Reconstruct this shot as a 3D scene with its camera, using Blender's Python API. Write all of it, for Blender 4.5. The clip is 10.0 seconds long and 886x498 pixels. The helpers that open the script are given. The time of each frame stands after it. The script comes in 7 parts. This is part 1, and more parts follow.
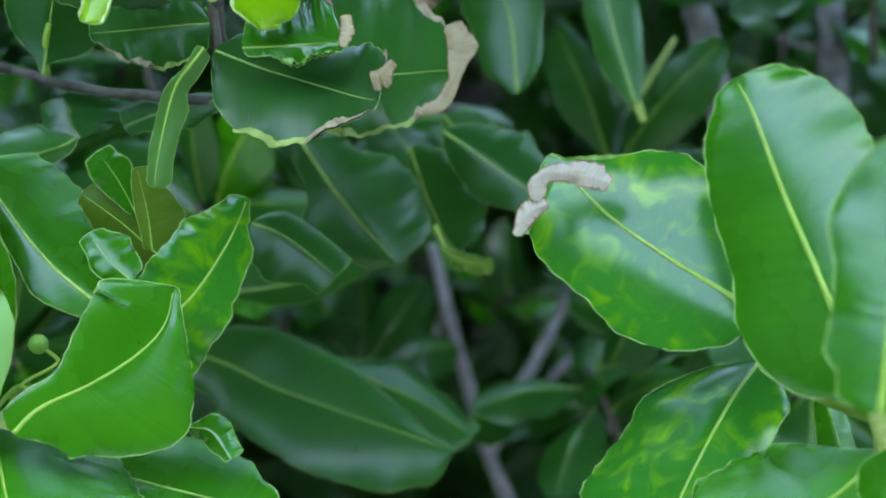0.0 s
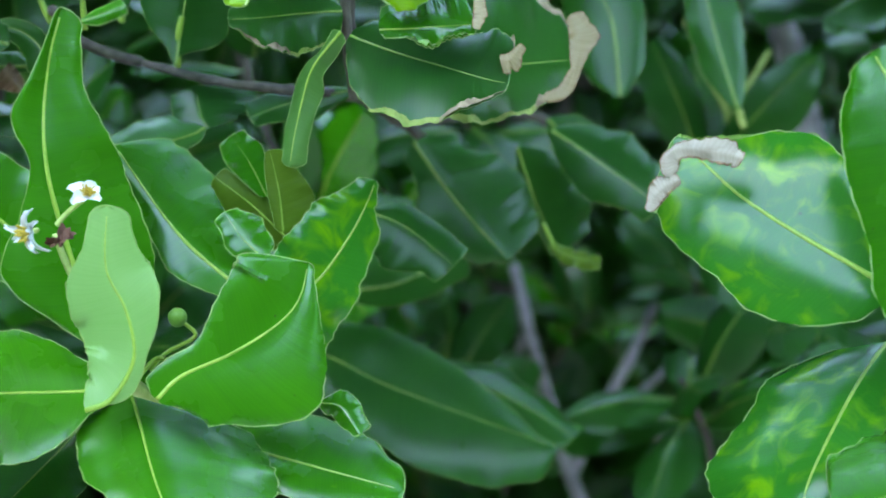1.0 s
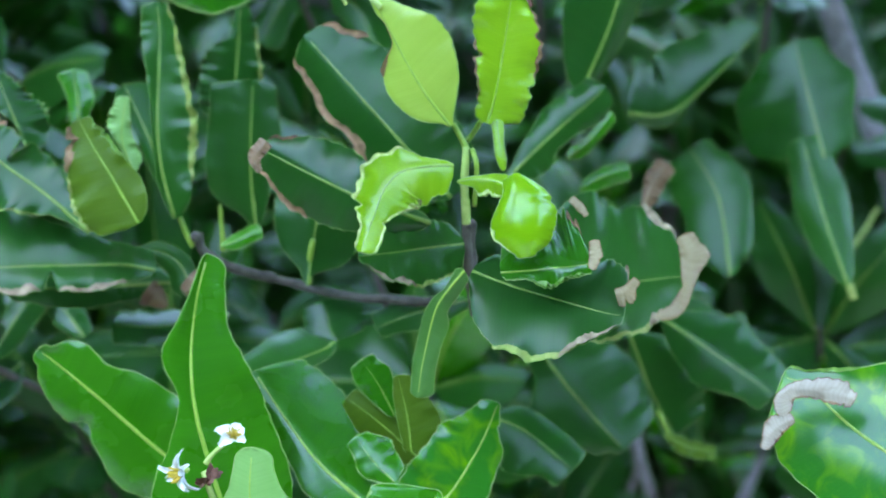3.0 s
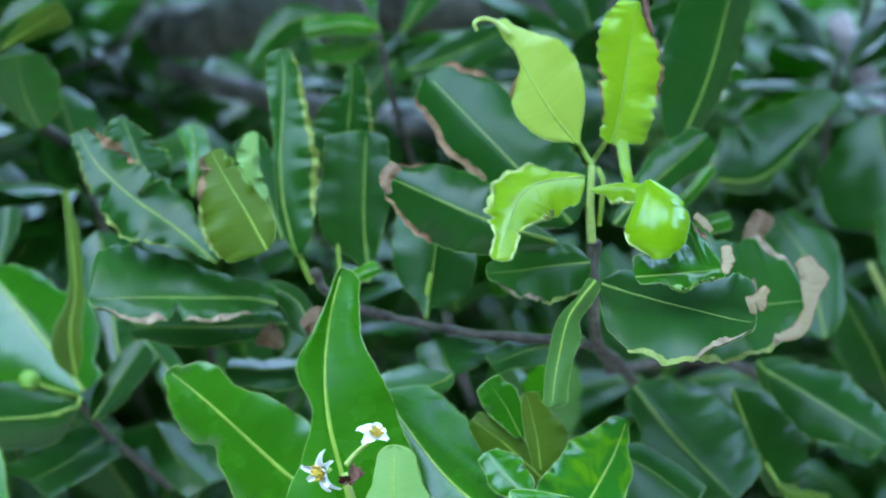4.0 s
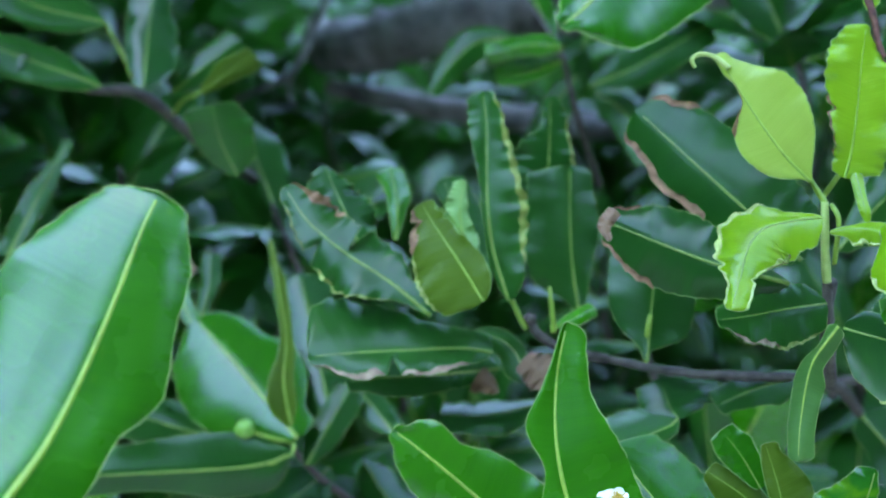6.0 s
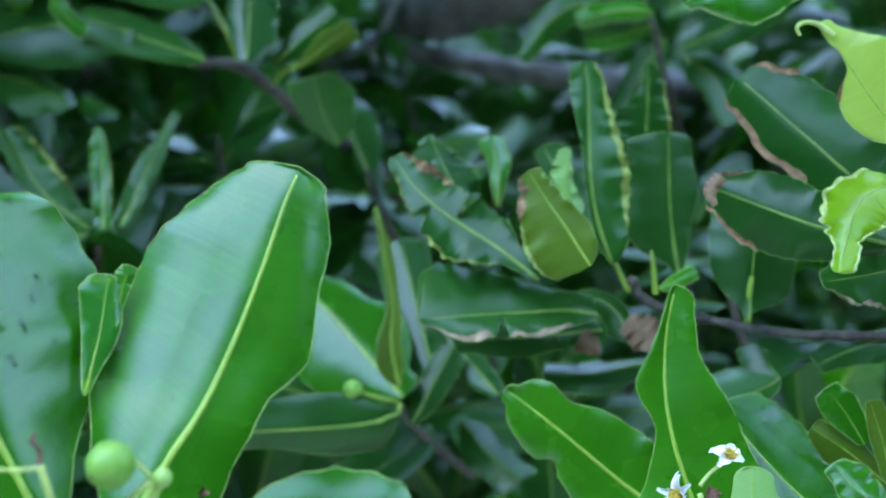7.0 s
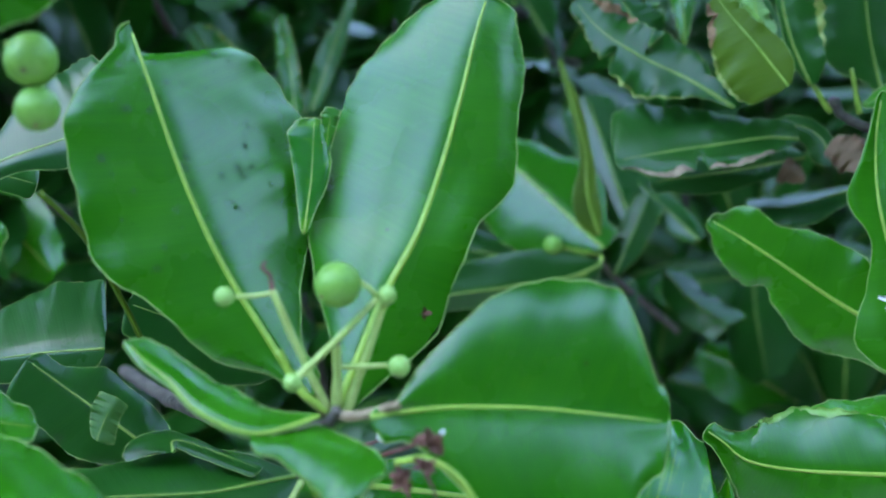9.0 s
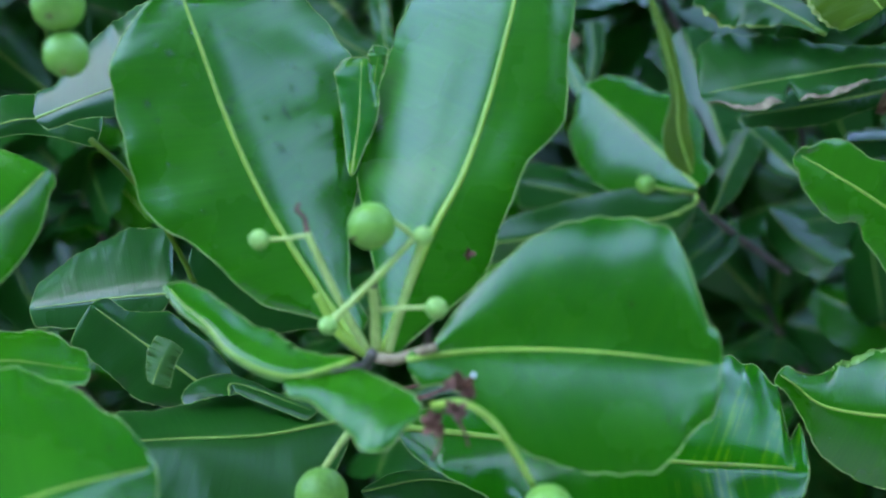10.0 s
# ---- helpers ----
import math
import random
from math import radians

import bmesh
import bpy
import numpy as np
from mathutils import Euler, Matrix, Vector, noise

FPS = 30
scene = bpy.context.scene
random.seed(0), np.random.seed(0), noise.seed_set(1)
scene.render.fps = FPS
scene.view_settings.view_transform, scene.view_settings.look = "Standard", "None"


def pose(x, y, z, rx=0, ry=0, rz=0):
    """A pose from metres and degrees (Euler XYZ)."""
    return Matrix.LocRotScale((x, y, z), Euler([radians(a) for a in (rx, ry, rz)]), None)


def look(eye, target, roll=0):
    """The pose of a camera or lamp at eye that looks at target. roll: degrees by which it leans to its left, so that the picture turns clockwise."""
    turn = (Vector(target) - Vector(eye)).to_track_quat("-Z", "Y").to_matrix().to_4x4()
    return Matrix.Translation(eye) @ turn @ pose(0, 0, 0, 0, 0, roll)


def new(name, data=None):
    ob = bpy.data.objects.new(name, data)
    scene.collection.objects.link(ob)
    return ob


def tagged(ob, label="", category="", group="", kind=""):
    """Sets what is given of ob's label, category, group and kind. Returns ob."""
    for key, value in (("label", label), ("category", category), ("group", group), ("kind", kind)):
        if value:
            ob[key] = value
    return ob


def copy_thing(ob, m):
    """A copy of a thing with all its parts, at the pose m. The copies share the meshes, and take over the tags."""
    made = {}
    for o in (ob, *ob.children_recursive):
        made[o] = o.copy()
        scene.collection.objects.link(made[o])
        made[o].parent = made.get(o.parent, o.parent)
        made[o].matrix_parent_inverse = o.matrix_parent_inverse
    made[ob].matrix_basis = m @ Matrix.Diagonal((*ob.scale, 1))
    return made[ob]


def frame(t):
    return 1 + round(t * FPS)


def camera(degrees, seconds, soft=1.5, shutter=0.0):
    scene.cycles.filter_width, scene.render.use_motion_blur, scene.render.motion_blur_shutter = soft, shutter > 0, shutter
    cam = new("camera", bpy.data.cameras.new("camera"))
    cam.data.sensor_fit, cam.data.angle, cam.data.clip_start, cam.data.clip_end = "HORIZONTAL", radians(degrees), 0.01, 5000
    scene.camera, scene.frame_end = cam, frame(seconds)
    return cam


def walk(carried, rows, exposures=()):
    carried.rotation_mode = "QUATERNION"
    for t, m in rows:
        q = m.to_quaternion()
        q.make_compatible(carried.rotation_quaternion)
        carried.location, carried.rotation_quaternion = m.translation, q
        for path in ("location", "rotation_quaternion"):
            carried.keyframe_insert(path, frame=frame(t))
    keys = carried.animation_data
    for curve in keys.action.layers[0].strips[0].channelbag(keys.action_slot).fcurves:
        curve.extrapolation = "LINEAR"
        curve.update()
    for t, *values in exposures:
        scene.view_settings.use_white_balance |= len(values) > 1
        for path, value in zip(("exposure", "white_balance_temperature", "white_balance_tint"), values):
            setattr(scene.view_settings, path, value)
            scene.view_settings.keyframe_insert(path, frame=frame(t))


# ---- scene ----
# ---- camera ----
cam = camera(40, 10.0, soft=1.9)
cam.data.dof.use_dof = True
cam.data.dof.focus_distance = 0.60
cam.data.dof.aperture_fstop = 5.8
walk(cam, [
    (0, look((0.1462, 0.0524, 1.3212), (0.2993, 1.0107, 1.0799), 2.78)),
    (0.5, look((0.1460, 0.0549, 1.3386), (0.2441, 1.0156, 1.0789), 3.27)),
    (1, look((0.1104, 0.0381, 1.2912), (0.2158, 1.0103, 1.0821), 2.55)),
    (1.5, look((0.1006, 0.0453, 1.2250), (0.1899, 1.0348, 1.1114), 0.97)),
    (2, look((0.0889, 0.0354, 1.2709), (0.1651, 1.0257, 1.1546), 2.83)),
    (2.5, look((0.1040, 0.0325, 1.3555), (0.1367, 1.0206, 1.2054), 1.36)),
    (2.7, look((0.1038, 0.0282, 1.3779), (0.1289, 1.0157, 1.2223), 0.99)),
    (3.8, look((0.0515, -0.0034, 1.3023), (0.0582, 0.9963, 1.2773), 0.28)),
    (4, look((0.0371, -0.0021, 1.2843), (0.0392, 0.9979, 1.2844), 0.36)),
    (4.5, look((0.0000, 0.0000, 1.3000), (0.0000, 1.0000, 1.3000), 0.00)),
    (5, look((0.0227, 0.0032, 1.3292), (-0.0299, 1.0017, 1.3217), -0.50)),
    (5.5, look((0.0227, 0.0116, 1.3567), (-0.0617, 1.0076, 1.3283), -1.38)),
    (6, look((-0.0041, 0.0148, 1.3248), (-0.1228, 1.0076, 1.3109), -2.46)),
    (6.2, look((-0.0109, 0.0148, 1.2961), (-0.1502, 1.0050, 1.2999), -2.28)),
    (7.3, look((-0.0297, -0.0228, 1.3387), (-0.2360, 0.9543, 1.2862), -4.41)),
    (7.5, look((-0.0014, -0.0138, 1.3130), (-0.2668, 0.9503, 1.3051), -4.60)),
    (8, look((-0.0046, -0.0034, 1.3251), (-0.3081, 0.9489, 1.2937), -7.10)),
    (8.5, look((-0.0232, -0.0259, 1.3052), (-0.3351, 0.9227, 1.2509), -7.99)),
    (9, look((-0.0395, -0.0250, 1.2951), (-0.3593, 0.9166, 1.1903), -8.89)),
    (9.5, look((-0.0113, -0.0099, 1.2720), (-0.3954, 0.9075, 1.1677), -10.42)),
    (10, look((-0.0072, 0.0005, 1.2845), (-0.4401, 0.8927, 1.1561), -10.58)),
], exposures=[(0.0, 4.05, 8100, 6), (1.5, 4.28, 8200, 3), (2.5, 4.27, 7650, 7), (4.5, 4.28, 7200, 9), (5.7, 4.14, 6800, 12), (7.3, 4.02, 7000, 10), (10.0, 3.72, 6800, 10)])

# ---- light: open shade under a bright sky, a soft high sun behind the camera ----
SUN_HEIGHT, SUN_TURN = radians(76), radians(215)
world = bpy.data.worlds.new("sky")
scene.world = world
world.use_nodes = True
wn = world.node_tree.nodes
sky = wn.new("ShaderNodeTexSky")
sky.sky_type = "NISHITA"
sky.sun_disc = False
sky.sun_elevation, sky.sun_rotation = SUN_HEIGHT, SUN_TURN
sky.air_density, sky.dust_density, sky.ozone_density = 1.3, 0.3, 4.0
world.node_tree.links.new(sky.outputs[0], wn["Background"].inputs["Color"])
wn["Background"].inputs["Strength"].default_value = 0.15
sun = new("sun", bpy.data.lights.new("sun", "SUN"))
sun.data.energy, sun.data.angle, sun.data.color = 0.06, radians(60), (1.0, 0.98, 0.94)
sun_way = Vector((math.sin(SUN_TURN) * math.cos(SUN_HEIGHT), math.cos(SUN_TURN) * math.cos(SUN_HEIGHT), math.sin(SUN_HEIGHT)))
sun.matrix_world = look(sun_way * 20, (0, 0, 0))

# ---- materials ----
MAT = {}


def node_material(name):
    m = bpy.data.materials.new(name)
    m.use_nodes = True
    return m, m.node_tree.nodes, m.node_tree.links


def ramp(nodes, stops):
    r = nodes.new("ShaderNodeValToRGB")
    e = r.color_ramp.elements
    e[0].position, e[0].color = stops[0][0], (*stops[0][1], 1)
    e[1].position, e[1].color = stops[-1][0], (*stops[-1][1], 1)
    for at, c in stops[1:-1]:
        e.new(at).color = (*c, 1)
    return r


def math_node(nodes, links, op, a, b=None):
    n = nodes.new("ShaderNodeMath")
    n.operation = op
    for k, v in ((0, a), (1, b)):
        if v is None:
            continue
        if isinstance(v, (int, float)):
            n.inputs[k].default_value = v
        else:
            links.new(v, n.inputs[k])
    return n.outputs[0]


def leaf_material(name, low, high, blotch, amount, through_colour, see=0.22, rough=0.20, rib=0.05, wax=0.45, streaked=False, coat=0.15):
    """A leaf blade: fine side veins that run out from the midrib, streaks, blotches, a waxy gloss and light that shines through."""
    m, nodes, links = node_material(name)
    p = nodes["Principled BSDF"]
    uv = nodes.new("ShaderNodeUVMap")
    sep = nodes.new("ShaderNodeSeparateXYZ")
    links.new(uv.outputs[0], sep.inputs[0])
    off = math_node(nodes, links, "ABSOLUTE", sep.outputs[1])
    along = math_node(nodes, links, "SUBTRACT", sep.outputs[0], math_node(nodes, links, "MULTIPLY", off, 0.25))
    comb = nodes.new("ShaderNodeCombineXYZ")
    links.new(math_node(nodes, links, "MULTIPLY", along, 380.0), comb.inputs[0])
    links.new(math_node(nodes, links, "MULTIPLY", sep.outputs[1], 12.0), comb.inputs[1])
    info = nodes.new("ShaderNodeObjectInfo")
    links.new(math_node(nodes, links, "MULTIPLY", info.outputs["Random"], 40.0), comb.inputs[2])
    streak = nodes.new("ShaderNodeTexNoise")
    streak.inputs["Scale"].default_value, streak.inputs["Detail"].default_value = 1.0, 3.0
    links.new(comb.outputs[0], streak.inputs["Vector"])
    vein = math_node(nodes, links, "SINE", math_node(nodes, links, "MULTIPLY", along, 2 * math.pi / 0.0016))
    coord = nodes.new("ShaderNodeTexCoord")
    broad = nodes.new("ShaderNodeTexNoise")
    broad.inputs["Scale"].default_value, broad.inputs["Detail"].default_value = 26.0, 4.0
    links.new(coord.outputs["Object"], broad.inputs["Vector"])
    patch = nodes.new("ShaderNodeTexNoise")
    patch.inputs["Scale"].default_value, patch.inputs["Detail"].default_value, patch.inputs["Distortion"].default_value = 52.0, 4.0, 1.2
    links.new(coord.outputs["Object"], patch.inputs["Vector"])
    tone = math_node(nodes, links, "ADD", math_node(nodes, links, "MULTIPLY", streak.outputs["Fac"], 0.34), math_node(nodes, links, "MULTIPLY", broad.outputs["Fac"], 0.50))
    tone = math_node(nodes, links, "ADD", tone, math_node(nodes, links, "MULTIPLY", vein, 0.035))
    tone = math_node(nodes, links, "ADD", tone, math_node(nodes, links, "MULTIPLY", info.outputs["Random"], 0.25))
    tone = math_node(nodes, links, "SUBTRACT", tone, 0.06)
    body = ramp(nodes, [(0.25, low), (0.75, high)])
    links.new(tone, body.inputs[0])
    spot = ramp(nodes, [(1 - amount, (0, 0, 0)), (min(1.0, 1.22 - amount), (1, 1, 1))])
    if streaked:
        # yellowed side veins toward the tip
        toward = nodes.new("ShaderNodeMapRange")
        toward.inputs["From Min"].default_value, toward.inputs["From Max"].default_value = 0.075, 0.125
        links.new(sep.outputs[0], toward.inputs["Value"])
        lines = math_node(nodes, links, "ADD", math_node(nodes, links, "MULTIPLY", streak.outputs["Fac"], 0.75), math_node(nodes, links, "MULTIPLY", patch.outputs["Fac"], 0.35))
        links.new(math_node(nodes, links, "MULTIPLY", lines, toward.outputs[0]), spot.inputs[0])
    else:
        links.new(patch.outputs["Fac"], spot.inputs[0])
    mix = nodes.new("ShaderNodeMixRGB")
    links.new(spot.outputs[0], mix.inputs[0])
    links.new(body.outputs[0], mix.inputs[1])
    mix.inputs[2].default_value = (*blotch, 1)
    # a few dark pinprick specks
    cells = nodes.new("ShaderNodeTexVoronoi")
    cells.inputs["Scale"].default_value = 95.0
    links.new(coord.outputs["Object"], cells.inputs["Vector"])
    few = nodes.new("ShaderNodeSeparateXYZ")
    links.new(cells.outputs["Color"], few.inputs[0])
    near = math_node(nodes, links, "LESS_THAN", cells.outputs["Distance"], math_node(nodes, links, "MULTIPLY", math_node(nodes, links, "SUBTRACT", few.outputs[0], 0.88), 0.9))
    speck = nodes.new("ShaderNodeMixRGB")
    links.new(math_node(nodes, links, "MULTIPLY", near, 0.75), speck.inputs[0])
    links.new(mix.outputs[0], speck.inputs[1])
    speck.inputs[2].default_value = (0.035, 0.030, 0.010, 1)
    links.new(speck.outputs[0], p.inputs["Base Color"])
    gloss = math_node(nodes, links, "ADD", math_node(nodes, links, "MULTIPLY", broad.outputs["Fac"], 0.22), rough - 0.11)
    links.new(gloss, p.inputs["Roughness"])
    p.inputs["IOR"].default_value = 1.0 + wax
    p.inputs["Coat Weight"].default_value, p.inputs["Coat Roughness"].default_value = coat, 0.16
    bump = nodes.new("ShaderNodeBump")
    bump.inputs["Strength"].default_value, bump.inputs["Distance"].default_value = rib, 0.0012
    height = math_node(nodes, links, "ADD", streak.outputs["Fac"], math_node(nodes, links, "MULTIPLY", vein, 0.03))
    links.new(height, bump.inputs["Height"])
    links.new(bump.outputs[0], p.inputs["Normal"])
    links.new(bump.outputs[0], p.inputs["Coat Normal"])
    glow = nodes.new("ShaderNodeBsdfTranslucent")
    glow.inputs["Color"].default_value = (*through_colour, 1)
    both = nodes.new("ShaderNodeMixShader")
    both.inputs[0].default_value = see
    links.new(p.outputs[0], both.inputs[1])
    links.new(glow.outputs[0], both.inputs[2])
    links.new(both.outputs[0], nodes["Material Output"].inputs["Surface"])
    MAT[name] = m


def grain_material(name, low, high, scale, rough, bump_by=0.4, stretch=(1, 1, 1)):
    m, nodes, links = node_material(name)
    p = nodes["Principled BSDF"]
    coord = nodes.new("ShaderNodeTexCoord")
    mapping = nodes.new("ShaderNodeMapping")
    mapping.inputs["Scale"].default_value = stretch
    links.new(coord.outputs["Object"], mapping.inputs["Vector"])
    fine = nodes.new("ShaderNodeTexNoise")
    fine.inputs["Scale"].default_value, fine.inputs["Detail"].default_value = scale, 6.0
    wide = nodes.new("ShaderNodeTexNoise")
    wide.inputs["Scale"].default_value, wide.inputs["Detail"].default_value = scale * 0.17, 3.0
    for n in (fine, wide):
        links.new(mapping.outputs[0], n.inputs["Vector"])
    both = math_node(nodes, links, "ADD", math_node(nodes, links, "MULTIPLY", fine.outputs["Fac"], 0.6), math_node(nodes, links, "MULTIPLY", wide.outputs["Fac"], 0.4))
    colour = ramp(nodes, [(0.32, low), (0.68, high)])
    links.new(both, colour.inputs[0])
    links.new(colour.outputs[0], p.inputs["Base Color"])
    p.inputs["Roughness"].default_value = rough
    bump = nodes.new("ShaderNodeBump")
    bump.inputs["Strength"].default_value, bump.inputs["Distance"].default_value = bump_by, 0.3 / scale
    links.new(both, bump.inputs["Height"])
    links.new(bump.outputs[0], p.inputs["Normal"])
    MAT[name] = m


leaf_material("fresh", (0.010, 0.112, 0.003), (0.038, 0.235, 0.005), (0.13, 0.34, 0.006), 0.30, (0.09, 0.50, 0.006), see=0.24, wax=0.52, rough=0.27, rib=0.12, coat=0.22)
leaf_material("mature", (0.009, 0.068, 0.009), (0.024, 0.130, 0.014), (0.05, 0.17, 0.010), 0.28, (0.07, 0.36, 0.03), see=0.32, wax=0.40, rough=0.32, rib=0.25)
leaf_material("waxy", (0.012, 0.072, 0.014), (0.028, 0.130, 0.022), (0.05, 0.16, 0.020), 0.26, (0.07, 0.36, 0.03), see=0.28, wax=0.47, rough=0.29, rib=0.18, coat=0.18)
leaf_material("dull", (0.040, 0.125, 0.022), (0.080, 0.205, 0.038), (0.13, 0.26, 0.05), 0.36, (0.12, 0.42, 0.05), see=0.26, wax=0.35, rough=0.40, rib=0.20, coat=0.05)
leaf_material("mottled", (0.012, 0.128, 0.012), (0.028, 0.205, 0.016), (0.15, 0.38, 0.006), 0.49, (0.08, 0.52, 0.01), see=0.26)
leaf_material("pale", (0.17, 0.37, 0.085), (0.25, 0.45, 0.13), (0.22, 0.40, 0.09), 0.25, (0.20, 0.55, 0.05), rough=0.45)
leaf_material("lime", (0.17, 0.35, 0.008), (0.30, 0.51, 0.018), (0.40, 0.54, 0.05), 0.36, (0.52, 0.80, 0.02), see=0.28, rib=0.32, rough=0.30)
leaf_material("glossy_lime", (0.17, 0.38, 0.006), (0.28, 0.52, 0.012), (0.30, 0.52, 0.03), 0.25, (0.50, 0.82, 0.02), see=0.30, rib=0.04, rough=0.22, wax=0.52)
leaf_material("pale_lime", (0.28, 0.42, 0.040), (0.42, 0.56, 0.085), (0.44, 0.54, 0.10), 0.34, (0.50, 0.72, 0.07), see=0.28, rib=0.22, rough=0.34)
leaf_material("olive", (0.052, 0.110, 0.006), (0.100, 0.185, 0.011), (0.15, 0.20, 0.020), 0.34, (0.22, 0.38, 0.02), rough=0.42, rib=0.40, wax=0.32, coat=0.0)
leaf_material("dead", (0.13, 0.072, 0.036), (0.34, 0.205, 0.110), (0.06, 0.030, 0.018), 0.38, (0.35, 0.20, 0.10), see=0.2, rough=0.7)
leaf_material("husk", (0.30, 0.235, 0.160), (0.55, 0.465, 0.355), (0.20, 0.13, 0.07), 0.44, (0.50, 0.38, 0.25), see=0.2, rough=0.7, rib=0.03)
leaf_material("tan", (0.29, 0.215, 0.108), (0.53, 0.42, 0.235), (0.15, 0.085, 0.045), 0.36, (0.45, 0.30, 0.18), see=0.2, rough=0.7, rib=0.03)
leaf_material("streaked", (0.006, 0.118, 0.002), (0.028, 0.255, 0.003), (0.20, 0.42, 0.006), 0.41, (0.08, 0.52, 0.004), see=0.26, wax=0.43, streaked=True)
grain_material("rib", (0.19, 0.35, 0.030), (0.33, 0.49, 0.065), 260.0, 0.45)
# darker copy of rib: shade on the leaves set back, put into the colour
grain_material("shaded_rib", (0.12, 0.25, 0.025), (0.23, 0.37, 0.055), 260.0, 0.5)
grain_material("bud_green", (0.20, 0.40, 0.070), (0.36, 0.55, 0.150), 520.0, 0.5, 0.25)
grain_material("edge", (0.17, 0.34, 0.05), (0.32, 0.48, 0.12), 260.0, 0.45)
grain_material("stem", (0.30, 0.43, 0.08), (0.52, 0.64, 0.20), 240.0, 0.5)
grain_material("bark", (0.030, 0.026, 0.020), (0.150, 0.130, 0.100), 160.0, 0.85, 0.9)
grain_material("limb_bark", (0.055, 0.050, 0.048), (0.40, 0.375, 0.36), 32.0, 0.9, 1.0)
grain_material("pale_bark", (0.13, 0.118, 0.115), (0.42, 0.395, 0.39), 60.0, 0.9, 1.0)
grain_material("withered", (0.12, 0.075, 0.035), (0.40, 0.31, 0.18), 190.0, 0.75, 0.8)
grain_material("scorch", (0.095, 0.048, 0.020), (0.38, 0.225, 0.105), 200.0, 0.8, 0.8)
grain_material("dry", (0.065, 0.026, 0.016), (0.25, 0.105, 0.065), 300.0, 0.8, 0.8)
grain_material("fruit", (0.115, 0.290, 0.030), (0.195, 0.400, 0.058), 520.0, 0.48, 0.25)
grain_material("petal", (0.72, 0.75, 0.72), (0.84, 0.84, 0.80), 200.0, 0.5)
grain_material("stamen", (0.50, 0.34, 0.03), (0.70, 0.52, 0.07), 300.0, 0.6)
grain_material("chewed", (0.30, 0.42, 0.06), (0.66, 0.74, 0.30), 330.0, 0.6, 0.7)
grain_material("yellowed", (0.12, 0.20, 0.020), (0.29, 0.35, 0.075), 170.0, 0.6, 0.6)
grain_material("rim", (0.10, 0.26, 0.02), (0.24, 0.42, 0.09), 160.0, 0.4, 0.5)
# made pale so that the ground throws fill light up under the leaves
grain_material("soil", (0.36, 0.32, 0.26), (0.62, 0.57, 0.48), 9.0, 0.95, 1.0)


# ---- builders ----
def mesh_object(name, verts, faces, material, parent=None, label="", uvs=None, smooth=True):
    """One mesh under a thing or part; verts are in world places."""
    top = parent
    while top is not None and top.parent is not None:
        top = top.parent
    o = Vector(top.location) if top is not None else Vector((0, 0, 0))
    me = bpy.data.meshes.new(name)
    me.from_pydata([tuple(Vector(v) - o) for v in verts], [], faces)
    if uvs is not None:
        layer = me.uv_layers.new(name="UVMap")
        flat = np.array([uvs[l.vertex_index] for l in me.loops], dtype=np.float32).ravel()
        layer.data.foreach_set("uv", flat)
    me.materials.append(MAT[material])
    if smooth:
        me.polygons.foreach_set("use_smooth", [True] * len(me.polygons))
    me.update()
    ob = new(name, me)
    if parent is not None:
        ob.parent = parent
    return tagged(ob, label) if label else ob


def glide(points, n):
    """n places along a smooth line through the points."""
    P = [Vector(p) for p in points]
    if len(P) == 2:
        P = [P[0], (P[0] + P[1]) / 2, P[1]]
    Q = [2 * P[0] - P[1], *P, 2 * P[-1] - P[-2]]
    made = []
    for k in range(n):
        s = k * (len(P) - 1) / (n - 1)
        i = min(int(s), len(P) - 2)
        f = s - i
        a, b, c, d = Q[i:i + 4]
        made.append(0.5 * (2 * b + (c - a) * f + (2 * a - 5 * b + 4 * c - d) * f * f + (3 * b - a - 3 * c + d) * f ** 3))
    return made


def tube_mesh(line, radii, sides=8, flat=None, squash=1.0, knots=0.0):
    """Verts and faces of a closed tube along a line."""
    verts, faces, n = [], [], len(line)
    up = flat or Vector((0.3, -1, 0.2))
    for k in range(n):
        t = (line[min(k + 1, n - 1)] - line[max(k - 1, 0)]).normalized()
        a = t.cross(up)
        a = a.normalized() if a.length > 1e-6 else Vector((1, 0, 0))
        b = a.cross(t).normalized()
        for s in range(sides):
            ang = 2 * math.pi * s / sides
            r = radii[k] * (1 + knots * noise.noise(line[k] * 90 + Vector((s * 1.7, 0, 0))))
            verts.append(line[k] + a * (math.cos(ang) * r) + b * (math.sin(ang) * r * squash))
    for k in range(n - 1):
        for s in range(sides):
            faces.append((k * sides + s, k * sides + (s + 1) % sides, (k + 1) * sides + (s + 1) % sides, (k + 1) * sides + s))
    faces.append(tuple(range(sides - 1, -1, -1)))
    faces.append(tuple((n - 1) * sides + s for s in range(sides)))
    return verts, faces


def tube(parent, name, points, r0, r1, material, label="", knots=0.20, n=None):
    n = n or 6 * len(points)
    line = glide(points, n)
    radii = [r0 + (r1 - r0) * k / (n - 1) for k in range(n)]
    v, f = tube_mesh(line, radii, 8, knots=knots)
    return mesh_object(name, v, f, material, parent, label)


STATIONS = (0.0, 0.05, 0.15, 0.27, 0.40, 0.53, 0.66, 0.77, 0.87, 0.95)


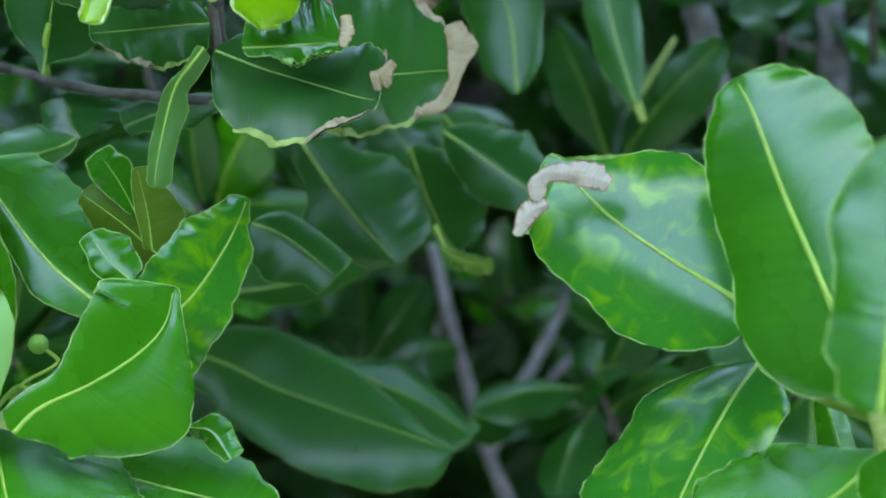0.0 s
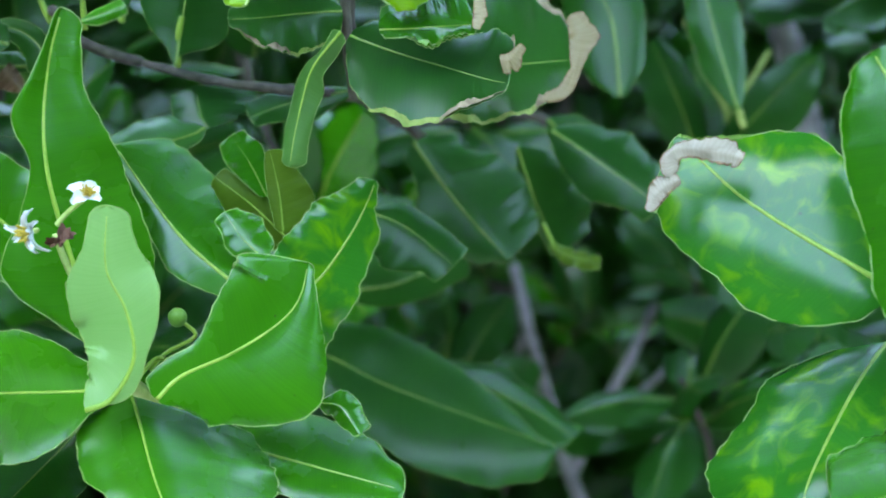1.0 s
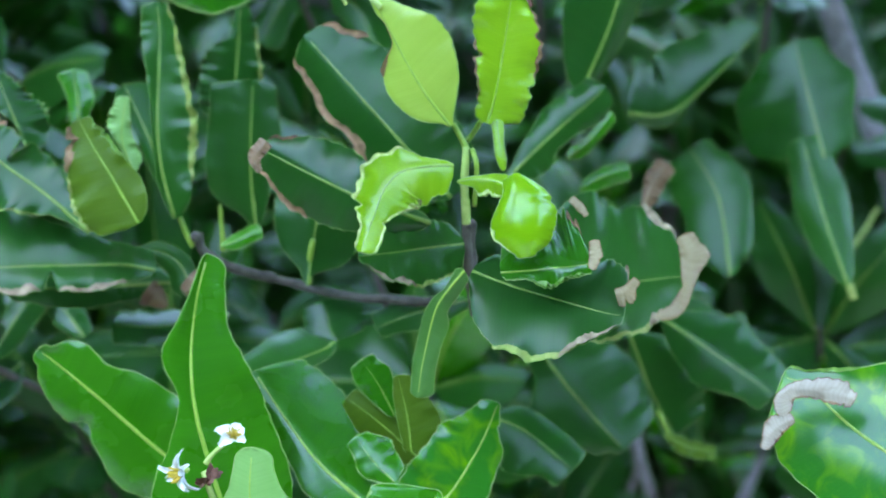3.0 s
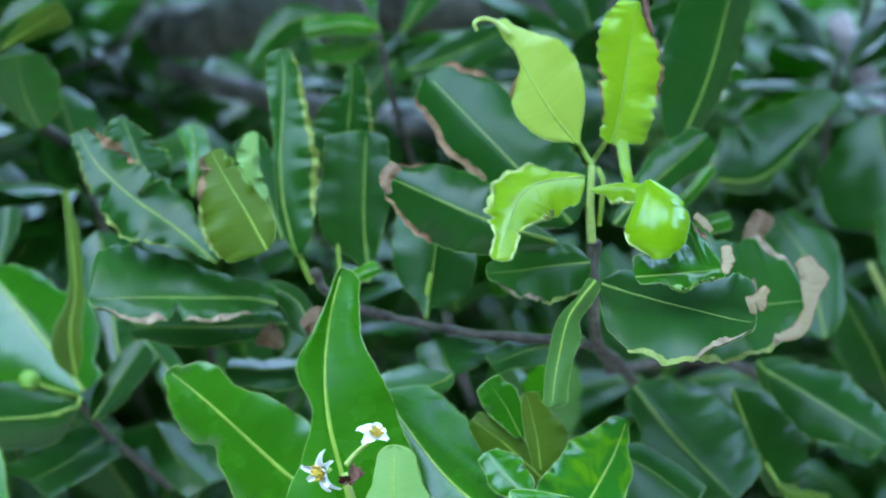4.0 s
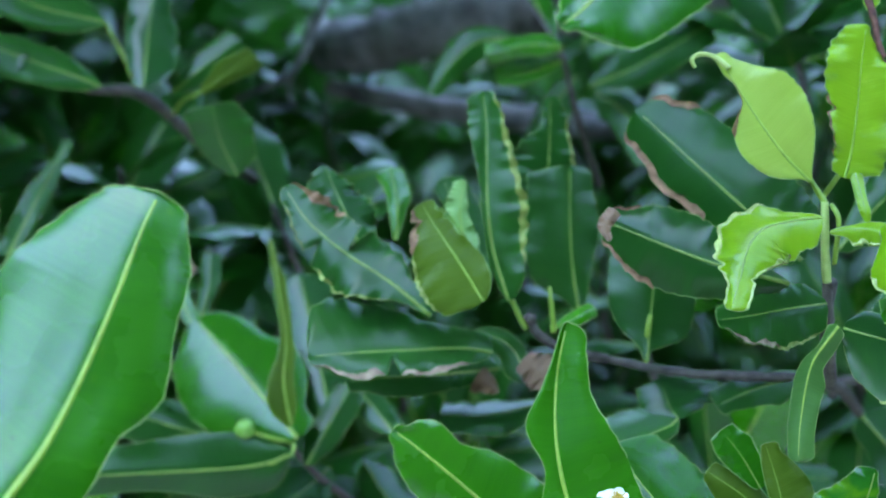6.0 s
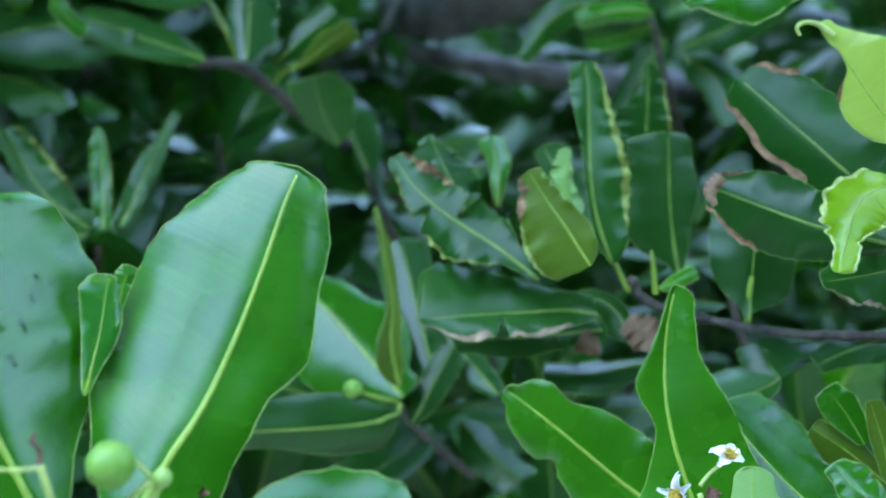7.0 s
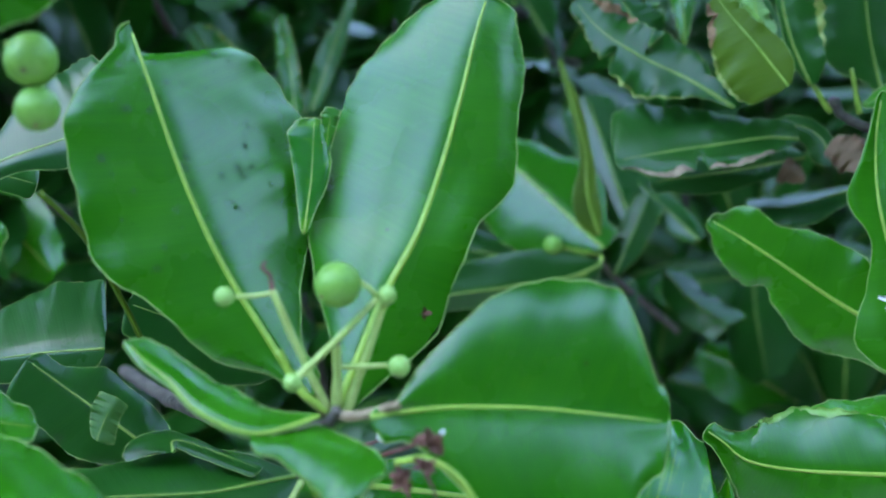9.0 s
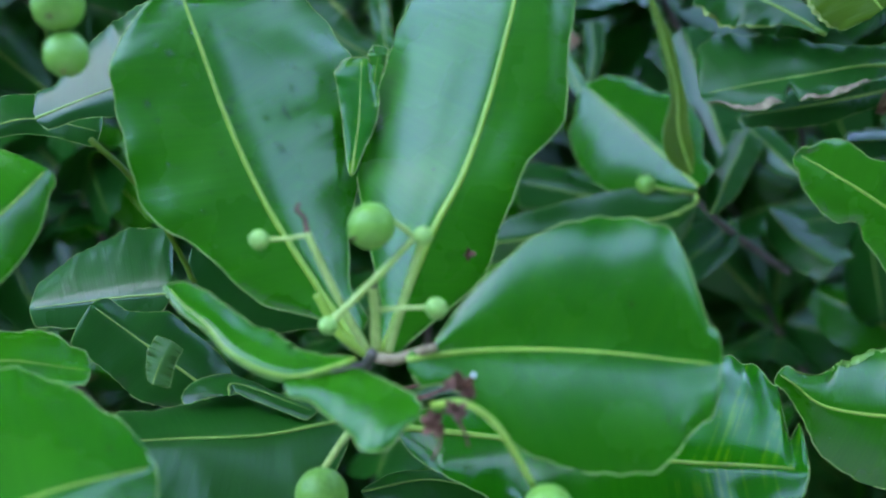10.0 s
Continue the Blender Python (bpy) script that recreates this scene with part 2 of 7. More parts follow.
def half_width(u, widths):
    """Half the width of a blade at u, smooth between the given widths, closing at the base and in a round tip."""
    w = (widths[0] * 0.35, *widths)
    if u >= STATIONS[-1]:
        f = (u - STATIONS[-1]) / (1 - STATIONS[-1])
        return w[-1] * math.sqrt(max(0.0, 1 - f * f))
    i = max(k for k in range(len(STATIONS) - 1) if STATIONS[k] <= u)
    f = (u - STATIONS[i]) / (STATIONS[i + 1] - STATIONS[i])

    def slope(k):
        if k == 0 or k == len(w) - 1:
            return 0.0
        a, b = (w[k] - w[k - 1]) / (STATIONS[k] - STATIONS[k - 1]), (w[k + 1] - w[k]) / (STATIONS[k + 1] - STATIONS[k])
        return 0.0 if a * b <= 0 else 2 * a * b / (a + b)

    h = STATIONS[i + 1] - STATIONS[i]
    g = f * f * (3 - 2 * f)
    return w[i] + (w[i + 1] - w[i]) * g + h * (slope(i) * (f ** 3 - 2 * f * f + f) + slope(i + 1) * (f ** 3 - f * f))


ACROSS = 7


def leaf(shoot, kind, rib, face, left, right, seed=0, fold=-12.0, bow=0.0, wave=0.3, burn=(), drops=0, cuts=(), label="", rows=32, cup=0.0, midrib=True):
    """A leaf blade with its midrib and pale margin. rib: places from base to tip; face: the way its upper side looks;
    left, right: half widths at nine places; fold: degrees by which the halves rise; cup: degrees by which the
    margins bend back; wave: how wavy its margin is."""
    n = Vector(face).normalized()
    if cuts or wave > 0.55 and rows > 20:
        rows = 84
    line = glide(rib, rows)
    length = sum((line[k + 1] - line[k]).length for k in range(rows - 1))
    rise, rnd = math.tan(radians(fold)), random.Random(seed)
    ph = [rnd.uniform(0, 6.28) for _ in range(4)]
    rate = [rnd.uniform(2.2, 3.4), rnd.uniform(5.0, 8.0)]

    def ripple(u, v, w):
        side = 0 if v > 0 else 2
        a = math.sin(6.283 * rate[0] * u + ph[side]) * 0.9 + math.sin(6.283 * rate[1] * u + ph[side + 1]) * 0.45
        soft = min(1.0, 6 * u) * min(1.0, 5 * (1 - u) + 0.2)
        fine = min(0.8, max(0.0, wave - 0.45)) * 0.46 * math.sin(6.283 * (11 + rate[0]) * u + ph[side] + 2.2 * noise.noise(Vector((u * 5, seed * 1.9, side)))) * (0.5 + noise.noise(Vector((u * 6, seed, 3)))) * abs(v) ** 3
        return (wave * 0.16 * a * abs(v) ** 2.2 + 0.40 * fine) * w * soft

    def place(u, v, lift=0.0, extra=1.0):
        s = u * (rows - 1)
        i = min(int(s), rows - 2)
        c = line[i].lerp(line[i + 1], s - i)
        t = (line[min(i + 2, rows - 1)] - line[max(i - 1, 0)]).normalized()
        out = n.cross(t).normalized()
        w = half_width(u, left if v > 0 else right)
        for side, at, deep, long in cuts:
            if (v > 0) == (side == "l"):
                gap = max(0.0, 1 - abs(u - at - 0.25 * long * abs(v)) / long)
                extra *= max(0.03, 1 - deep * gap ** 0.6)
        droop = -0.16 * w * abs(v) ** 2.6 if kind not in ("husk", "tan") else 0.05 * w * noise.noise(Vector((u * 9, v * 2.5, seed)))
        off = rise * abs(v) * w + bow * length * 4 * u * (1 - u) + ripple(u, v, w) + droop
        off += 0.022 * length * noise.noise(Vector((u * 2.3 + seed * 3.1, v * 1.1, seed * 0.7))) * min(1.0, 5 * u)
        jag = 1 + (0.012 + 0.055 * max(0.0, wave - 0.4)) * math.sin(6.283 * (9 + 2 * rate[0]) * u + ph[1]) * abs(v) ** 6 + 0.02 * noise.noise(Vector((u * 7, seed * 1.3, v))) * v * v
        side = v * w * extra * jag
        if cup:
            bend = radians(cup) * v
            side, off = side * math.sin(bend) / bend if v else 0.0, off - w * (1 - math.cos(bend)) / radians(cup)
        return c + out * side + n * (off + lift)

    def toward_tip(f):
        """From base to tip, in steps that shorten toward the tip."""
        return f + 0.75 * math.sin(math.pi * f) / math.pi

    cols = 2 * ACROSS + 1
    vs = [math.copysign(1 - (1 - abs(k / ACROSS)) ** 1.3, k) if k else 0.0 for k in range(-ACROSS, ACROSS + 1)]
    verts, uvs, faces = [], [], []
    for lift in (0.00020, -0.00020):
        for k in range(rows):
            u = toward_tip(k / (rows - 1))
            for v in vs:
                verts.append(place(u, v, lift if abs(v) < 0.999 else 0.0))
                w = half_width(u, left if v > 0 else right)
                uvs.append((u * length, v * w))
    one = rows * cols
    for k in range(rows - 1):
        for c in range(cols - 1):
            a = k * cols + c
            faces.append((a, a + 1, a + cols + 1, a + cols))
            faces.append((one + a, one + a + cols, one + a + cols + 1, one + a + 1))
    blade = mesh_object("leaf", verts, faces, kind, shoot, label, uvs)

    r0 = min(0.0014 if kind in ("mature", "waxy", "olive") else 0.0020, 0.0125 * length)
    core = [place(k / 29, 0.0, 0.00012) for k in range(29)]
    radii = [r0 * (1 - 0.72 * (k / 28) ** 0.9) for k in range(29)]
    rv, rf = tube_mesh(core, radii, 6, flat=n, squash=0.62)
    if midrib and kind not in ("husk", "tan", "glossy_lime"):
        mesh_object("midrib", rv, rf, "withered" if kind == "dead" else "shaded_rib" if kind in ("mature", "waxy") else "rib", blade)

    rim = [place(toward_tip(0.01 + 0.99 * k / 69), 1.0, 0.0) for k in range(70)] + [place(toward_tip(1.0 - 0.99 * k / 69), -1.0, 0.0) for k in range(1, 70)]
    if rows < 20:
        return blade
    thick = 0.00030 if kind in ("fresh", "mottled", "pale", "lime", "glossy_lime", "pale_lime", "streaked") else 0.00034 if kind in ("husk", "tan") else 0.00016
    ev, ef = tube_mesh(rim, [thick] * len(rim), 5, flat=n)
    mesh_object("margin", ev, ef, "scorch" if kind in ("husk", "tan") else "withered" if kind == "dead" else "edge", blade)

    for item in burn:
        side, u0, u1, wide = item[:4]
        sg, m = (1 if side == "l" else -1), 110
        pv, pf = [], []
        for k in range(m):
            f = k / (m - 1)
            u = u0 + (u1 - u0) * f
            taper = min(1.0, 7 * f, 9 * (1 - f) + 0.3)
            inner = 1 - wide * taper * max(0.08, 0.85 + 1.1 * noise.noise(Vector((u * 9, seed, 0))) + 0.35 * noise.noise(Vector((u * 31, seed, 2))))
            for j in range(5):
                g = j / 4
                v = inner + (1.035 - inner) * g
                curl = 0.0007 + 0.0035 * wide * 4 * taper * g * g * (0.6 + 0.9 * noise.noise(Vector((u * 10, seed + 5, g))))
                base = place(u, sg * min(v, 1.0), curl, max(1.0, v))
                pv.append(base + n * (0.0006 * noise.noise(Vector((u * 60, g * 4, seed)))))
        for k in range(m - 1):
            for j in range(4):
                a = k * 5 + j
                pf.append((a, a + 1, a + 6, a + 5))
        ob = mesh_object("withered_edge", pv, pf, item[4] if len(item) > 4 else "withered", blade)
        tagged(ob, "chewed pale leaf margin" if item[-1] in ("stem", "chewed") else "curled pale green leaf margin" if item[-1] == "rim" else "torn yellow leaf margin" if item[-1] == "yellowed" else "curled dry brown leaf margin")

    if drops:
        dv, df = [], []
        for _ in range(56):
            u, v, r = rnd.uniform(0.45, 0.93), rnd.uniform(-0.72, 0.75), rnd.uniform(0.0005, 0.0014)
            c = place(u, v, 0.0002)
            a = n.orthogonal().normalized()
            b = n.cross(a)
            at, st = len(dv), rnd.uniform(0.8, 1.7)
            for ring in range(3):
                rr, hh = r * math.cos(ring * 0.6), r * 0.45 * math.sin(ring * 0.6)
                for s in range(8):
                    q = 6.283 * s / 8
                    dv.append(c + a * (rr * math.cos(q)) + b * (rr * st * math.sin(q)) + n * hh)
            dv.append(c + n * (r * 0.46))
            for ring in range(2):
                for s in range(8):
                    df.append((at + ring * 8 + s, at + ring * 8 + (s + 1) % 8, at + ring * 8 + 8 + (s + 1) % 8, at + ring * 8 + 8 + s))
            for s in range(8):
                df.append((at + 16 + s, at + 16 + (s + 1) % 8, at + 24))
        tagged(mesh_object("dew", dv, df, "water", blade), "small clear raindrops", kind="stuff")
    return blade


def fruit(shoot, name, at, r, way):
    """A round green fruit with a small dark scar at its end."""
    c, w = Vector(at), Vector(way).normalized()
    a = w.orthogonal().normalized()
    b = w.cross(a)
    verts, faces, rings, sides = [], [], 16, 24
    for k in range(rings + 1):
        th = math.pi * k / rings
        for s in range(sides):
            ph = 2 * math.pi * s / sides
            p = w * math.cos(th) * 1.03 + (a * math.cos(ph) + b * math.sin(ph)) * math.sin(th)
            rr = r * (1 + 0.015 * noise.noise(p * 2.3 + c * 40))
            if k == 0:
                rr *= 0.97
            verts.append(c + p * rr)
    for k in range(rings):
        for s in range(sides):
            faces.append((k * sides + s, (k + 1) * sides + s, (k + 1) * sides + (s + 1) % sides, k * sides + (s + 1) % sides))
    ball = mesh_object(name, verts, faces, {"bud": "bark", "flower_bud": "petal", "fruit_bud": "bud_green"}.get(name, "fruit"), shoot)
    tip = [c + w * r * 0.98, c + w * r * 1.06, c + w * r * 1.12 + a * r * 0.03]
    v, f = tube_mesh(glide(tip, 6), [r * 0.10, r * 0.09, r * 0.07, r * 0.06, r * 0.05, r * 0.03], 7)
    mesh_object("scar", v, f, "dry", ball)
    return ball


def flower(shoot, at, r, way, petals=5, slim=1.0, seed=0):
    """A small white flower: cupped petals round a tuft of yellow stamens."""
    rnd = random.Random(seed)
    c, w = Vector(at), Vector(way).normalized()
    a = w.orthogonal().normalized()
    b = w.cross(a)
    head = mesh_object("flower", *tube_mesh([c - w * r * 0.25, c - w * r * 0.1, c + w * r * 0.05], [r * 0.08, r * 0.14, r * 0.10], 8), "stem", shoot)
    for k in range(petals):
        q = 6.283 * k / petals + rnd.uniform(-0.25, 0.25)
        d = a * math.cos(q) + b * math.sin(q)
        e = w.cross(d)
        long, wide = r * rnd.uniform(0.85, 1.1), r * slim * rnd.uniform(0.34, 0.50)
        back = rnd.uniform(-0.85, 0.55)
        pv, pf = [], []
        for lift in (0.00015, -0.00015):
            for i in range(9):
                f = i / 8
                ww = wide * math.sin(math.pi * min(0.88, 0.06 + 0.94 * f) ** 0.75) ** 0.7
                for j in range(5):
                    g = j / 2 - 1
                    pv.append(c + d * (long * f) + e * (ww * g) + w * (r * (0.35 * math.sin(2.6 * f) + back * f * f + 0.16 * g * g) + lift))
        for i in range(8):
            for j in range(4):
                m = i * 5 + j
                pf.append((m, m + 1, m + 6, m + 5))
                pf.append((45 + m, 45 + m + 5, 45 + m + 6, 45 + m + 1))
        mesh_object("petal", pv, pf, "petal", head)
    sv, sf = [], []
    for k in range(46):
        q, s = rnd.uniform(0, 6.283), rnd.uniform(0.1, 0.62)
        d = (w + (a * math.cos(q) + b * math.sin(q)) * s).normalized()
        long = r * rnd.uniform(0.45, 0.85)
        v, f = tube_mesh([c, c + d * long * 0.5, c + d * long, c + d * long * 1.1], [r * 0.014, r * 0.014, r * 0.055, r * 0.03], 5)
        sf += [tuple(i + len(sv) for i in face) for face in f]
        sv += v
    mesh_object("stamen_tuft", sv, sf, "stamen", head)
    return head


def dried_flower(shoot, at, r, seed):
    """A shrivelled red-brown flower: crumpled petals curled over one another."""
    rnd = random.Random(seed)
    c = Vector(at)
    head = mesh_object("dried_flower", *tube_mesh([c - Vector((0, 0, r * 0.5)), c, c + Vector((0, 0, r * 0.3))], [r * 0.12, r * 0.2, r * 0.08], 7, knots=0.5), "dry", shoot)
    for k in range(8):
        d = Vector((rnd.uniform(-1, 1), rnd.uniform(-1, 0.4), rnd.uniform(-0.8, 1))).normalized()
        e = d.orthogonal().normalized()
        up = d.cross(e)
        pv, pf = [], []
        for i in range(7):
            f = i / 6
            for j in range(4):
                g = j / 1.5 - 1
                curl = noise.noise(Vector((f * 4, g * 3, k + seed))) * 0.3
                pv.append(c + d * (r * f) + e * (r * 0.33 * g * math.sin(0.4 + 2.5 * f)) + up * (r * (0.4 * f * f * (1 if k % 2 else -1) + curl)))
        for i in range(6):
            for j in range(3):
                m = i * 4 + j
                pf.append((m, m + 1, m + 5, m + 4))
        mesh_object("shrivelled_petal", pv, pf, "dry", head)
    return head


m, nodes, links = node_material("water")
nodes["Principled BSDF"].inputs["Transmission Weight"].default_value = 1.0
nodes["Principled BSDF"].inputs["Roughness"].default_value = 0.03
nodes["Principled BSDF"].inputs["IOR"].default_value = 1.33
MAT["water"] = m

# ---- the shoots near the camera ----
young_shoot = tagged(new("young_shoot"), "young lime-green shoot with four crumpled chewed new leaves", "shoot")
young_shoot.location = (0.1238, 0.6960, 1.2887)
leaf(young_shoot, "pale_lime", ((0.1139, 0.6804, 1.3433), (0.1020, 0.6836, 1.3579), (0.0900, 0.6869, 1.3771), (0.0795, 0.6899, 1.3964), (0.0694, 0.6928, 1.4153)), (-0.2198, -0.9750, 0.0314),
     (0.0022, 0.0098, 0.0154, 0.0178, 0.0145, 0.0018, 0.0006, 0.0026, 0.0024),
     (0.0051, 0.0136, 0.0205, 0.0254, 0.0276, 0.0255, 0.0168, 0.0096, 0.0052), seed=2, wave=0.3, fold=7, burn=[('l', 0.5, 0.82, 0.2, 'scorch')])
leaf(young_shoot, "lime", ((0.1340, 0.6900, 1.3446), (0.1379, 0.6903, 1.3578), (0.1422, 0.6909, 1.3830), (0.1456, 0.6915, 1.4083), (0.1483, 0.6919, 1.4263)), (0.0376, -0.9991, 0.0170),
     (0.0080, 0.0091, 0.0095, 0.0138, 0.0160, 0.0194, 0.0181, 0.0155, 0.0118),
     (0.0081, 0.0180, 0.0184, 0.0195, 0.0200, 0.0164, 0.0108, 0.0057, 0.0028), seed=3, wave=0.9, fold=12, burn=[('r', 0.4, 0.95, 0.07, 'scorch'), ('l', 0.2, 0.55, 0.06, 'scorch')], cuts=[('r', 0.34, 0.16, 0.02), ('r', 0.6, 0.12, 0.025), ('l', 0.47, 0.22, 0.02), ('l', 0.18, 0.25, 0.02)])
leaf(young_shoot, "lime", ((0.1151, 0.6569, 1.3241), (0.1021, 0.6610, 1.3233), (0.0874, 0.6642, 1.3201), (0.0786, 0.6614, 1.3101), (0.0731, 0.6546, 1.2953), (0.0665, 0.6471, 1.2788)), (-0.2882, -0.8244, 0.4872),
     (0.0147, 0.0147, 0.0188, 0.0199, 0.0200, 0.0165, 0.0079, 0.0080, 0.0080),
     (0.0023, 0.0041, 0.0075, 0.0166, 0.0225, 0.0178, 0.0114, 0.0054, 0.0047), seed=4, wave=0.9, fold=-10, burn=[('l', 0.42, 0.98, 0.13, 'chewed'), ('l', 0.5, 0.72, 0.05, 'scorch'), ('r', 0.35, 0.75, 0.12, 'chewed'), ('r', 0.6, 0.68, 0.1, 'scorch'), ('r', 0.75, 0.98, 0.2, 'chewed')], cuts=[('r', 0.7, 0.25, 0.02), ('l', 0.8, 0.3, 0.02)])
leaf(young_shoot, "lime", ((0.1168, 0.6484, 1.3162), (0.1268, 0.6468, 1.3176), (0.1380, 0.6440, 1.3164), (0.1474, 0.6402, 1.3117)), (-0.1962, -0.9170, 0.3474),
     (0.0011, 0.0014, 0.0018, 0.0025, 0.0037, 0.0053, 0.0064, 0.0078, 0.0078),
     (0.0014, 0.0027, 0.0039, 0.0084, 0.0077, 0.0073, 0.0069, 0.0060, 0.0047), seed=5, wave=0.6, fold=-10, burn=[('r', 0.3, 0.95, 0.25, 'chewed')], cuts=[('r', 0.55, 0.2, 0.05)])
leaf(young_shoot, "glossy_lime", ((0.1466, 0.6401, 1.3216), (0.1482, 0.6342, 1.3061), (0.1488, 0.6290, 1.2919), (0.1503, 0.6246, 1.2801)), (-0.1669, -0.9286, 0.3315),
     (0.0065, 0.0142, 0.0198, 0.0219, 0.0212, 0.0195, 0.0172, 0.0133, 0.0077),
     (0.0091, 0.0091, 0.0123, 0.0158, 0.0185, 0.0175, 0.0128, 0.0085, 0.0049), seed=6, wave=0.15, fold=0, cup=58, bow=0.15, burn=[('r', 0.55, 0.95, 0.10, 'chewed')], cuts=[('l', 0.3, 0.08, 0.04)])
leaf(young_shoot, "lime", ((0.1507, 0.6925, 1.4330), (0.1512, 0.6909, 1.4523)), (-0.1794, -0.9809, -0.0756),
     (0.0014, 0.0022, 0.0032, 0.0038, 0.0036, 0.0033, 0.0031, 0.0030, 0.0030),
     (0.0021, 0.0035, 0.0053, 0.0054, 0.0055, 0.0056, 0.0057, 0.0057, 0.0057), seed=7, wave=1)
leaf(young_shoot, "lime", ((0.1392, 0.6880, 1.3470), (0.1411, 0.6794, 1.3294), (0.1427, 0.6784, 1.3200)), (-0.1680, -0.9829, 0.0757),
     (0.0032, 0.0032, 0.0026, 0.0023, 0.0026, 0.0027, 0.0024, 0.0019, 0.0015),
     (0.0031, 0.0031, 0.0031, 0.0032, 0.0031, 0.0027, 0.0024, 0.0020, 0.0014), seed=8, wave=1)
tube(young_shoot, "stem", ((0.1225, 0.6871, 1.3321), (0.1220, 0.6868, 1.3177), (0.1225, 0.6915, 1.3049), (0.1238, 0.6960, 1.2887)), 0.0021, 0.0025, "stem")
tube(young_shoot, "curled_tip", ((0.0754, 0.6893, 1.4065), (0.0677, 0.6885, 1.4134), (0.0600, 0.6866, 1.4149), (0.0555, 0.6846, 1.4120), (0.0568, 0.6855, 1.4077)), 0.0017, 0.0011, "stem")
tube(young_shoot, "woody_stem", ((0.1238, 0.6961, 1.2903), (0.1256, 0.7055, 1.2655), (0.1309, 0.7345, 1.2296)), 0.0025, 0.0032, "bark", knots=0.5)
tube(young_shoot, "withered_tip", ((0.1500, 0.6917, 1.4398), (0.1530, 0.6917, 1.4272), (0.1542, 0.6917, 1.4177), (0.1573, 0.6918, 1.4082)), 0.0022, 0.0012, "dry")
tube(young_shoot, "petiole", ((0.1225, 0.6871, 1.3318), (0.1193, 0.6873, 1.3376), (0.1154, 0.6875, 1.3446)), 0.0018, 0.0014, "rib")
tube(young_shoot, "petiole", ((0.1234, 0.6995, 1.3344), (0.1267, 0.6997, 1.3385), (0.1309, 0.6899, 1.3465)), 0.0018, 0.0014, "rib")
tube(young_shoot, "petiole", ((0.1261, 0.6871, 1.3306), (0.1284, 0.6818, 1.3208), (0.1279, 0.6963, 1.2985)), 0.0014, 0.0014, "rib")

scorched_rosette = tagged(new("scorched_rosette"), "rosette of dark leaves with scorched brown curled margins", "shoot")
scorched_rosette.location = (0.1412, 0.7940, 1.2220)
leaf(scorched_rosette, "mature", ((0.1159, 0.7262, 1.2999), (0.0858, 0.7374, 1.3317), (0.0275, 0.7591, 1.3935)), (-0.2187, -0.9667, 0.1330),
     (0.0072, 0.0144, 0.0213, 0.0277, 0.0285, 0.0215, 0.0243, 0.0192, 0.0177),
     (0.0144, 0.0269, 0.0296, 0.0323, 0.0321, 0.0320, 0.0297, 0.0264, 0.0185), seed=9, wave=0.5, cuts=[('l', 0.44, 0.14, 0.03)], burn=[('l', 0.3, 0.98, 0.19, 'scorch'), ('r', 0.86, 0.99, 0.19, 'scorch')])
leaf(scorched_rosette, "mature", ((0.1036, 0.6953, 1.2886), (0.0615, 0.7068, 1.3021), (0.0050, 0.7233, 1.3274)), (-0.2209, -0.9655, 0.1380),
     (0.0057, 0.0104, 0.0148, 0.0178, 0.0220, 0.0240, 0.0231, 0.0184, 0.0128),
     (0.0030, 0.0057, 0.0102, 0.0154, 0.0202, 0.0228, 0.0212, 0.0167, 0.0113), seed=10, wave=0.6, burn=[('r', 0.88, 0.99, 0.14, 'scorch'), ('l', 0.7, 0.98, 0.13, 'scorch')])
leaf(scorched_rosette, "mature", ((0.1225, 0.6930, 1.2773), (0.0945, 0.6905, 1.2742), (0.0636, 0.6876, 1.2704)), (0.0107, -0.8301, 0.5575),
     (0.0121, 0.0149, 0.0183, 0.0192, 0.0191, 0.0167, 0.0140, 0.0094, 0.0044),
     (0.0115, 0.0175, 0.0217, 0.0262, 0.0240, 0.0209, 0.0179, 0.0134, 0.0099), seed=11, wave=0.6, burn=[('l', 0.5, 0.95, 0.19), ('l', 0.1, 0.55, 0.08, 'yellowed')])
leaf(scorched_rosette, "mature", ((0.1263, 0.6700, 1.2656), (0.1514, 0.6610, 1.2577), (0.1746, 0.6541, 1.2517), (0.1919, 0.6498, 1.2481), (0.2057, 0.6470, 1.2459)), (-0.0256, -0.6987, 0.7150),
     (0.0164, 0.0183, 0.0186, 0.0207, 0.0276, 0.0350, 0.0354, 0.0348, 0.0324),
     (0.0154, 0.0306, 0.0386, 0.0388, 0.0341, 0.0261, 0.0184, 0.0122, 0.0073), seed=12, wave=0.45, fold=6, burn=[('r', 0.25, 0.68, 0.09, 'yellowed'), ('r', 0.55, 0.99, 0.22), ('l', 0.93, 0.99, 0.2)])
leaf(scorched_rosette, "mature", ((0.1504, 0.7305, 1.2546), (0.2062, 0.7245, 1.2510), (0.2566, 0.7254, 1.2542)), (-0.0324, -0.7172, 0.6961),
     (0.0252, 0.0453, 0.0625, 0.0679, 0.0643, 0.0598, 0.0548, 0.0499, 0.0397),
     (0.0133, 0.0243, 0.0336, 0.0390, 0.0376, 0.0355, 0.0280, 0.0200, 0.0138), seed=13, wave=0.5, fold=6, burn=[('l', 0.82, 0.99, 0.2), ('r', 0.3, 0.75, 0.08, 'yellowed'), ('r', 0.7, 0.99, 0.22)])
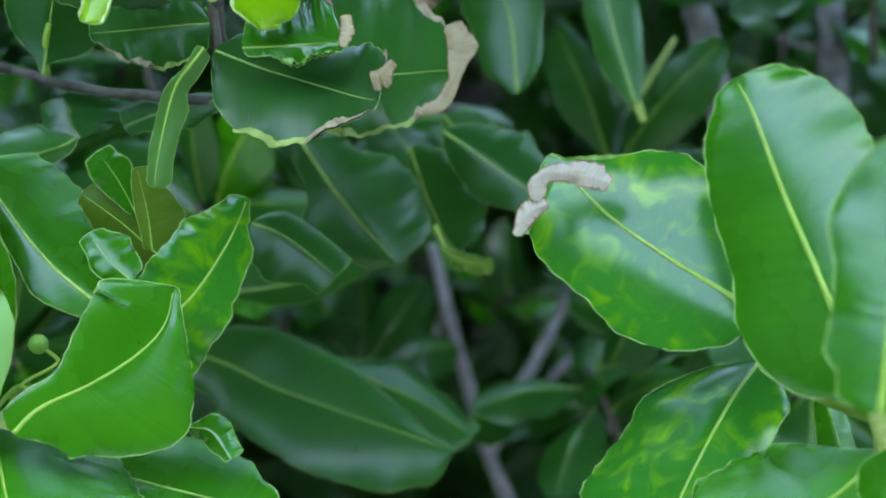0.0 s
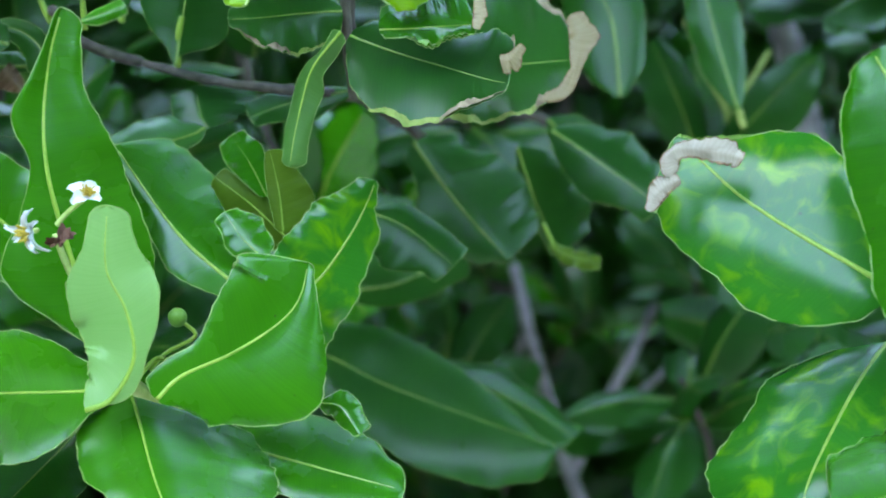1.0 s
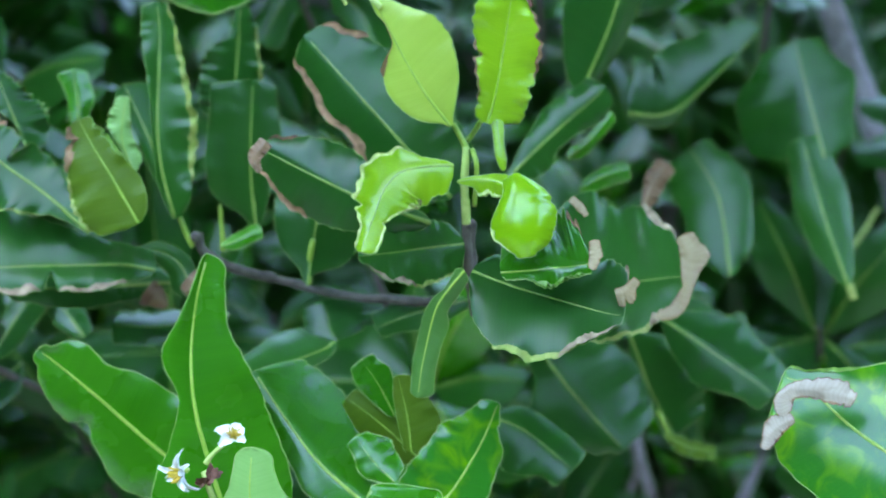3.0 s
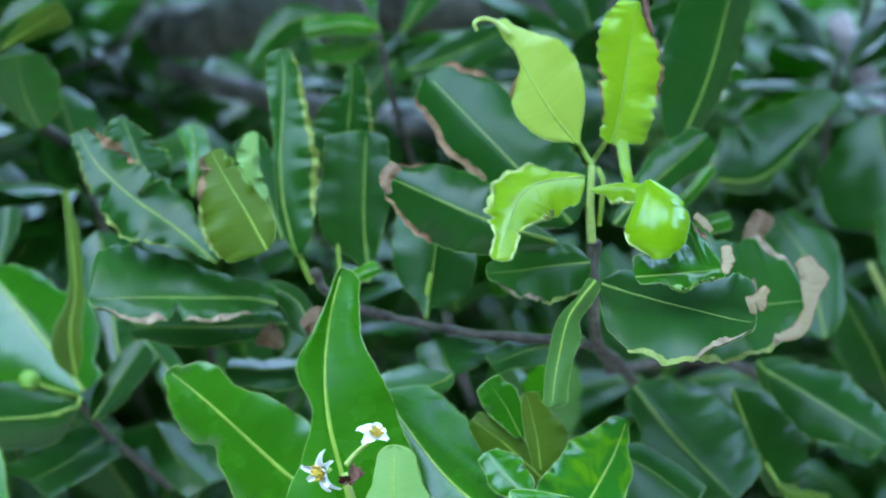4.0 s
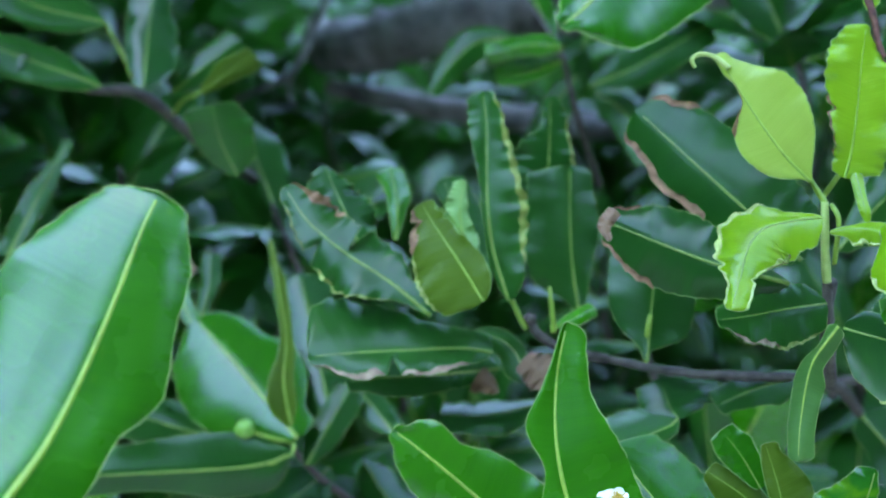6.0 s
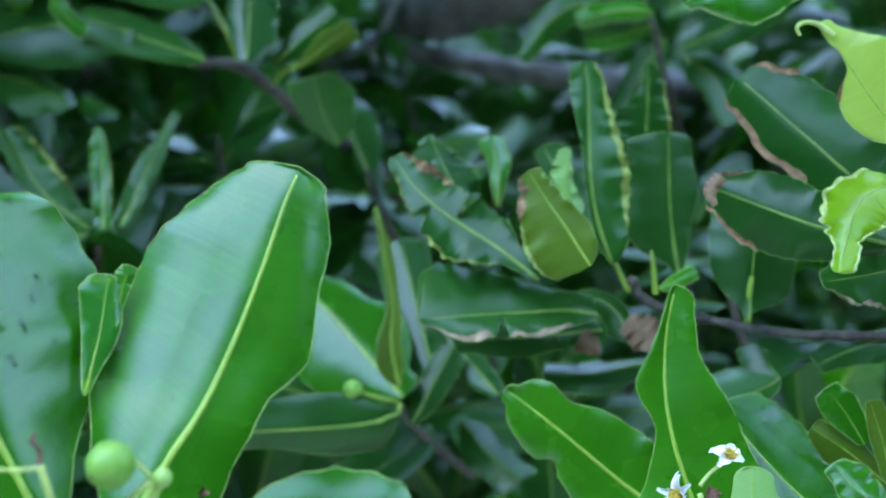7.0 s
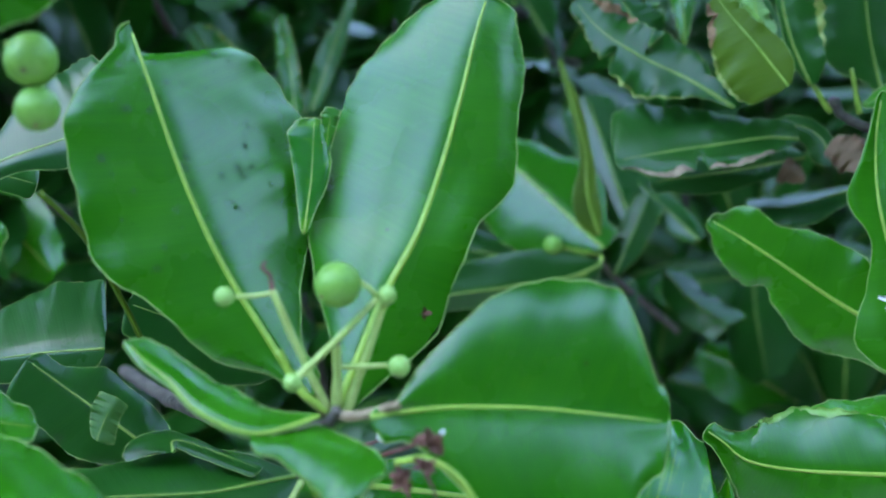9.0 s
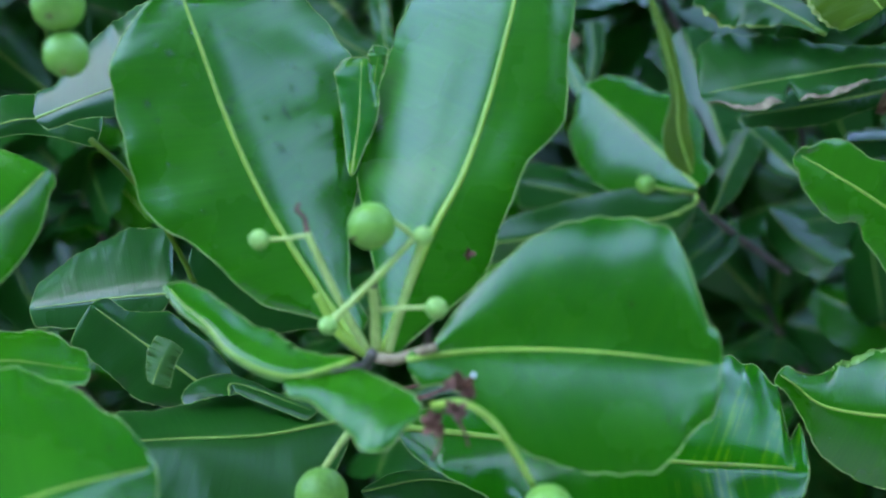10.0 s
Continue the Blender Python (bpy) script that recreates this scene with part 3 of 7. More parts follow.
leaf(scorched_rosette, "fresh", ((0.1396, 0.6375, 1.2703), (0.1587, 0.6379, 1.2718), (0.1728, 0.6386, 1.2733), (0.1869, 0.6394, 1.2751)), (-0.0282, -0.7985, 0.6013),
     (0.0175, 0.0175, 0.0225, 0.0268, 0.0302, 0.0333, 0.0358, 0.0371, 0.0309),
     (0.0039, 0.0039, 0.0057, 0.0085, 0.0085, 0.0065, 0.0056, 0.0049, 0.0049), seed=14, wave=1.2, burn=[('l', 0.86, 0.99, 0.14, 'scorch'), ('r', 0.2, 0.9, 0.25, 'rim')])
leaf(scorched_rosette, "dull", ((0.1213, 0.6566, 1.2680), (0.1154, 0.6576, 1.2600), (0.1079, 0.6585, 1.2489), (0.1031, 0.6568, 1.2332), (0.0996, 0.6541, 1.2168), (0.0978, 0.6505, 1.2000)), (-0.4482, -0.8630, 0.2331),
     (0.0046, 0.0048, 0.0051, 0.0051, 0.0081, 0.0077, 0.0071, 0.0067, 0.0068),
     (0.0054, 0.0044, 0.0032, 0.0063, 0.0085, 0.0078, 0.0074, 0.0070, 0.0066), seed=15, wave=0.45, fold=-16)
leaf(scorched_rosette, "mature", ((0.0284, 0.7623, 1.2407), (0.0310, 0.7660, 1.2619), (0.0388, 0.7761, 1.3193)), (0.1124, -0.9812, 0.1568),
     (0.0024, 0.0039, 0.0058, 0.0127, 0.0207, 0.0258, 0.0268, 0.0268, 0.0268),
     (0.0007, 0.0012, 0.0072, 0.0196, 0.0263, 0.0279, 0.0276, 0.0275, 0.0275), seed=16)
leaf(scorched_rosette, "mature", ((0.1311, 0.7882, 1.2280), (0.0996, 0.7845, 1.2208), (0.0702, 0.7780, 1.2104)), (-0.0618, -0.7541, 0.6538),
     (0.0044, 0.0069, 0.0099, 0.0128, 0.0111, 0.0094, 0.0079, 0.0067, 0.0067),
     (0.0037, 0.0064, 0.0095, 0.0112, 0.0127, 0.0142, 0.0149, 0.0149, 0.0149), seed=17)
leaf(scorched_rosette, "mature", ((0.0455, 0.7604, 1.2056), (0.0325, 0.7514, 1.2005), (-0.0236, 0.7198, 1.1839)), (0.0943, -0.5899, 0.8020),
     (0.0025, 0.0038, 0.0053, 0.0070, 0.0074, 0.0073, 0.0072, 0.0072, 0.0072),
     (0.0105, 0.0188, 0.0269, 0.0318, 0.0367, 0.0304, 0.0243, 0.0197, 0.0197), seed=18)
leaf(scorched_rosette, "mature", ((0.0466, 0.7698, 1.2041), (0.0419, 0.7747, 1.2107), (0.0372, 0.7872, 1.2276)), (0.0112, -0.8016, 0.5978),
     (0.0055, 0.0089, 0.0129, 0.0156, 0.0158, 0.0160, 0.0162, 0.0162, 0.0162),
     (0.0197, 0.0220, 0.0248, 0.0278, 0.0308, 0.0338, 0.0364, 0.0366, 0.0366), seed=19)
leaf(scorched_rosette, "tan", ((0.2345, 0.7052, 1.2339), (0.2458, 0.7041, 1.2382), (0.2514, 0.7067, 1.2491), (0.2544, 0.7105, 1.2617), (0.2554, 0.7136, 1.2712), (0.2504, 0.7180, 1.2804)), (-0.2148, -0.9206, 0.3261),
     (0.0030, 0.0042, 0.0042, 0.0037, 0.0047, 0.0062, 0.0070, 0.0064, 0.0050),
     (0.0026, 0.0032, 0.0034, 0.0034, 0.0045, 0.0074, 0.0099, 0.0064, 0.0064), seed=20, wave=0.9, fold=-14, cuts=[('l', 0.42, 0.35, 0.06)])
leaf(scorched_rosette, "tan", ((0.2015, 0.6508, 1.2572), (0.2072, 0.6505, 1.2590), (0.2123, 0.6521, 1.2655)), (-0.1648, -0.9205, 0.3543),
     (0.0031, 0.0031, 0.0031, 0.0031, 0.0031, 0.0028, 0.0022, 0.0016, 0.0013),
     (0.0068, 0.0068, 0.0068, 0.0068, 0.0061, 0.0041, 0.0030, 0.0030, 0.0030), seed=21, wave=0.9, fold=-25, cuts=[('r', 0.35, 0.5, 0.05)])
leaf(scorched_rosette, "tan", ((0.1866, 0.6361, 1.2726), (0.1887, 0.6381, 1.2794), (0.1879, 0.6409, 1.2872)), (-0.1403, -0.9361, 0.3225),
     (0.0020, 0.0025, 0.0030, 0.0033, 0.0034, 0.0033, 0.0030, 0.0026, 0.0026),
     (0.0018, 0.0018, 0.0022, 0.0029, 0.0034, 0.0029, 0.0027, 0.0027, 0.0027), seed=22, wave=0.9, cuts=[('r', 0.4, 0.4, 0.06)])
leaf(scorched_rosette, "tan", ((0.1806, 0.6841, 1.3049), (0.1854, 0.6823, 1.3009), (0.1896, 0.6802, 1.2957)), (-0.1239, -0.9499, 0.2868),
     (0.0017, 0.0017, 0.0017, 0.0017, 0.0019, 0.0017, 0.0013, 0.0009, 0.0009),
     (0.0023, 0.0023, 0.0023, 0.0027, 0.0030, 0.0030, 0.0025, 0.0020, 0.0020), seed=23, wave=0.9)
leaf(scorched_rosette, "dead", ((0.0067, 0.6966, 1.3157), (0.0053, 0.6977, 1.3245), (0.0117, 0.6994, 1.3331)), (0.0649, -0.9877, 0.1420),
     (0.0008, 0.0014, 0.0022, 0.0031, 0.0040, 0.0043, 0.0042, 0.0042, 0.0041),
     (0.0027, 0.0029, 0.0032, 0.0035, 0.0037, 0.0040, 0.0040, 0.0040, 0.0040), seed=24, wave=1.5)
tube(scorched_rosette, "stem", ((0.1264, 0.6960, 1.2887), (0.1300, 0.7400, 1.2500), (0.1412, 0.7940, 1.2220), (0.1640, 0.8700, 1.2050), (0.2000, 0.9900, 1.1700)), 0.0032, 0.0040, "bark", knots=0.5)
tube(scorched_rosette, "twig", ((0.1712, 0.9434, 1.1914), (0.1347, 0.8043, 1.2219), (0.0776, 0.7849, 1.2280), (0.0410, 0.7802, 1.2327), (0.0045, 0.7927, 1.2400), (-0.0208, 0.7860, 1.2473)), 0.0033, 0.0024, "bark", knots=0.5, n=48)
tube(scorched_rosette, "petiole", ((0.0280, 0.7755, 1.2396), (0.0296, 0.7659, 1.2583), (0.0317, 0.7662, 1.2690)), 0.0020, 0.0016, "rib")

crinkled_rosette = tagged(new("crinkled_rosette"), "rosette of dark crinkled leaves with brown damaged edges on a twig", "shoot")
crinkled_rosette.location = (-0.0419, 0.7804, 1.2703)
leaf(crinkled_rosette, "mature", ((-0.0549, 0.7729, 1.2803), (-0.0631, 0.7776, 1.3097), (-0.0662, 0.7818, 1.3386), (-0.0660, 0.7858, 1.3679), (-0.0654, 0.7892, 1.3937), (-0.0674, 0.7921, 1.4138)), (-0.0955, -0.9865, 0.1331),
     (0.0031, 0.0045, 0.0036, 0.0035, 0.0051, 0.0084, 0.0114, 0.0122, 0.0106),
     (0.0128, 0.0179, 0.0222, 0.0248, 0.0205, 0.0159, 0.0125, 0.0107, 0.0077), seed=26, wave=1.0, fold=8, burn=[('r', 0.12, 0.97, 0.24, 'yellowed')])
leaf(crinkled_rosette, "mature", ((-0.0341, 0.8604, 1.3341), (-0.0290, 0.8624, 1.3719), (-0.0261, 0.8640, 1.4161)), (0.2352, -0.9718, 0.0195),
     (0.0135, 0.0222, 0.0228, 0.0233, 0.0233, 0.0186, 0.0058, 0.0045, 0.0035),
     (0.0118, 0.0203, 0.0212, 0.0191, 0.0163, 0.0137, 0.0126, 0.0119, 0.0075), seed=27, wave=1.0, fold=8, burn=[('r', 0.1, 0.85, 0.09, 'yellowed')])
leaf(crinkled_rosette, "mature", ((-0.0120, 0.8287, 1.2658), (-0.0157, 0.8321, 1.3079), (-0.0147, 0.8379, 1.3659)), (0.1504, -0.9841, 0.0944),
     (0.0031, 0.0087, 0.0218, 0.0284, 0.0304, 0.0287, 0.0278, 0.0278, 0.0278),
     (0.0039, 0.0075, 0.0108, 0.0142, 0.0176, 0.0210, 0.0193, 0.0172, 0.0167), seed=28)
leaf(crinkled_rosette, "olive", ((-0.0666, 0.7256, 1.2831), (-0.0807, 0.7290, 1.3072), (-0.0935, 0.7319, 1.3275), (-0.1017, 0.7341, 1.3426)), (0.0547, -0.9834, 0.1730),
     (0.0228, 0.0269, 0.0284, 0.0266, 0.0223, 0.0179, 0.0136, 0.0105, 0.0083),
     (0.0076, 0.0123, 0.0140, 0.0121, 0.0114, 0.0109, 0.0103, 0.0070, 0.0070), seed=29, wave=0.52, fold=4, cuts=[('l', 0.8, 0.4, 0.03), ('r', 0.72, 0.25, 0.03)], burn=[('l', 0.58, 0.98, 0.34, 'scorch'), ('r', 0.45, 0.9, 0.22, 'rim'), ('l', 0.1, 0.55, 0.05, 'yellowed')])
leaf(crinkled_rosette, "mature", ((-0.1003, 0.7440, 1.2747), (-0.1262, 0.7507, 1.2960), (-0.1554, 0.7564, 1.3154), (-0.1780, 0.7627, 1.3350), (-0.1940, 0.7704, 1.3574)), (0.0564, -0.9309, 0.3609),
     (0.0023, 0.0057, 0.0164, 0.0226, 0.0194, 0.0142, 0.0100, 0.0063, 0.0063),
     (0.0089, 0.0089, 0.0175, 0.0203, 0.0195, 0.0194, 0.0186, 0.0141, 0.0086), seed=30, wave=1.3, fold=6, cuts=[('r', 0.47, 0.9, 0.02), ('l', 0.62, 0.7, 0.02)], burn=[('l', 0.18, 0.56, 0.06, 'yellowed'), ('l', 0.62, 0.98, 0.07, 'yellowed'), ('r', 0.62, 0.99, 0.30, 'scorch')])
leaf(crinkled_rosette, "mature", ((-0.1523, 0.7996, 1.3183), (-0.1654, 0.8058, 1.3475), (-0.1766, 0.8110, 1.3726)), (0.3020, -0.8966, 0.3240),
     (0.0005, 0.0005, 0.0005, 0.0040, 0.0091, 0.0157, 0.0172, 0.0140, 0.0087),
     (0.0117, 0.0169, 0.0198, 0.0202, 0.0177, 0.0131, 0.0091, 0.0055, 0.0029), seed=31, wave=1.5, burn=[('r', 0.3, 0.9, 0.06, 'rim')])
leaf(crinkled_rosette, "fresh", ((-0.1366, 0.8497, 1.3202), (-0.1356, 0.8561, 1.3441), (-0.1404, 0.8618, 1.3716)), (0.2657, -0.9339, 0.2391),
     (0.0020, 0.0031, 0.0044, 0.0058, 0.0060, 0.0061, 0.0070, 0.0088, 0.0101),
     (0.0021, 0.0032, 0.0046, 0.0061, 0.0087, 0.0113, 0.0112, 0.0103, 0.0098), seed=32)
leaf(crinkled_rosette, "mature", ((-0.0710, 0.8307, 1.2890), (-0.0834, 0.8387, 1.3238), (-0.1019, 0.8466, 1.3614)), (0.1263, -0.9561, 0.2643),
     (0.0025, 0.0045, 0.0063, 0.0067, 0.0071, 0.0074, 0.0077, 0.0080, 0.0083),
     (0.0030, 0.0057, 0.0084, 0.0109, 0.0135, 0.0145, 0.0147, 0.0148, 0.0149), seed=33)
leaf(crinkled_rosette, "pale", ((-0.0739, 0.7492, 1.3105), (-0.0806, 0.7488, 1.3315), (-0.0780, 0.7518, 1.3559)), (0.3073, -0.9481, 0.0822),
     (0.0007, 0.0011, 0.0016, 0.0021, 0.0050, 0.0081, 0.0080, 0.0063, 0.0057),
     (0.0040, 0.0078, 0.0081, 0.0072, 0.0063, 0.0053, 0.0041, 0.0030, 0.0023), seed=34, wave=1.8)
leaf(crinkled_rosette, "mature", ((-0.0656, 0.7637, 1.2492), (-0.0899, 0.7602, 1.2528), (-0.1302, 0.7506, 1.2536), (-0.1762, 0.7382, 1.2525)), (0.1995, -0.7931, 0.5755),
     (0.0052, 0.0092, 0.0134, 0.0169, 0.0176, 0.0165, 0.0187, 0.0141, 0.0076),
     (0.0138, 0.0138, 0.0154, 0.0191, 0.0241, 0.0327, 0.0399, 0.0443, 0.0371), seed=35, wave=0.5, fold=6, cuts=[('l', 0.63, 0.75, 0.025)], burn=[('l', 0.2, 0.6, 0.22), ('l', 0.68, 0.98, 0.28)])
leaf(crinkled_rosette, "waxy", ((-0.0651, 0.8070, 1.2339), (-0.1180, 0.7961, 1.2323), (-0.1640, 0.7874, 1.2320)), (0.1525, -0.8237, 0.5461),
     (0.0050, 0.0077, 0.0101, 0.0116, 0.0124, 0.0120, 0.0101, 0.0081, 0.0081),
     (0.0130, 0.0130, 0.0153, 0.0169, 0.0181, 0.0164, 0.0149, 0.0133, 0.0129), seed=36, wave=0.5)
leaf(crinkled_rosette, "mature", ((-0.0472, 0.7787, 1.2282), (-0.0536, 0.7870, 1.2472), (-0.0704, 0.7899, 1.2573), (-0.0930, 0.7851, 1.2527)), (0.1034, -0.8972, 0.4293),
     (0.0055, 0.0109, 0.0103, 0.0093, 0.0083, 0.0069, 0.0049, 0.0032, 0.0028),
     (0.0028, 0.0050, 0.0070, 0.0079, 0.0081, 0.0080, 0.0058, 0.0036, 0.0035), seed=37)
leaf(crinkled_rosette, "dead", ((-0.0288, 0.7678, 1.2242), (-0.0360, 0.7704, 1.2346), (-0.0469, 0.7726, 1.2444)), (0.0753, -0.9533, 0.2925),
     (0.0034, 0.0066, 0.0089, 0.0113, 0.0115, 0.0106, 0.0098, 0.0092, 0.0092),
     (0.0025, 0.0042, 0.0062, 0.0087, 0.0115, 0.0135, 0.0102, 0.0073, 0.0070), seed=38, wave=2)
leaf(crinkled_rosette, "dead", ((-0.0660, 0.7969, 1.2195), (-0.0736, 0.7985, 1.2275), (-0.0792, 0.7989, 1.2312)), (0.1187, -0.9478, 0.2959),
     (0.0026, 0.0046, 0.0067, 0.0080, 0.0094, 0.0101, 0.0101, 0.0101, 0.0101),
     (0.0019, 0.0034, 0.0050, 0.0056, 0.0063, 0.0069, 0.0070, 0.0070, 0.0070), seed=39, wave=2)
leaf(crinkled_rosette, "fresh", ((-0.0260, 0.7689, 1.2633), (-0.0161, 0.7717, 1.2673), (-0.0019, 0.7760, 1.2734)), (0.0472, -0.8682, 0.4939),
     (0.0018, 0.0026, 0.0036, 0.0047, 0.0055, 0.0058, 0.0060, 0.0062, 0.0062),
     (0.0017, 0.0026, 0.0038, 0.0050, 0.0049, 0.0048, 0.0047, 0.0047, 0.0047), seed=40)
leaf(crinkled_rosette, "mature", ((-0.0314, 0.8354, 1.2072), (-0.0762, 0.8182, 1.2021), (-0.1061, 0.8135, 1.2028)), (0.1004, -0.5115, 0.8534),
     (0.0055, 0.0088, 0.0126, 0.0155, 0.0144, 0.0132, 0.0122, 0.0120, 0.0120),
     (0.0098, 0.0179, 0.0233, 0.0248, 0.0262, 0.0276, 0.0288, 0.0294, 0.0294), seed=41)
tube(crinkled_rosette, "stem", ((0.0047, 0.7926, 1.2398), (-0.0207, 0.7864, 1.2472), (-0.0384, 0.7805, 1.2587), (-0.0419, 0.7804, 1.2703)), 0.0034, 0.0030, "bark")
tube(crinkled_rosette, "petiole", ((-0.0449, 0.7802, 1.2617), (-0.0491, 0.7800, 1.2697), (-0.0534, 0.7799, 1.2806)), 0.0020, 0.0016, "rib")
tube(crinkled_rosette, "petiole", ((-0.0282, 0.7911, 1.2577), (-0.0288, 0.7911, 1.2724), (-0.0298, 0.7912, 1.2871)), 0.0022, 0.0010, "rib")
tube(crinkled_rosette, "petiole", ((-0.0130, 0.8319, 1.2616), (-0.0129, 0.8320, 1.2694), (-0.0143, 0.8320, 1.2848)), 0.0020, 0.0016, "rib")
fruit(crinkled_rosette, "bud", (-0.0429, 0.7753, 1.2686), 0.0032, (0.0000, 0.0000, 1.0000))

flowering_shoot = tagged(new("flowering_shoot"), "glossy green leafy shoot with small white flowers at its tip", "shoot")
flowering_shoot.location = (0.0715, 0.7462, 0.9693)
leaf(flowering_shoot, "fresh", ((0.0169, 0.6440, 1.0854), (-0.0035, 0.6498, 1.1268), (-0.0157, 0.6551, 1.1639), (-0.0231, 0.6591, 1.1929), (-0.0256, 0.6629, 1.2205), (-0.0231, 0.6669, 1.2496), (-0.0168, 0.6701, 1.2740)), (-0.0112, -0.9907, 0.1354),
     (0.0022, 0.0164, 0.0356, 0.0180, 0.0080, 0.0157, 0.0075, 0.0034, 0.0028),
     (0.0157, 0.0338, 0.0405, 0.0376, 0.0354, 0.0278, 0.0183, 0.0149, 0.0119), seed=42, wave=0.25, fold=6)
leaf(flowering_shoot, "fresh", ((-0.0070, 0.6952, 1.1226), (-0.0331, 0.6961, 1.1417), (-0.0560, 0.6968, 1.1592), (-0.0856, 0.6981, 1.1858), (-0.1054, 0.6989, 1.2025), (-0.1195, 0.6994, 1.2131)), (0.0278, -0.9964, 0.0802),
     (0.0222, 0.0222, 0.0268, 0.0305, 0.0218, 0.0220, 0.0185, 0.0136, 0.0065),
     (0.0167, 0.0167, 0.0194, 0.0300, 0.0267, 0.0174, 0.0190, 0.0148, 0.0062), seed=43, wave=0.3, fold=4, cuts=[('l', 0.56, 0.3, 0.04)])
leaf(flowering_shoot, "pale", ((0.0072, 0.5841, 1.0938), (0.0188, 0.5845, 1.0993), (0.0287, 0.5879, 1.1178), (0.0244, 0.5932, 1.1399), (0.0149, 0.5981, 1.1583), (0.0150, 0.6046, 1.1866)), (-0.0769, -0.9723, 0.2206),
     (0.0123, 0.0161, 0.0193, 0.0239, 0.0248, 0.0260, 0.0215, 0.0109, 0.0090),
     (0.0009, 0.0009, 0.0059, 0.0051, 0.0123, 0.0178, 0.0190, 0.0147, 0.0108), seed=44, wave=0.3, fold=-9)
leaf(flowering_shoot, "fresh", ((0.0387, 0.5905, 1.0973), (0.0494, 0.5974, 1.1067), (0.0718, 0.6079, 1.1146), (0.0926, 0.6190, 1.1258), (0.1040, 0.6270, 1.1376), (0.1080, 0.6344, 1.1546)), (0.3096, -0.8978, 0.3133),
     (0.0106, 0.0106, 0.0106, 0.0224, 0.0321, 0.0366, 0.0368, 0.0370, 0.0354),
     (0.0097, 0.0273, 0.0289, 0.0388, 0.0458, 0.0318, 0.0140, 0.0064, 0.0037), seed=45, wave=0.25, fold=10)
leaf(flowering_shoot, "fresh", ((0.0238, 0.6173, 1.0889), (0.0287, 0.6035, 1.0815), (0.0391, 0.5744, 1.0661), (0.0529, 0.5443, 1.0495)), (0.1549, -0.4212, 0.8936),
     (0.0153, 0.0379, 0.0593, 0.0649, 0.0645, 0.0641, 0.0580, 0.0511, 0.0456),
     (0.0224, 0.0248, 0.0278, 0.0287, 0.0286, 0.0229, 0.0179, 0.0134, 0.0125), seed=46, wave=0.3)
leaf(flowering_shoot, "fresh", ((0.0253, 0.6589, 1.0790), (0.0648, 0.6383, 1.0609), (0.1094, 0.6302, 1.0486), (0.1595, 0.6248, 1.0368)), (0.1553, -0.4666, 0.8707),
     (0.0050, 0.0091, 0.0159, 0.0268, 0.0342, 0.0371, 0.0362, 0.0317, 0.0177),
     (0.0029, 0.0048, 0.0071, 0.0123, 0.0178, 0.0229, 0.0212, 0.0183, 0.0177), seed=47, wave=0.2, fold=4)
leaf(flowering_shoot, "fresh", ((0.0210, 0.6192, 1.0934), (-0.0065, 0.6121, 1.0930), (-0.0501, 0.6031, 1.0939), (-0.0918, 0.5945, 1.0948)), (0.1333, -0.5596, 0.8180),
     (0.0039, 0.0072, 0.0177, 0.0315, 0.0385, 0.0378, 0.0337, 0.0318, 0.0318),
     (0.0071, 0.0130, 0.0217, 0.0334, 0.0401, 0.0419, 0.0380, 0.0347, 0.0347), seed=48, wave=0.3, fold=6)
leaf(flowering_shoot, "mature", ((-0.0026, 0.6825, 1.0644), (-0.0165, 0.6622, 1.0490), (-0.0431, 0.6304, 1.0247)), (-0.0295, -0.5919, 0.8055),
     (0.0015, 0.0026, 0.0053, 0.0121, 0.0188, 0.0215, 0.0228, 0.0240, 0.0244),
     (0.0091, 0.0166, 0.0230, 0.0262, 0.0295, 0.0326, 0.0311, 0.0298, 0.0287), seed=49)
leaf(flowering_shoot, "fresh", ((0.0781, 0.6607, 1.1285), (0.0400, 0.6738, 1.1589), (0.0035, 0.6976, 1.2019)), (0.2404, -0.7472, 0.6196),
     (0.0059, 0.0093, 0.0134, 0.0157, 0.0118, 0.0096, 0.0083, 0.0077, 0.0077),
     (0.0151, 0.0269, 0.0378, 0.0421, 0.0464, 0.0471, 0.0448, 0.0401, 0.0344), seed=50, wave=0.2)
leaf(flowering_shoot, "mottled", ((0.0871, 0.6534, 1.1094), (0.1008, 0.6601, 1.1268), (0.1161, 0.6666, 1.1415), (0.1302, 0.6741, 1.1623), (0.1373, 0.6786, 1.1764), (0.1421, 0.6823, 1.1892)), (0.2192, -0.9560, 0.1952),
     (0.0129, 0.0179, 0.0256, 0.0288, 0.0263, 0.0247, 0.0185, 0.0137, 0.0100),
     (0.0280, 0.0288, 0.0266, 0.0230, 0.0172, 0.0149, 0.0076, 0.0050, 0.0030), seed=51, wave=0.5, fold=6, cuts=[('r', 0.8, 0.2, 0.03), ('r', 0.45, 0.1, 0.02)])
leaf(flowering_shoot, "fresh", ((0.0842, 0.6964, 1.1767), (0.0752, 0.6984, 1.1938), (0.0647, 0.7000, 1.2087)), (0.0415, -0.9897, 0.1367),
     (0.0036, 0.0052, 0.0072, 0.0091, 0.0100, 0.0106, 0.0106, 0.0095, 0.0085),
     (0.0062, 0.0062, 0.0074, 0.0088, 0.0097, 0.0108, 0.0091, 0.0077, 0.0077), seed=52, wave=0.3, fold=6)
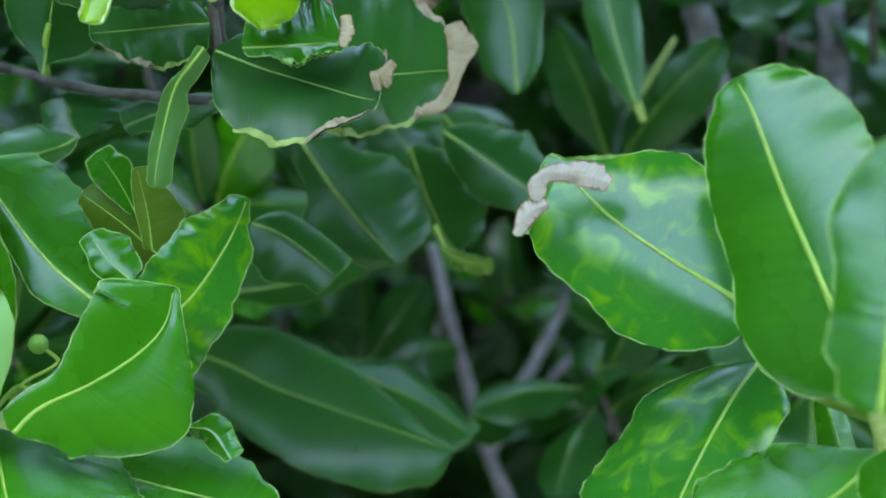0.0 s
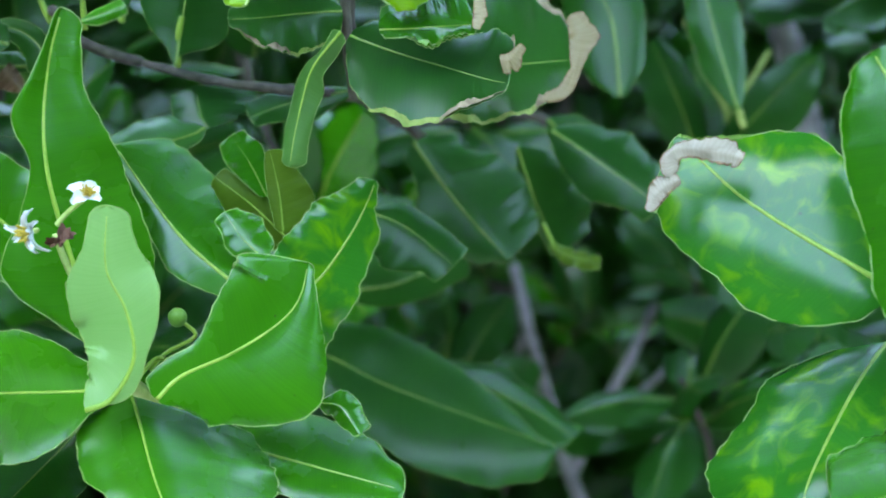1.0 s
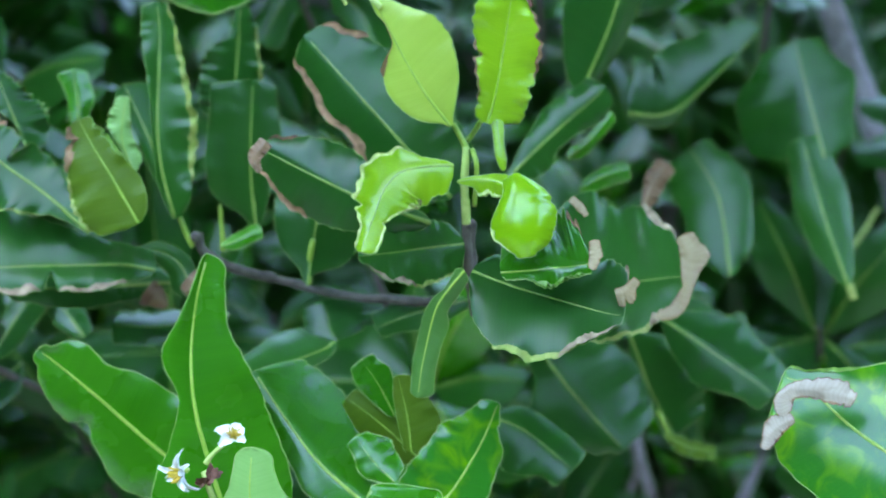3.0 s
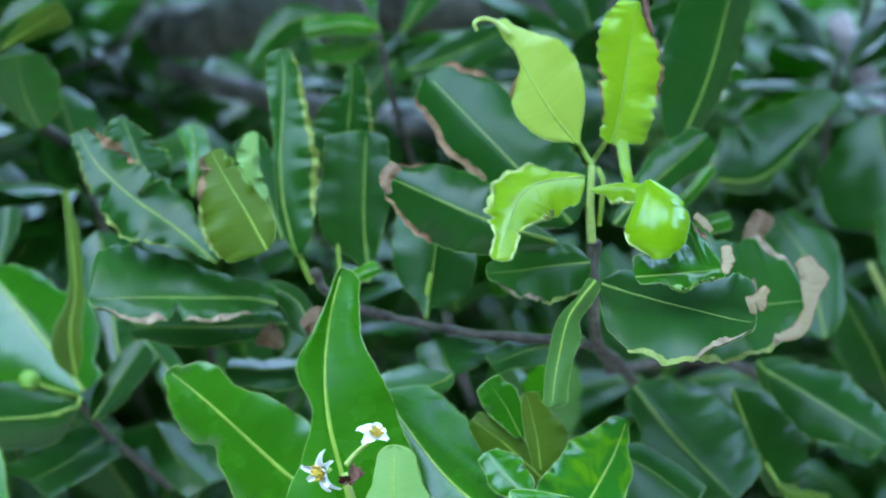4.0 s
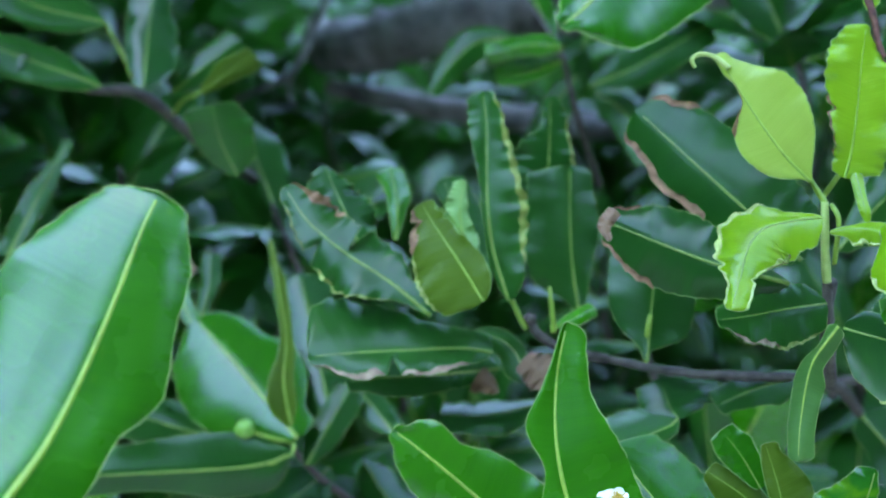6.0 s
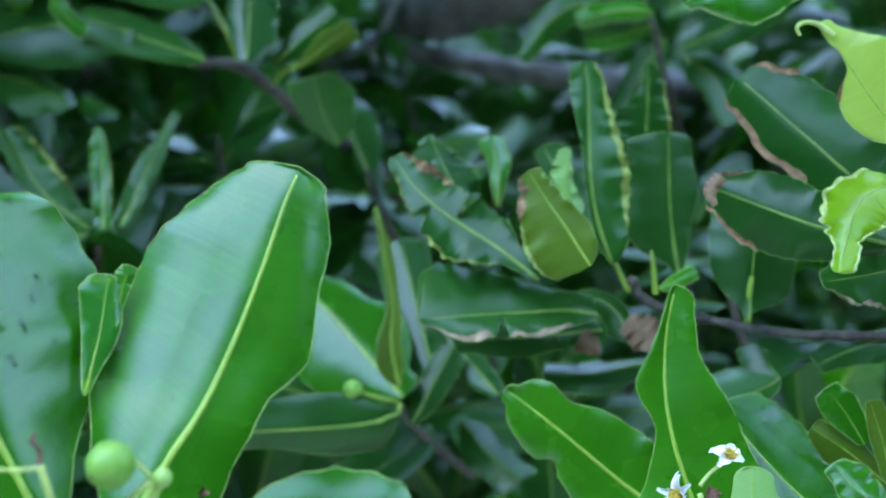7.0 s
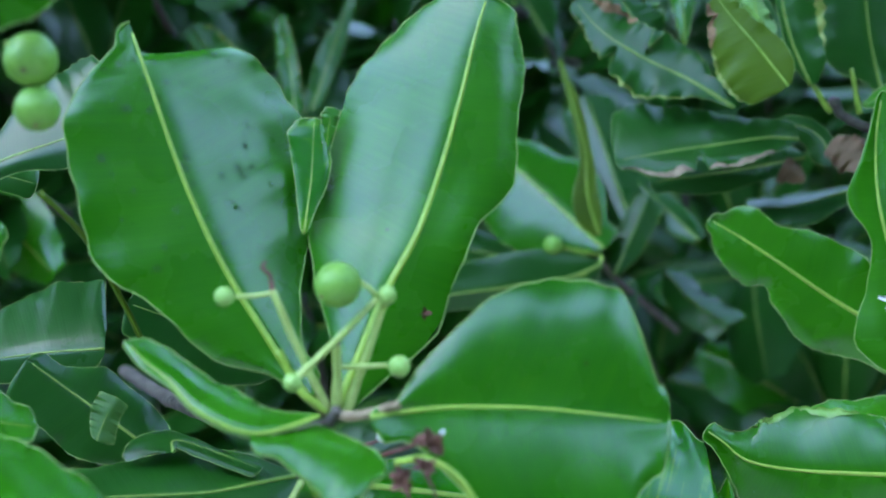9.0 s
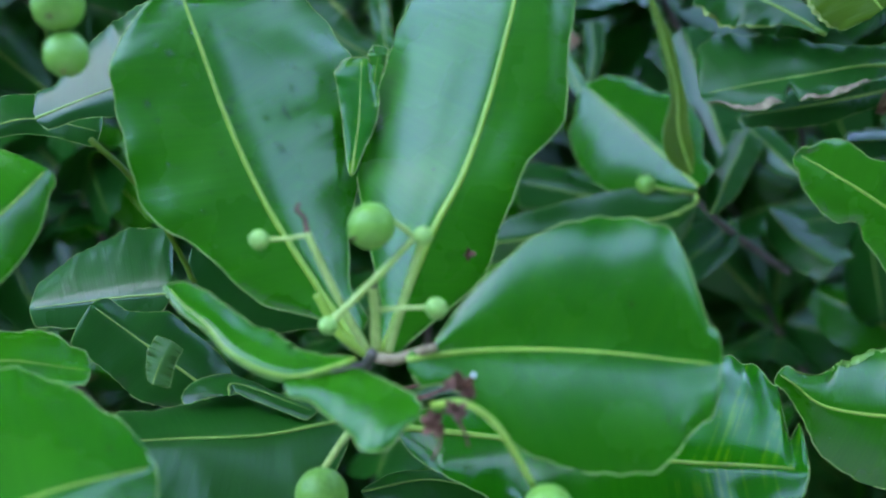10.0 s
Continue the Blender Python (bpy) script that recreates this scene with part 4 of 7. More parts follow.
leaf(flowering_shoot, "olive", ((0.0940, 0.6777, 1.1612), (0.0914, 0.6809, 1.1813), (0.0860, 0.6844, 1.2038)), (0.0135, -0.9876, 0.1567),
     (0.0045, 0.0045, 0.0052, 0.0058, 0.0062, 0.0058, 0.0053, 0.0045, 0.0032),
     (0.0117, 0.0152, 0.0183, 0.0184, 0.0164, 0.0134, 0.0102, 0.0068, 0.0068), seed=53, wave=0.4, fold=-3)
leaf(flowering_shoot, "olive", ((0.0969, 0.6964, 1.1527), (0.0760, 0.6991, 1.1713), (0.0560, 0.7011, 1.1859)), (0.0135, -0.9876, 0.1567),
     (0.0124, 0.0124, 0.0124, 0.0125, 0.0124, 0.0120, 0.0097, 0.0075, 0.0057),
     (0.0078, 0.0078, 0.0078, 0.0089, 0.0103, 0.0092, 0.0082, 0.0074, 0.0074), seed=147, wave=0.4, fold=-5)
leaf(flowering_shoot, "fresh", ((0.0848, 0.6596, 1.1501), (0.0727, 0.6648, 1.1604), (0.0634, 0.6709, 1.1722)), (0.0466, -0.8697, 0.4914),
     (0.0033, 0.0049, 0.0069, 0.0091, 0.0090, 0.0076, 0.0066, 0.0066, 0.0066),
     (0.0093, 0.0118, 0.0129, 0.0140, 0.0151, 0.0161, 0.0130, 0.0101, 0.0078), seed=54, wave=0.5)
leaf(flowering_shoot, "mature", ((0.0993, 0.8880, 1.0359), (0.1351, 0.8802, 1.0228), (0.1669, 0.8727, 1.0105), (0.2269, 0.8618, 0.9906), (0.2874, 0.8501, 0.9699)), (0.1018, -0.7097, 0.6971),
     (0.0177, 0.0309, 0.0396, 0.0438, 0.0444, 0.0373, 0.0273, 0.0179, 0.0073),
     (0.0240, 0.0240, 0.0348, 0.0397, 0.0442, 0.0510, 0.0493, 0.0433, 0.0308), seed=55, wave=0.15, fold=5)
leaf(flowering_shoot, "mature", ((0.1965, 0.9862, 0.9914), (0.2584, 0.9599, 0.9767), (0.3154, 0.9176, 0.9550)), (0.0440, -0.4083, 0.9118),
     (0.0136, 0.0274, 0.0426, 0.0492, 0.0413, 0.0334, 0.0267, 0.0206, 0.0183),
     (0.0050, 0.0089, 0.0132, 0.0163, 0.0194, 0.0225, 0.0210, 0.0192, 0.0178), seed=56)
leaf(flowering_shoot, "fresh", ((0.1148, 0.6344, 1.0811), (0.1259, 0.6326, 1.0792), (0.1353, 0.6244, 1.0676)), (-0.0347, -0.8292, 0.5579),
     (0.0019, 0.0037, 0.0064, 0.0098, 0.0101, 0.0090, 0.0082, 0.0080, 0.0080),
     (0.0028, 0.0049, 0.0052, 0.0055, 0.0059, 0.0062, 0.0053, 0.0034, 0.0029), seed=57, wave=0.8, fold=-25)
leaf(flowering_shoot, "mature", ((0.1443, 0.7675, 1.1559), (0.1653, 0.7602, 1.1492), (0.1939, 0.7425, 1.1299)), (-0.0815, -0.7919, 0.6052),
     (0.0066, 0.0110, 0.0147, 0.0168, 0.0167, 0.0165, 0.0164, 0.0164, 0.0164),
     (0.0121, 0.0206, 0.0224, 0.0244, 0.0263, 0.0247, 0.0192, 0.0142, 0.0142), seed=58)
tube(flowering_shoot, "stem", ((0.0216, 0.6187, 1.0962), (0.0272, 0.6321, 1.0854), (0.0457, 0.6675, 1.0560), (0.0604, 0.7120, 1.0146), (0.0715, 0.7462, 0.9693)), 0.0036, 0.0050, "stem")
tube(flowering_shoot, "flower_stalk", ((0.0244, 0.6130, 1.0926), (0.0066, 0.6135, 1.1274), (-0.0057, 0.6129, 1.1564), (-0.0110, 0.6150, 1.1705)), 0.0019, 0.0016, "stem")
tube(flowering_shoot, "flower_stalk", ((-0.0103, 0.6154, 1.1744), (-0.0046, 0.6157, 1.1810), (0.0027, 0.6137, 1.1872)), 0.0013, 0.0011, "stem")
tube(flowering_shoot, "fruit_stalk", ((0.0310, 0.6235, 1.1012), (0.0385, 0.6287, 1.1083), (0.0521, 0.6334, 1.1157), (0.0466, 0.6346, 1.1224)), 0.0012, 0.0010, "rib")
tube(flowering_shoot, "petiole", ((0.0270, 0.6137, 1.1006), (0.0350, 0.6238, 1.1071), (0.0467, 0.6125, 1.1062)), 0.0012, 0.0012, "rib")
fruit(flowering_shoot, "fruit", (0.0433, 0.6352, 1.1248), 0.0047, (0.0000, 0.0000, 1.0000))

background_branch = tagged(new("background_branch"), "dark bluish-green leafy branch in the shade behind", "shoot")
background_branch.location = (0.1949, 1.1575, 1.1689)
leaf(background_branch, "mature", ((0.1777, 0.8780, 1.1861), (0.1986, 0.8620, 1.1584), (0.2211, 0.8470, 1.1327), (0.2416, 0.8354, 1.1132)), (-0.0501, -0.8810, 0.4705),
     (0.0301, 0.0301, 0.0450, 0.0530, 0.0548, 0.0504, 0.0464, 0.0420, 0.0363),
     (0.0122, 0.0122, 0.0161, 0.0310, 0.0241, 0.0221, 0.0191, 0.0156, 0.0063), seed=59, wave=0.35)
leaf(background_branch, "mature", ((0.2540, 0.8989, 1.1824), (0.2695, 0.8955, 1.1425), (0.2892, 0.8923, 1.1060)), (-0.0353, -0.9969, 0.0704),
     (0.0130, 0.0249, 0.0307, 0.0341, 0.0375, 0.0409, 0.0372, 0.0324, 0.0286),
     (0.0025, 0.0041, 0.0060, 0.0069, 0.0069, 0.0068, 0.0068, 0.0068, 0.0068), seed=60, wave=0.4)
leaf(background_branch, "mature", ((0.2851, 0.9497, 1.1981), (0.3227, 0.9434, 1.1593), (0.3619, 0.9391, 1.1478)), (-0.0863, -0.9933, 0.0764),
     (0.0117, 0.0229, 0.0266, 0.0296, 0.0325, 0.0354, 0.0376, 0.0275, 0.0194),
     (0.0057, 0.0105, 0.0147, 0.0178, 0.0208, 0.0176, 0.0148, 0.0148, 0.0148), seed=61)
leaf(background_branch, "mature", ((0.2745, 0.8787, 1.1971), (0.3083, 0.8621, 1.1766), (0.3464, 0.8423, 1.1517)), (-0.0772, -0.8345, 0.5455),
     (0.0120, 0.0216, 0.0303, 0.0344, 0.0383, 0.0336, 0.0295, 0.0259, 0.0251),
     (0.0066, 0.0130, 0.0171, 0.0212, 0.0243, 0.0203, 0.0169, 0.0148, 0.0148), seed=62, wave=0.5)
leaf(background_branch, "mature", ((0.1551, 0.8248, 1.3021), (0.1808, 0.8285, 1.3282), (0.2211, 0.8330, 1.3637)), (-0.0979, -0.9674, 0.2336),
     (0.0031, 0.0054, 0.0080, 0.0113, 0.0146, 0.0179, 0.0167, 0.0144, 0.0144),
     (0.0060, 0.0096, 0.0140, 0.0146, 0.0095, 0.0101, 0.0127, 0.0146, 0.0111), seed=63, wave=0.6)
leaf(background_branch, "mature", ((0.2114, 0.8930, 1.3577), (0.2319, 0.8760, 1.4168), (0.2489, 0.8522, 1.5070)), (-0.1344, -0.9640, -0.2296),
     (0.0121, 0.0211, 0.0275, 0.0343, 0.0367, 0.0338, 0.0313, 0.0303, 0.0303),
     (0.0074, 0.0096, 0.0121, 0.0137, 0.0154, 0.0165, 0.0171, 0.0177, 0.0177), seed=64)
leaf(background_branch, "mature", ((0.2621, 0.9869, 1.3415), (0.3007, 0.9803, 1.3468), (0.3665, 0.9904, 1.4089)), (-0.2217, -0.9749, -0.0215),
     (0.0451, 0.0450, 0.0448, 0.0447, 0.0445, 0.0444, 0.0367, 0.0279, 0.0209),
     (0.0044, 0.0082, 0.0098, 0.0100, 0.0045, 0.0007, 0.0007, 0.0007, 0.0007), seed=65)
leaf(background_branch, "mature", ((0.4273, 1.0061, 1.3070), (0.4176, 1.0301, 1.3607), (0.4112, 1.0483, 1.4021)), (-0.3225, -0.9463, -0.0213),
     (0.0297, 0.0585, 0.0614, 0.0616, 0.0618, 0.0525, 0.0428, 0.0339, 0.0299),
     (0.0242, 0.0276, 0.0317, 0.0361, 0.0393, 0.0324, 0.0266, 0.0213, 0.0205), seed=66)
leaf(background_branch, "mature", ((0.3444, 0.9678, 1.2152), (0.3397, 0.9983, 1.2744), (0.3202, 1.0228, 1.3133)), (-0.2638, -0.9643, -0.0221),
     (0.0134, 0.0258, 0.0302, 0.0319, 0.0335, 0.0351, 0.0338, 0.0283, 0.0240),
     (0.0094, 0.0185, 0.0218, 0.0245, 0.0271, 0.0250, 0.0213, 0.0179, 0.0177), seed=67)
leaf(background_branch, "mature", ((0.4369, 0.9611, 1.2086), (0.4230, 0.9836, 1.2592), (0.4094, 1.0112, 1.3224)), (-0.1637, -0.9863, -0.0215),
     (0.0060, 0.0104, 0.0154, 0.0167, 0.0181, 0.0191, 0.0167, 0.0145, 0.0129),
     (0.0061, 0.0112, 0.0159, 0.0197, 0.0234, 0.0246, 0.0224, 0.0205, 0.0189), seed=68)
leaf(background_branch, "dead", ((0.2534, 0.8696, 1.2755), (0.2610, 0.8719, 1.2952), (0.2723, 0.8727, 1.3111)), (-0.1834, -0.9662, 0.1812),
     (0.0011, 0.0019, 0.0031, 0.0051, 0.0070, 0.0083, 0.0083, 0.0083, 0.0083),
     (0.0031, 0.0053, 0.0078, 0.0080, 0.0078, 0.0075, 0.0073, 0.0073, 0.0073), seed=69, wave=2)
leaf(background_branch, "mature", ((0.1248, 0.9691, 1.0531), (0.1768, 0.9734, 1.0613), (0.2304, 0.9889, 1.0852)), (-0.0247, -0.8127, 0.5822),
     (0.0229, 0.0377, 0.0383, 0.0390, 0.0396, 0.0402, 0.0367, 0.0335, 0.0310),
     (0.0048, 0.0084, 0.0124, 0.0147, 0.0171, 0.0181, 0.0186, 0.0187, 0.0187), seed=70)
leaf(background_branch, "fresh", ((0.2004, 0.8669, 1.3144), (0.2120, 0.8673, 1.3223), (0.2311, 0.8705, 1.3457)), (-0.1299, -0.9628, 0.2369),
     (0.0030, 0.0055, 0.0066, 0.0055, 0.0044, 0.0033, 0.0032, 0.0032, 0.0032),
     (0.0017, 0.0030, 0.0043, 0.0045, 0.0048, 0.0051, 0.0051, 0.0051, 0.0051), seed=71)
leaf(background_branch, "fresh", ((0.2086, 0.8633, 1.2913), (0.2239, 0.8637, 1.3013), (0.2431, 0.8625, 1.3076)), (-0.1439, -0.9546, 0.2607),
     (0.0021, 0.0034, 0.0050, 0.0059, 0.0061, 0.0064, 0.0065, 0.0065, 0.0065),
     (0.0025, 0.0043, 0.0063, 0.0066, 0.0069, 0.0071, 0.0074, 0.0075, 0.0075), seed=72)
leaf(background_branch, "olive", ((0.2707, 0.8418, 1.1228), (0.2853, 0.8342, 1.1162), (0.3046, 0.8291, 1.1146)), (-0.1633, -0.8084, 0.5655),
     (0.0025, 0.0049, 0.0055, 0.0061, 0.0067, 0.0061, 0.0056, 0.0052, 0.0052),
     (0.0020, 0.0033, 0.0048, 0.0057, 0.0060, 0.0062, 0.0061, 0.0061, 0.0061), seed=73, wave=1.8)
tube(background_branch, "torn_midrib", ((0.2692, 0.8621, 1.1337), (0.2794, 0.8455, 1.1160), (0.2967, 0.8313, 1.1120), (0.3049, 0.8307, 1.1149)), 0.0016, 0.0008, "rib")
tube(background_branch, "stem", ((0.4592, 1.2372, 1.0749), (0.3943, 1.1969, 1.1301), (0.3015, 1.1567, 1.1813), (0.1949, 1.1575, 1.1689)), 0.0060, 0.0050, "bark")
tube(background_branch, "twig", ((0.4169, 0.9972, 1.2802), (0.4310, 0.9919, 1.2490), (0.4570, 1.0025, 1.1917)), 0.0040, 0.0030, "stem")
tube(background_branch, "twig", ((0.4621, 1.2021, 1.2734), (0.4823, 1.1864, 1.2230), (0.5053, 1.1967, 1.1930), (0.5250, 1.2157, 1.1549)), 0.0030, 0.0040, "stem")
tube(background_branch, "twig", ((0.5462, 1.1965, 1.2461), (0.5265, 1.1984, 1.2073), (0.5175, 1.2107, 1.1722)), 0.0022, 0.0030, "stem")

broad_leaf_shoot = tagged(new("broad_leaf_shoot"), "shoot of broad bright green leaves, one with a withered cream tip", "shoot")
broad_leaf_shoot.location = (0.4641, 0.5573, 1.0416)
leaf(broad_leaf_shoot, "mottled", ((0.3723, 0.5511, 1.1658), (0.3604, 0.5606, 1.1730), (0.3359, 0.5792, 1.1858), (0.3129, 0.5979, 1.2002), (0.2953, 0.6149, 1.2164), (0.2841, 0.6224, 1.2204)), (-0.3943, -0.8142, 0.4261),
     (0.0191, 0.0257, 0.0357, 0.0416, 0.0375, 0.0374, 0.0322, 0.0340, 0.0322),
     (0.0270, 0.0270, 0.0270, 0.0423, 0.0465, 0.0391, 0.0165, 0.0067, 0.0067), seed=74, wave=0.25, fold=2, burn=[('r', 0.72, 0.98, 0.16, 'rim'), ('l', 0.86, 0.98, 0.22, 'rim')])
leaf(broad_leaf_shoot, "husk", ((0.2640, 0.5807, 1.1946), (0.2666, 0.5820, 1.2009), (0.2712, 0.5825, 1.2063), (0.2779, 0.5820, 1.2098)), (-0.2266, -0.9311, 0.2857),
     (0.0020, 0.0020, 0.0027, 0.0040, 0.0052, 0.0052, 0.0039, 0.0033, 0.0033),
     (0.0024, 0.0033, 0.0041, 0.0044, 0.0044, 0.0042, 0.0037, 0.0030, 0.0024), seed=75, wave=1.2, fold=-14, burn=[('r', 0.2, 0.95, 0.16, 'scorch')])
leaf(broad_leaf_shoot, "husk", ((0.2730, 0.5827, 1.2106), (0.2721, 0.5851, 1.2189), (0.2780, 0.5847, 1.2234), (0.2893, 0.5818, 1.2239), (0.3009, 0.5780, 1.2217), (0.3047, 0.5765, 1.2199)), (-0.2552, -0.9342, 0.2491),
     (0.0028, 0.0028, 0.0022, 0.0030, 0.0048, 0.0065, 0.0069, 0.0038, 0.0038),
     (0.0047, 0.0059, 0.0060, 0.0043, 0.0041, 0.0052, 0.0048, 0.0045, 0.0041), seed=76, wave=1.2, fold=-14, cuts=[('l', 0.3, 0.22, 0.025), ('l', 0.55, 0.2, 0.03), ('l', 0.82, 0.15, 0.02), ('r', 0.62, 0.2, 0.03), ('r', 0.8, 0.3, 0.03)], burn=[('r', 0.15, 0.9, 0.14, 'scorch')])
leaf(broad_leaf_shoot, "fresh", ((0.3846, 0.4718, 1.1576), (0.3738, 0.4933, 1.1921), (0.3615, 0.5162, 1.2276), (0.3532, 0.5335, 1.2564), (0.3465, 0.5450, 1.2730)), (-0.5942, -0.7534, 0.2815),
     (0.0253, 0.0369, 0.0402, 0.0338, 0.0316, 0.0283, 0.0246, 0.0191, 0.0128),
     (0.0060, 0.0111, 0.0195, 0.0302, 0.0384, 0.0374, 0.0326, 0.0249, 0.0190), seed=77, wave=0.3, fold=-4)
leaf(broad_leaf_shoot, "fresh", ((0.3483, 0.3984, 1.1797), (0.3517, 0.4060, 1.2033), (0.3561, 0.4178, 1.2386), (0.3638, 0.4287, 1.2767)), (-0.5003, -0.8004, 0.3302),
     (0.0145, 0.0145, 0.0203, 0.0190, 0.0183, 0.0221, 0.0188, 0.0120, 0.0057),
     (0.0084, 0.0084, 0.0137, 0.0190, 0.0208, 0.0223, 0.0186, 0.0132, 0.0086), seed=78, wave=0.3, fold=-4)
leaf(broad_leaf_shoot, "mottled", ((0.3956, 0.5967, 1.1280), (0.3782, 0.5812, 1.1102), (0.3464, 0.5510, 1.0770), (0.3351, 0.5383, 1.0643)), (-0.4815, -0.3683, 0.7953),
     (0.0095, 0.0182, 0.0243, 0.0246, 0.0231, 0.0212, 0.0192, 0.0173, 0.0162),
     (0.0270, 0.0427, 0.0561, 0.0557, 0.0599, 0.0626, 0.0566, 0.0488, 0.0378), seed=79, wave=0.3, bow=0.06)
leaf(broad_leaf_shoot, "fresh", ((0.4088, 0.4934, 1.1269), (0.3742, 0.4831, 1.1044), (0.3299, 0.4958, 1.0838)), (-0.4677, -0.2674, 0.8425),
     (0.0042, 0.0066, 0.0094, 0.0123, 0.0138, 0.0152, 0.0161, 0.0161, 0.0161),
     (0.0071, 0.0550, 0.0567, 0.0586, 0.0604, 0.0623, 0.0638, 0.0560, 0.0497), seed=80, wave=0.2)
leaf(broad_leaf_shoot, "fresh", ((0.3919, 0.4591, 1.1419), (0.3876, 0.4461, 1.1316), (0.3821, 0.4281, 1.1177)), (-0.5607, -0.3923, 0.7292),
     (0.0051, 0.0101, 0.0117, 0.0133, 0.0149, 0.0162, 0.0162, 0.0162, 0.0162),
     (0.0118, 0.0155, 0.0160, 0.0164, 0.0154, 0.0143, 0.0134, 0.0127, 0.0127), seed=81)
leaf(broad_leaf_shoot, "fresh", ((0.4441, 0.6266, 1.1045), (0.4479, 0.6131, 1.0874), (0.4506, 0.6013, 1.0718)), (-0.4406, -0.7507, 0.4923),
     (0.0031, 0.0053, 0.0079, 0.0078, 0.0076, 0.0073, 0.0071, 0.0071, 0.0071),
     (0.0029, 0.0051, 0.0074, 0.0086, 0.0098, 0.0109, 0.0116, 0.0116, 0.0116), seed=82)
tube(broad_leaf_shoot, "stem", ((0.3929, 0.4813, 1.1507), (0.4014, 0.4870, 1.1372), (0.4206, 0.5071, 1.1049), (0.4641, 0.5573, 1.0416)), 0.0035, 0.0050, "stem")
tube(broad_leaf_shoot, "petiole", ((0.3752, 0.5709, 1.1637), (0.3863, 0.5452, 1.1516), (0.3991, 0.4888, 1.1428)), 0.0018, 0.0022, "rib")
tube(broad_leaf_shoot, "petiole", ((0.3848, 0.5730, 1.1364), (0.3864, 0.5415, 1.1367), (0.3991, 0.4882, 1.1405)), 0.0018, 0.0022, "rib")

fruiting_shoot = tagged(new("fruiting_shoot"), "large glossy leaf cluster bearing round green fruits and buds", "shoot")
fruiting_shoot.location = (-0.5230, 0.6848, 1.1586)
leaf(fruiting_shoot, "fresh", ((-0.2638, 0.4308, 1.1885), (-0.2739, 0.4297, 1.2099), (-0.2904, 0.4286, 1.2463), (-0.3033, 0.4310, 1.2839), (-0.3156, 0.4369, 1.3289), (-0.3227, 0.4410, 1.3567)), (0.6454, -0.7148, 0.2693),
     (0.0024, 0.0071, 0.0232, 0.0308, 0.0448, 0.0416, 0.0381, 0.0229, 0.0077),
     (0.0112, 0.0112, 0.0232, 0.0478, 0.0617, 0.0672, 0.0620, 0.0480, 0.0270), seed=83, wave=0.30, fold=-8, drops=1, cuts=[('r', 1.0, 2.5, 0.15)])
leaf(fruiting_shoot, "fresh", ((-0.2516, 0.4279, 1.1813), (-0.2285, 0.4495, 1.2269), (-0.2161, 0.4595, 1.2470), (-0.2046, 0.4716, 1.2735), (-0.1939, 0.4845, 1.3032), (-0.1854, 0.4961, 1.3306), (-0.1797, 0.5028, 1.3459)), (0.2403, -0.9187, 0.3134),
     (0.0076, 0.0350, 0.0525, 0.0550, 0.0558, 0.0545, 0.0435, 0.0320, 0.0240),
     (0.0115, 0.0254, 0.0223, 0.0221, 0.0313, 0.0256, 0.0233, 0.0176, 0.0141), seed=84, wave=0.2, fold=-14)
leaf(fruiting_shoot, "fresh", ((-0.2194, 0.3899, 1.1888), (-0.2083, 0.3966, 1.1887), (-0.1897, 0.4069, 1.1860), (-0.1614, 0.4212, 1.1793), (-0.1329, 0.4347, 1.1702), (-0.1161, 0.4424, 1.1644)), (0.4889, -0.7954, 0.3581),
     (0.0032, 0.0032, 0.0146, 0.0300, 0.0471, 0.0529, 0.0502, 0.0274, 0.0141),
     (0.0110, 0.0110, 0.0159, 0.0317, 0.0424, 0.0450, 0.0428, 0.0291, 0.0223), seed=85, wave=0.25, fold=12, bow=-0.02)
leaf(fruiting_shoot, "fresh", ((-0.2378, 0.3849, 1.1921), (-0.2445, 0.3759, 1.1913), (-0.2538, 0.3663, 1.1917), (-0.2648, 0.3622, 1.1967), (-0.2772, 0.3620, 1.2049), (-0.2874, 0.3663, 1.2143), (-0.2972, 0.3680, 1.2220), (-0.3066, 0.3714, 1.2304)), (0.4996, -0.4456, 0.7428),
     (0.0010, 0.0012, 0.0012, 0.0012, 0.0013, 0.0015, 0.0025, 0.0025, 0.0018),
     (0.0043, 0.0098, 0.0180, 0.0190, 0.0212, 0.0160, 0.0134, 0.0132, 0.0095), seed=86, wave=0.12, fold=-3)
leaf(fruiting_shoot, "fresh", ((-0.2562, 0.3632, 1.1907), (-0.2394, 0.3710, 1.1840), (-0.2245, 0.3758, 1.1769), (-0.2124, 0.3788, 1.1706)), (0.4996, -0.4456, 0.7428),
     (0.0092, 0.0092, 0.0092, 0.0155, 0.0134, 0.0118, 0.0107, 0.0093, 0.0062),
     (0.0054, 0.0054, 0.0092, 0.0122, 0.0156, 0.0192, 0.0185, 0.0142, 0.0041), seed=148, wave=0.2, fold=-4, midrib=False, label="curled-back half of a folded leaf")
leaf(fruiting_shoot, "mottled", ((-0.2665, 0.4592, 1.2549), (-0.2632, 0.4694, 1.2785), (-0.2614, 0.4794, 1.3044)), (0.5057, -0.8158, 0.2805),
     (0.0017, 0.0031, 0.0046, 0.0061, 0.0076, 0.0091, 0.0103, 0.0115, 0.0087),
     (0.0016, 0.0027, 0.0042, 0.0065, 0.0079, 0.0084, 0.0073, 0.0057, 0.0051), seed=87, wave=0.35, fold=4)
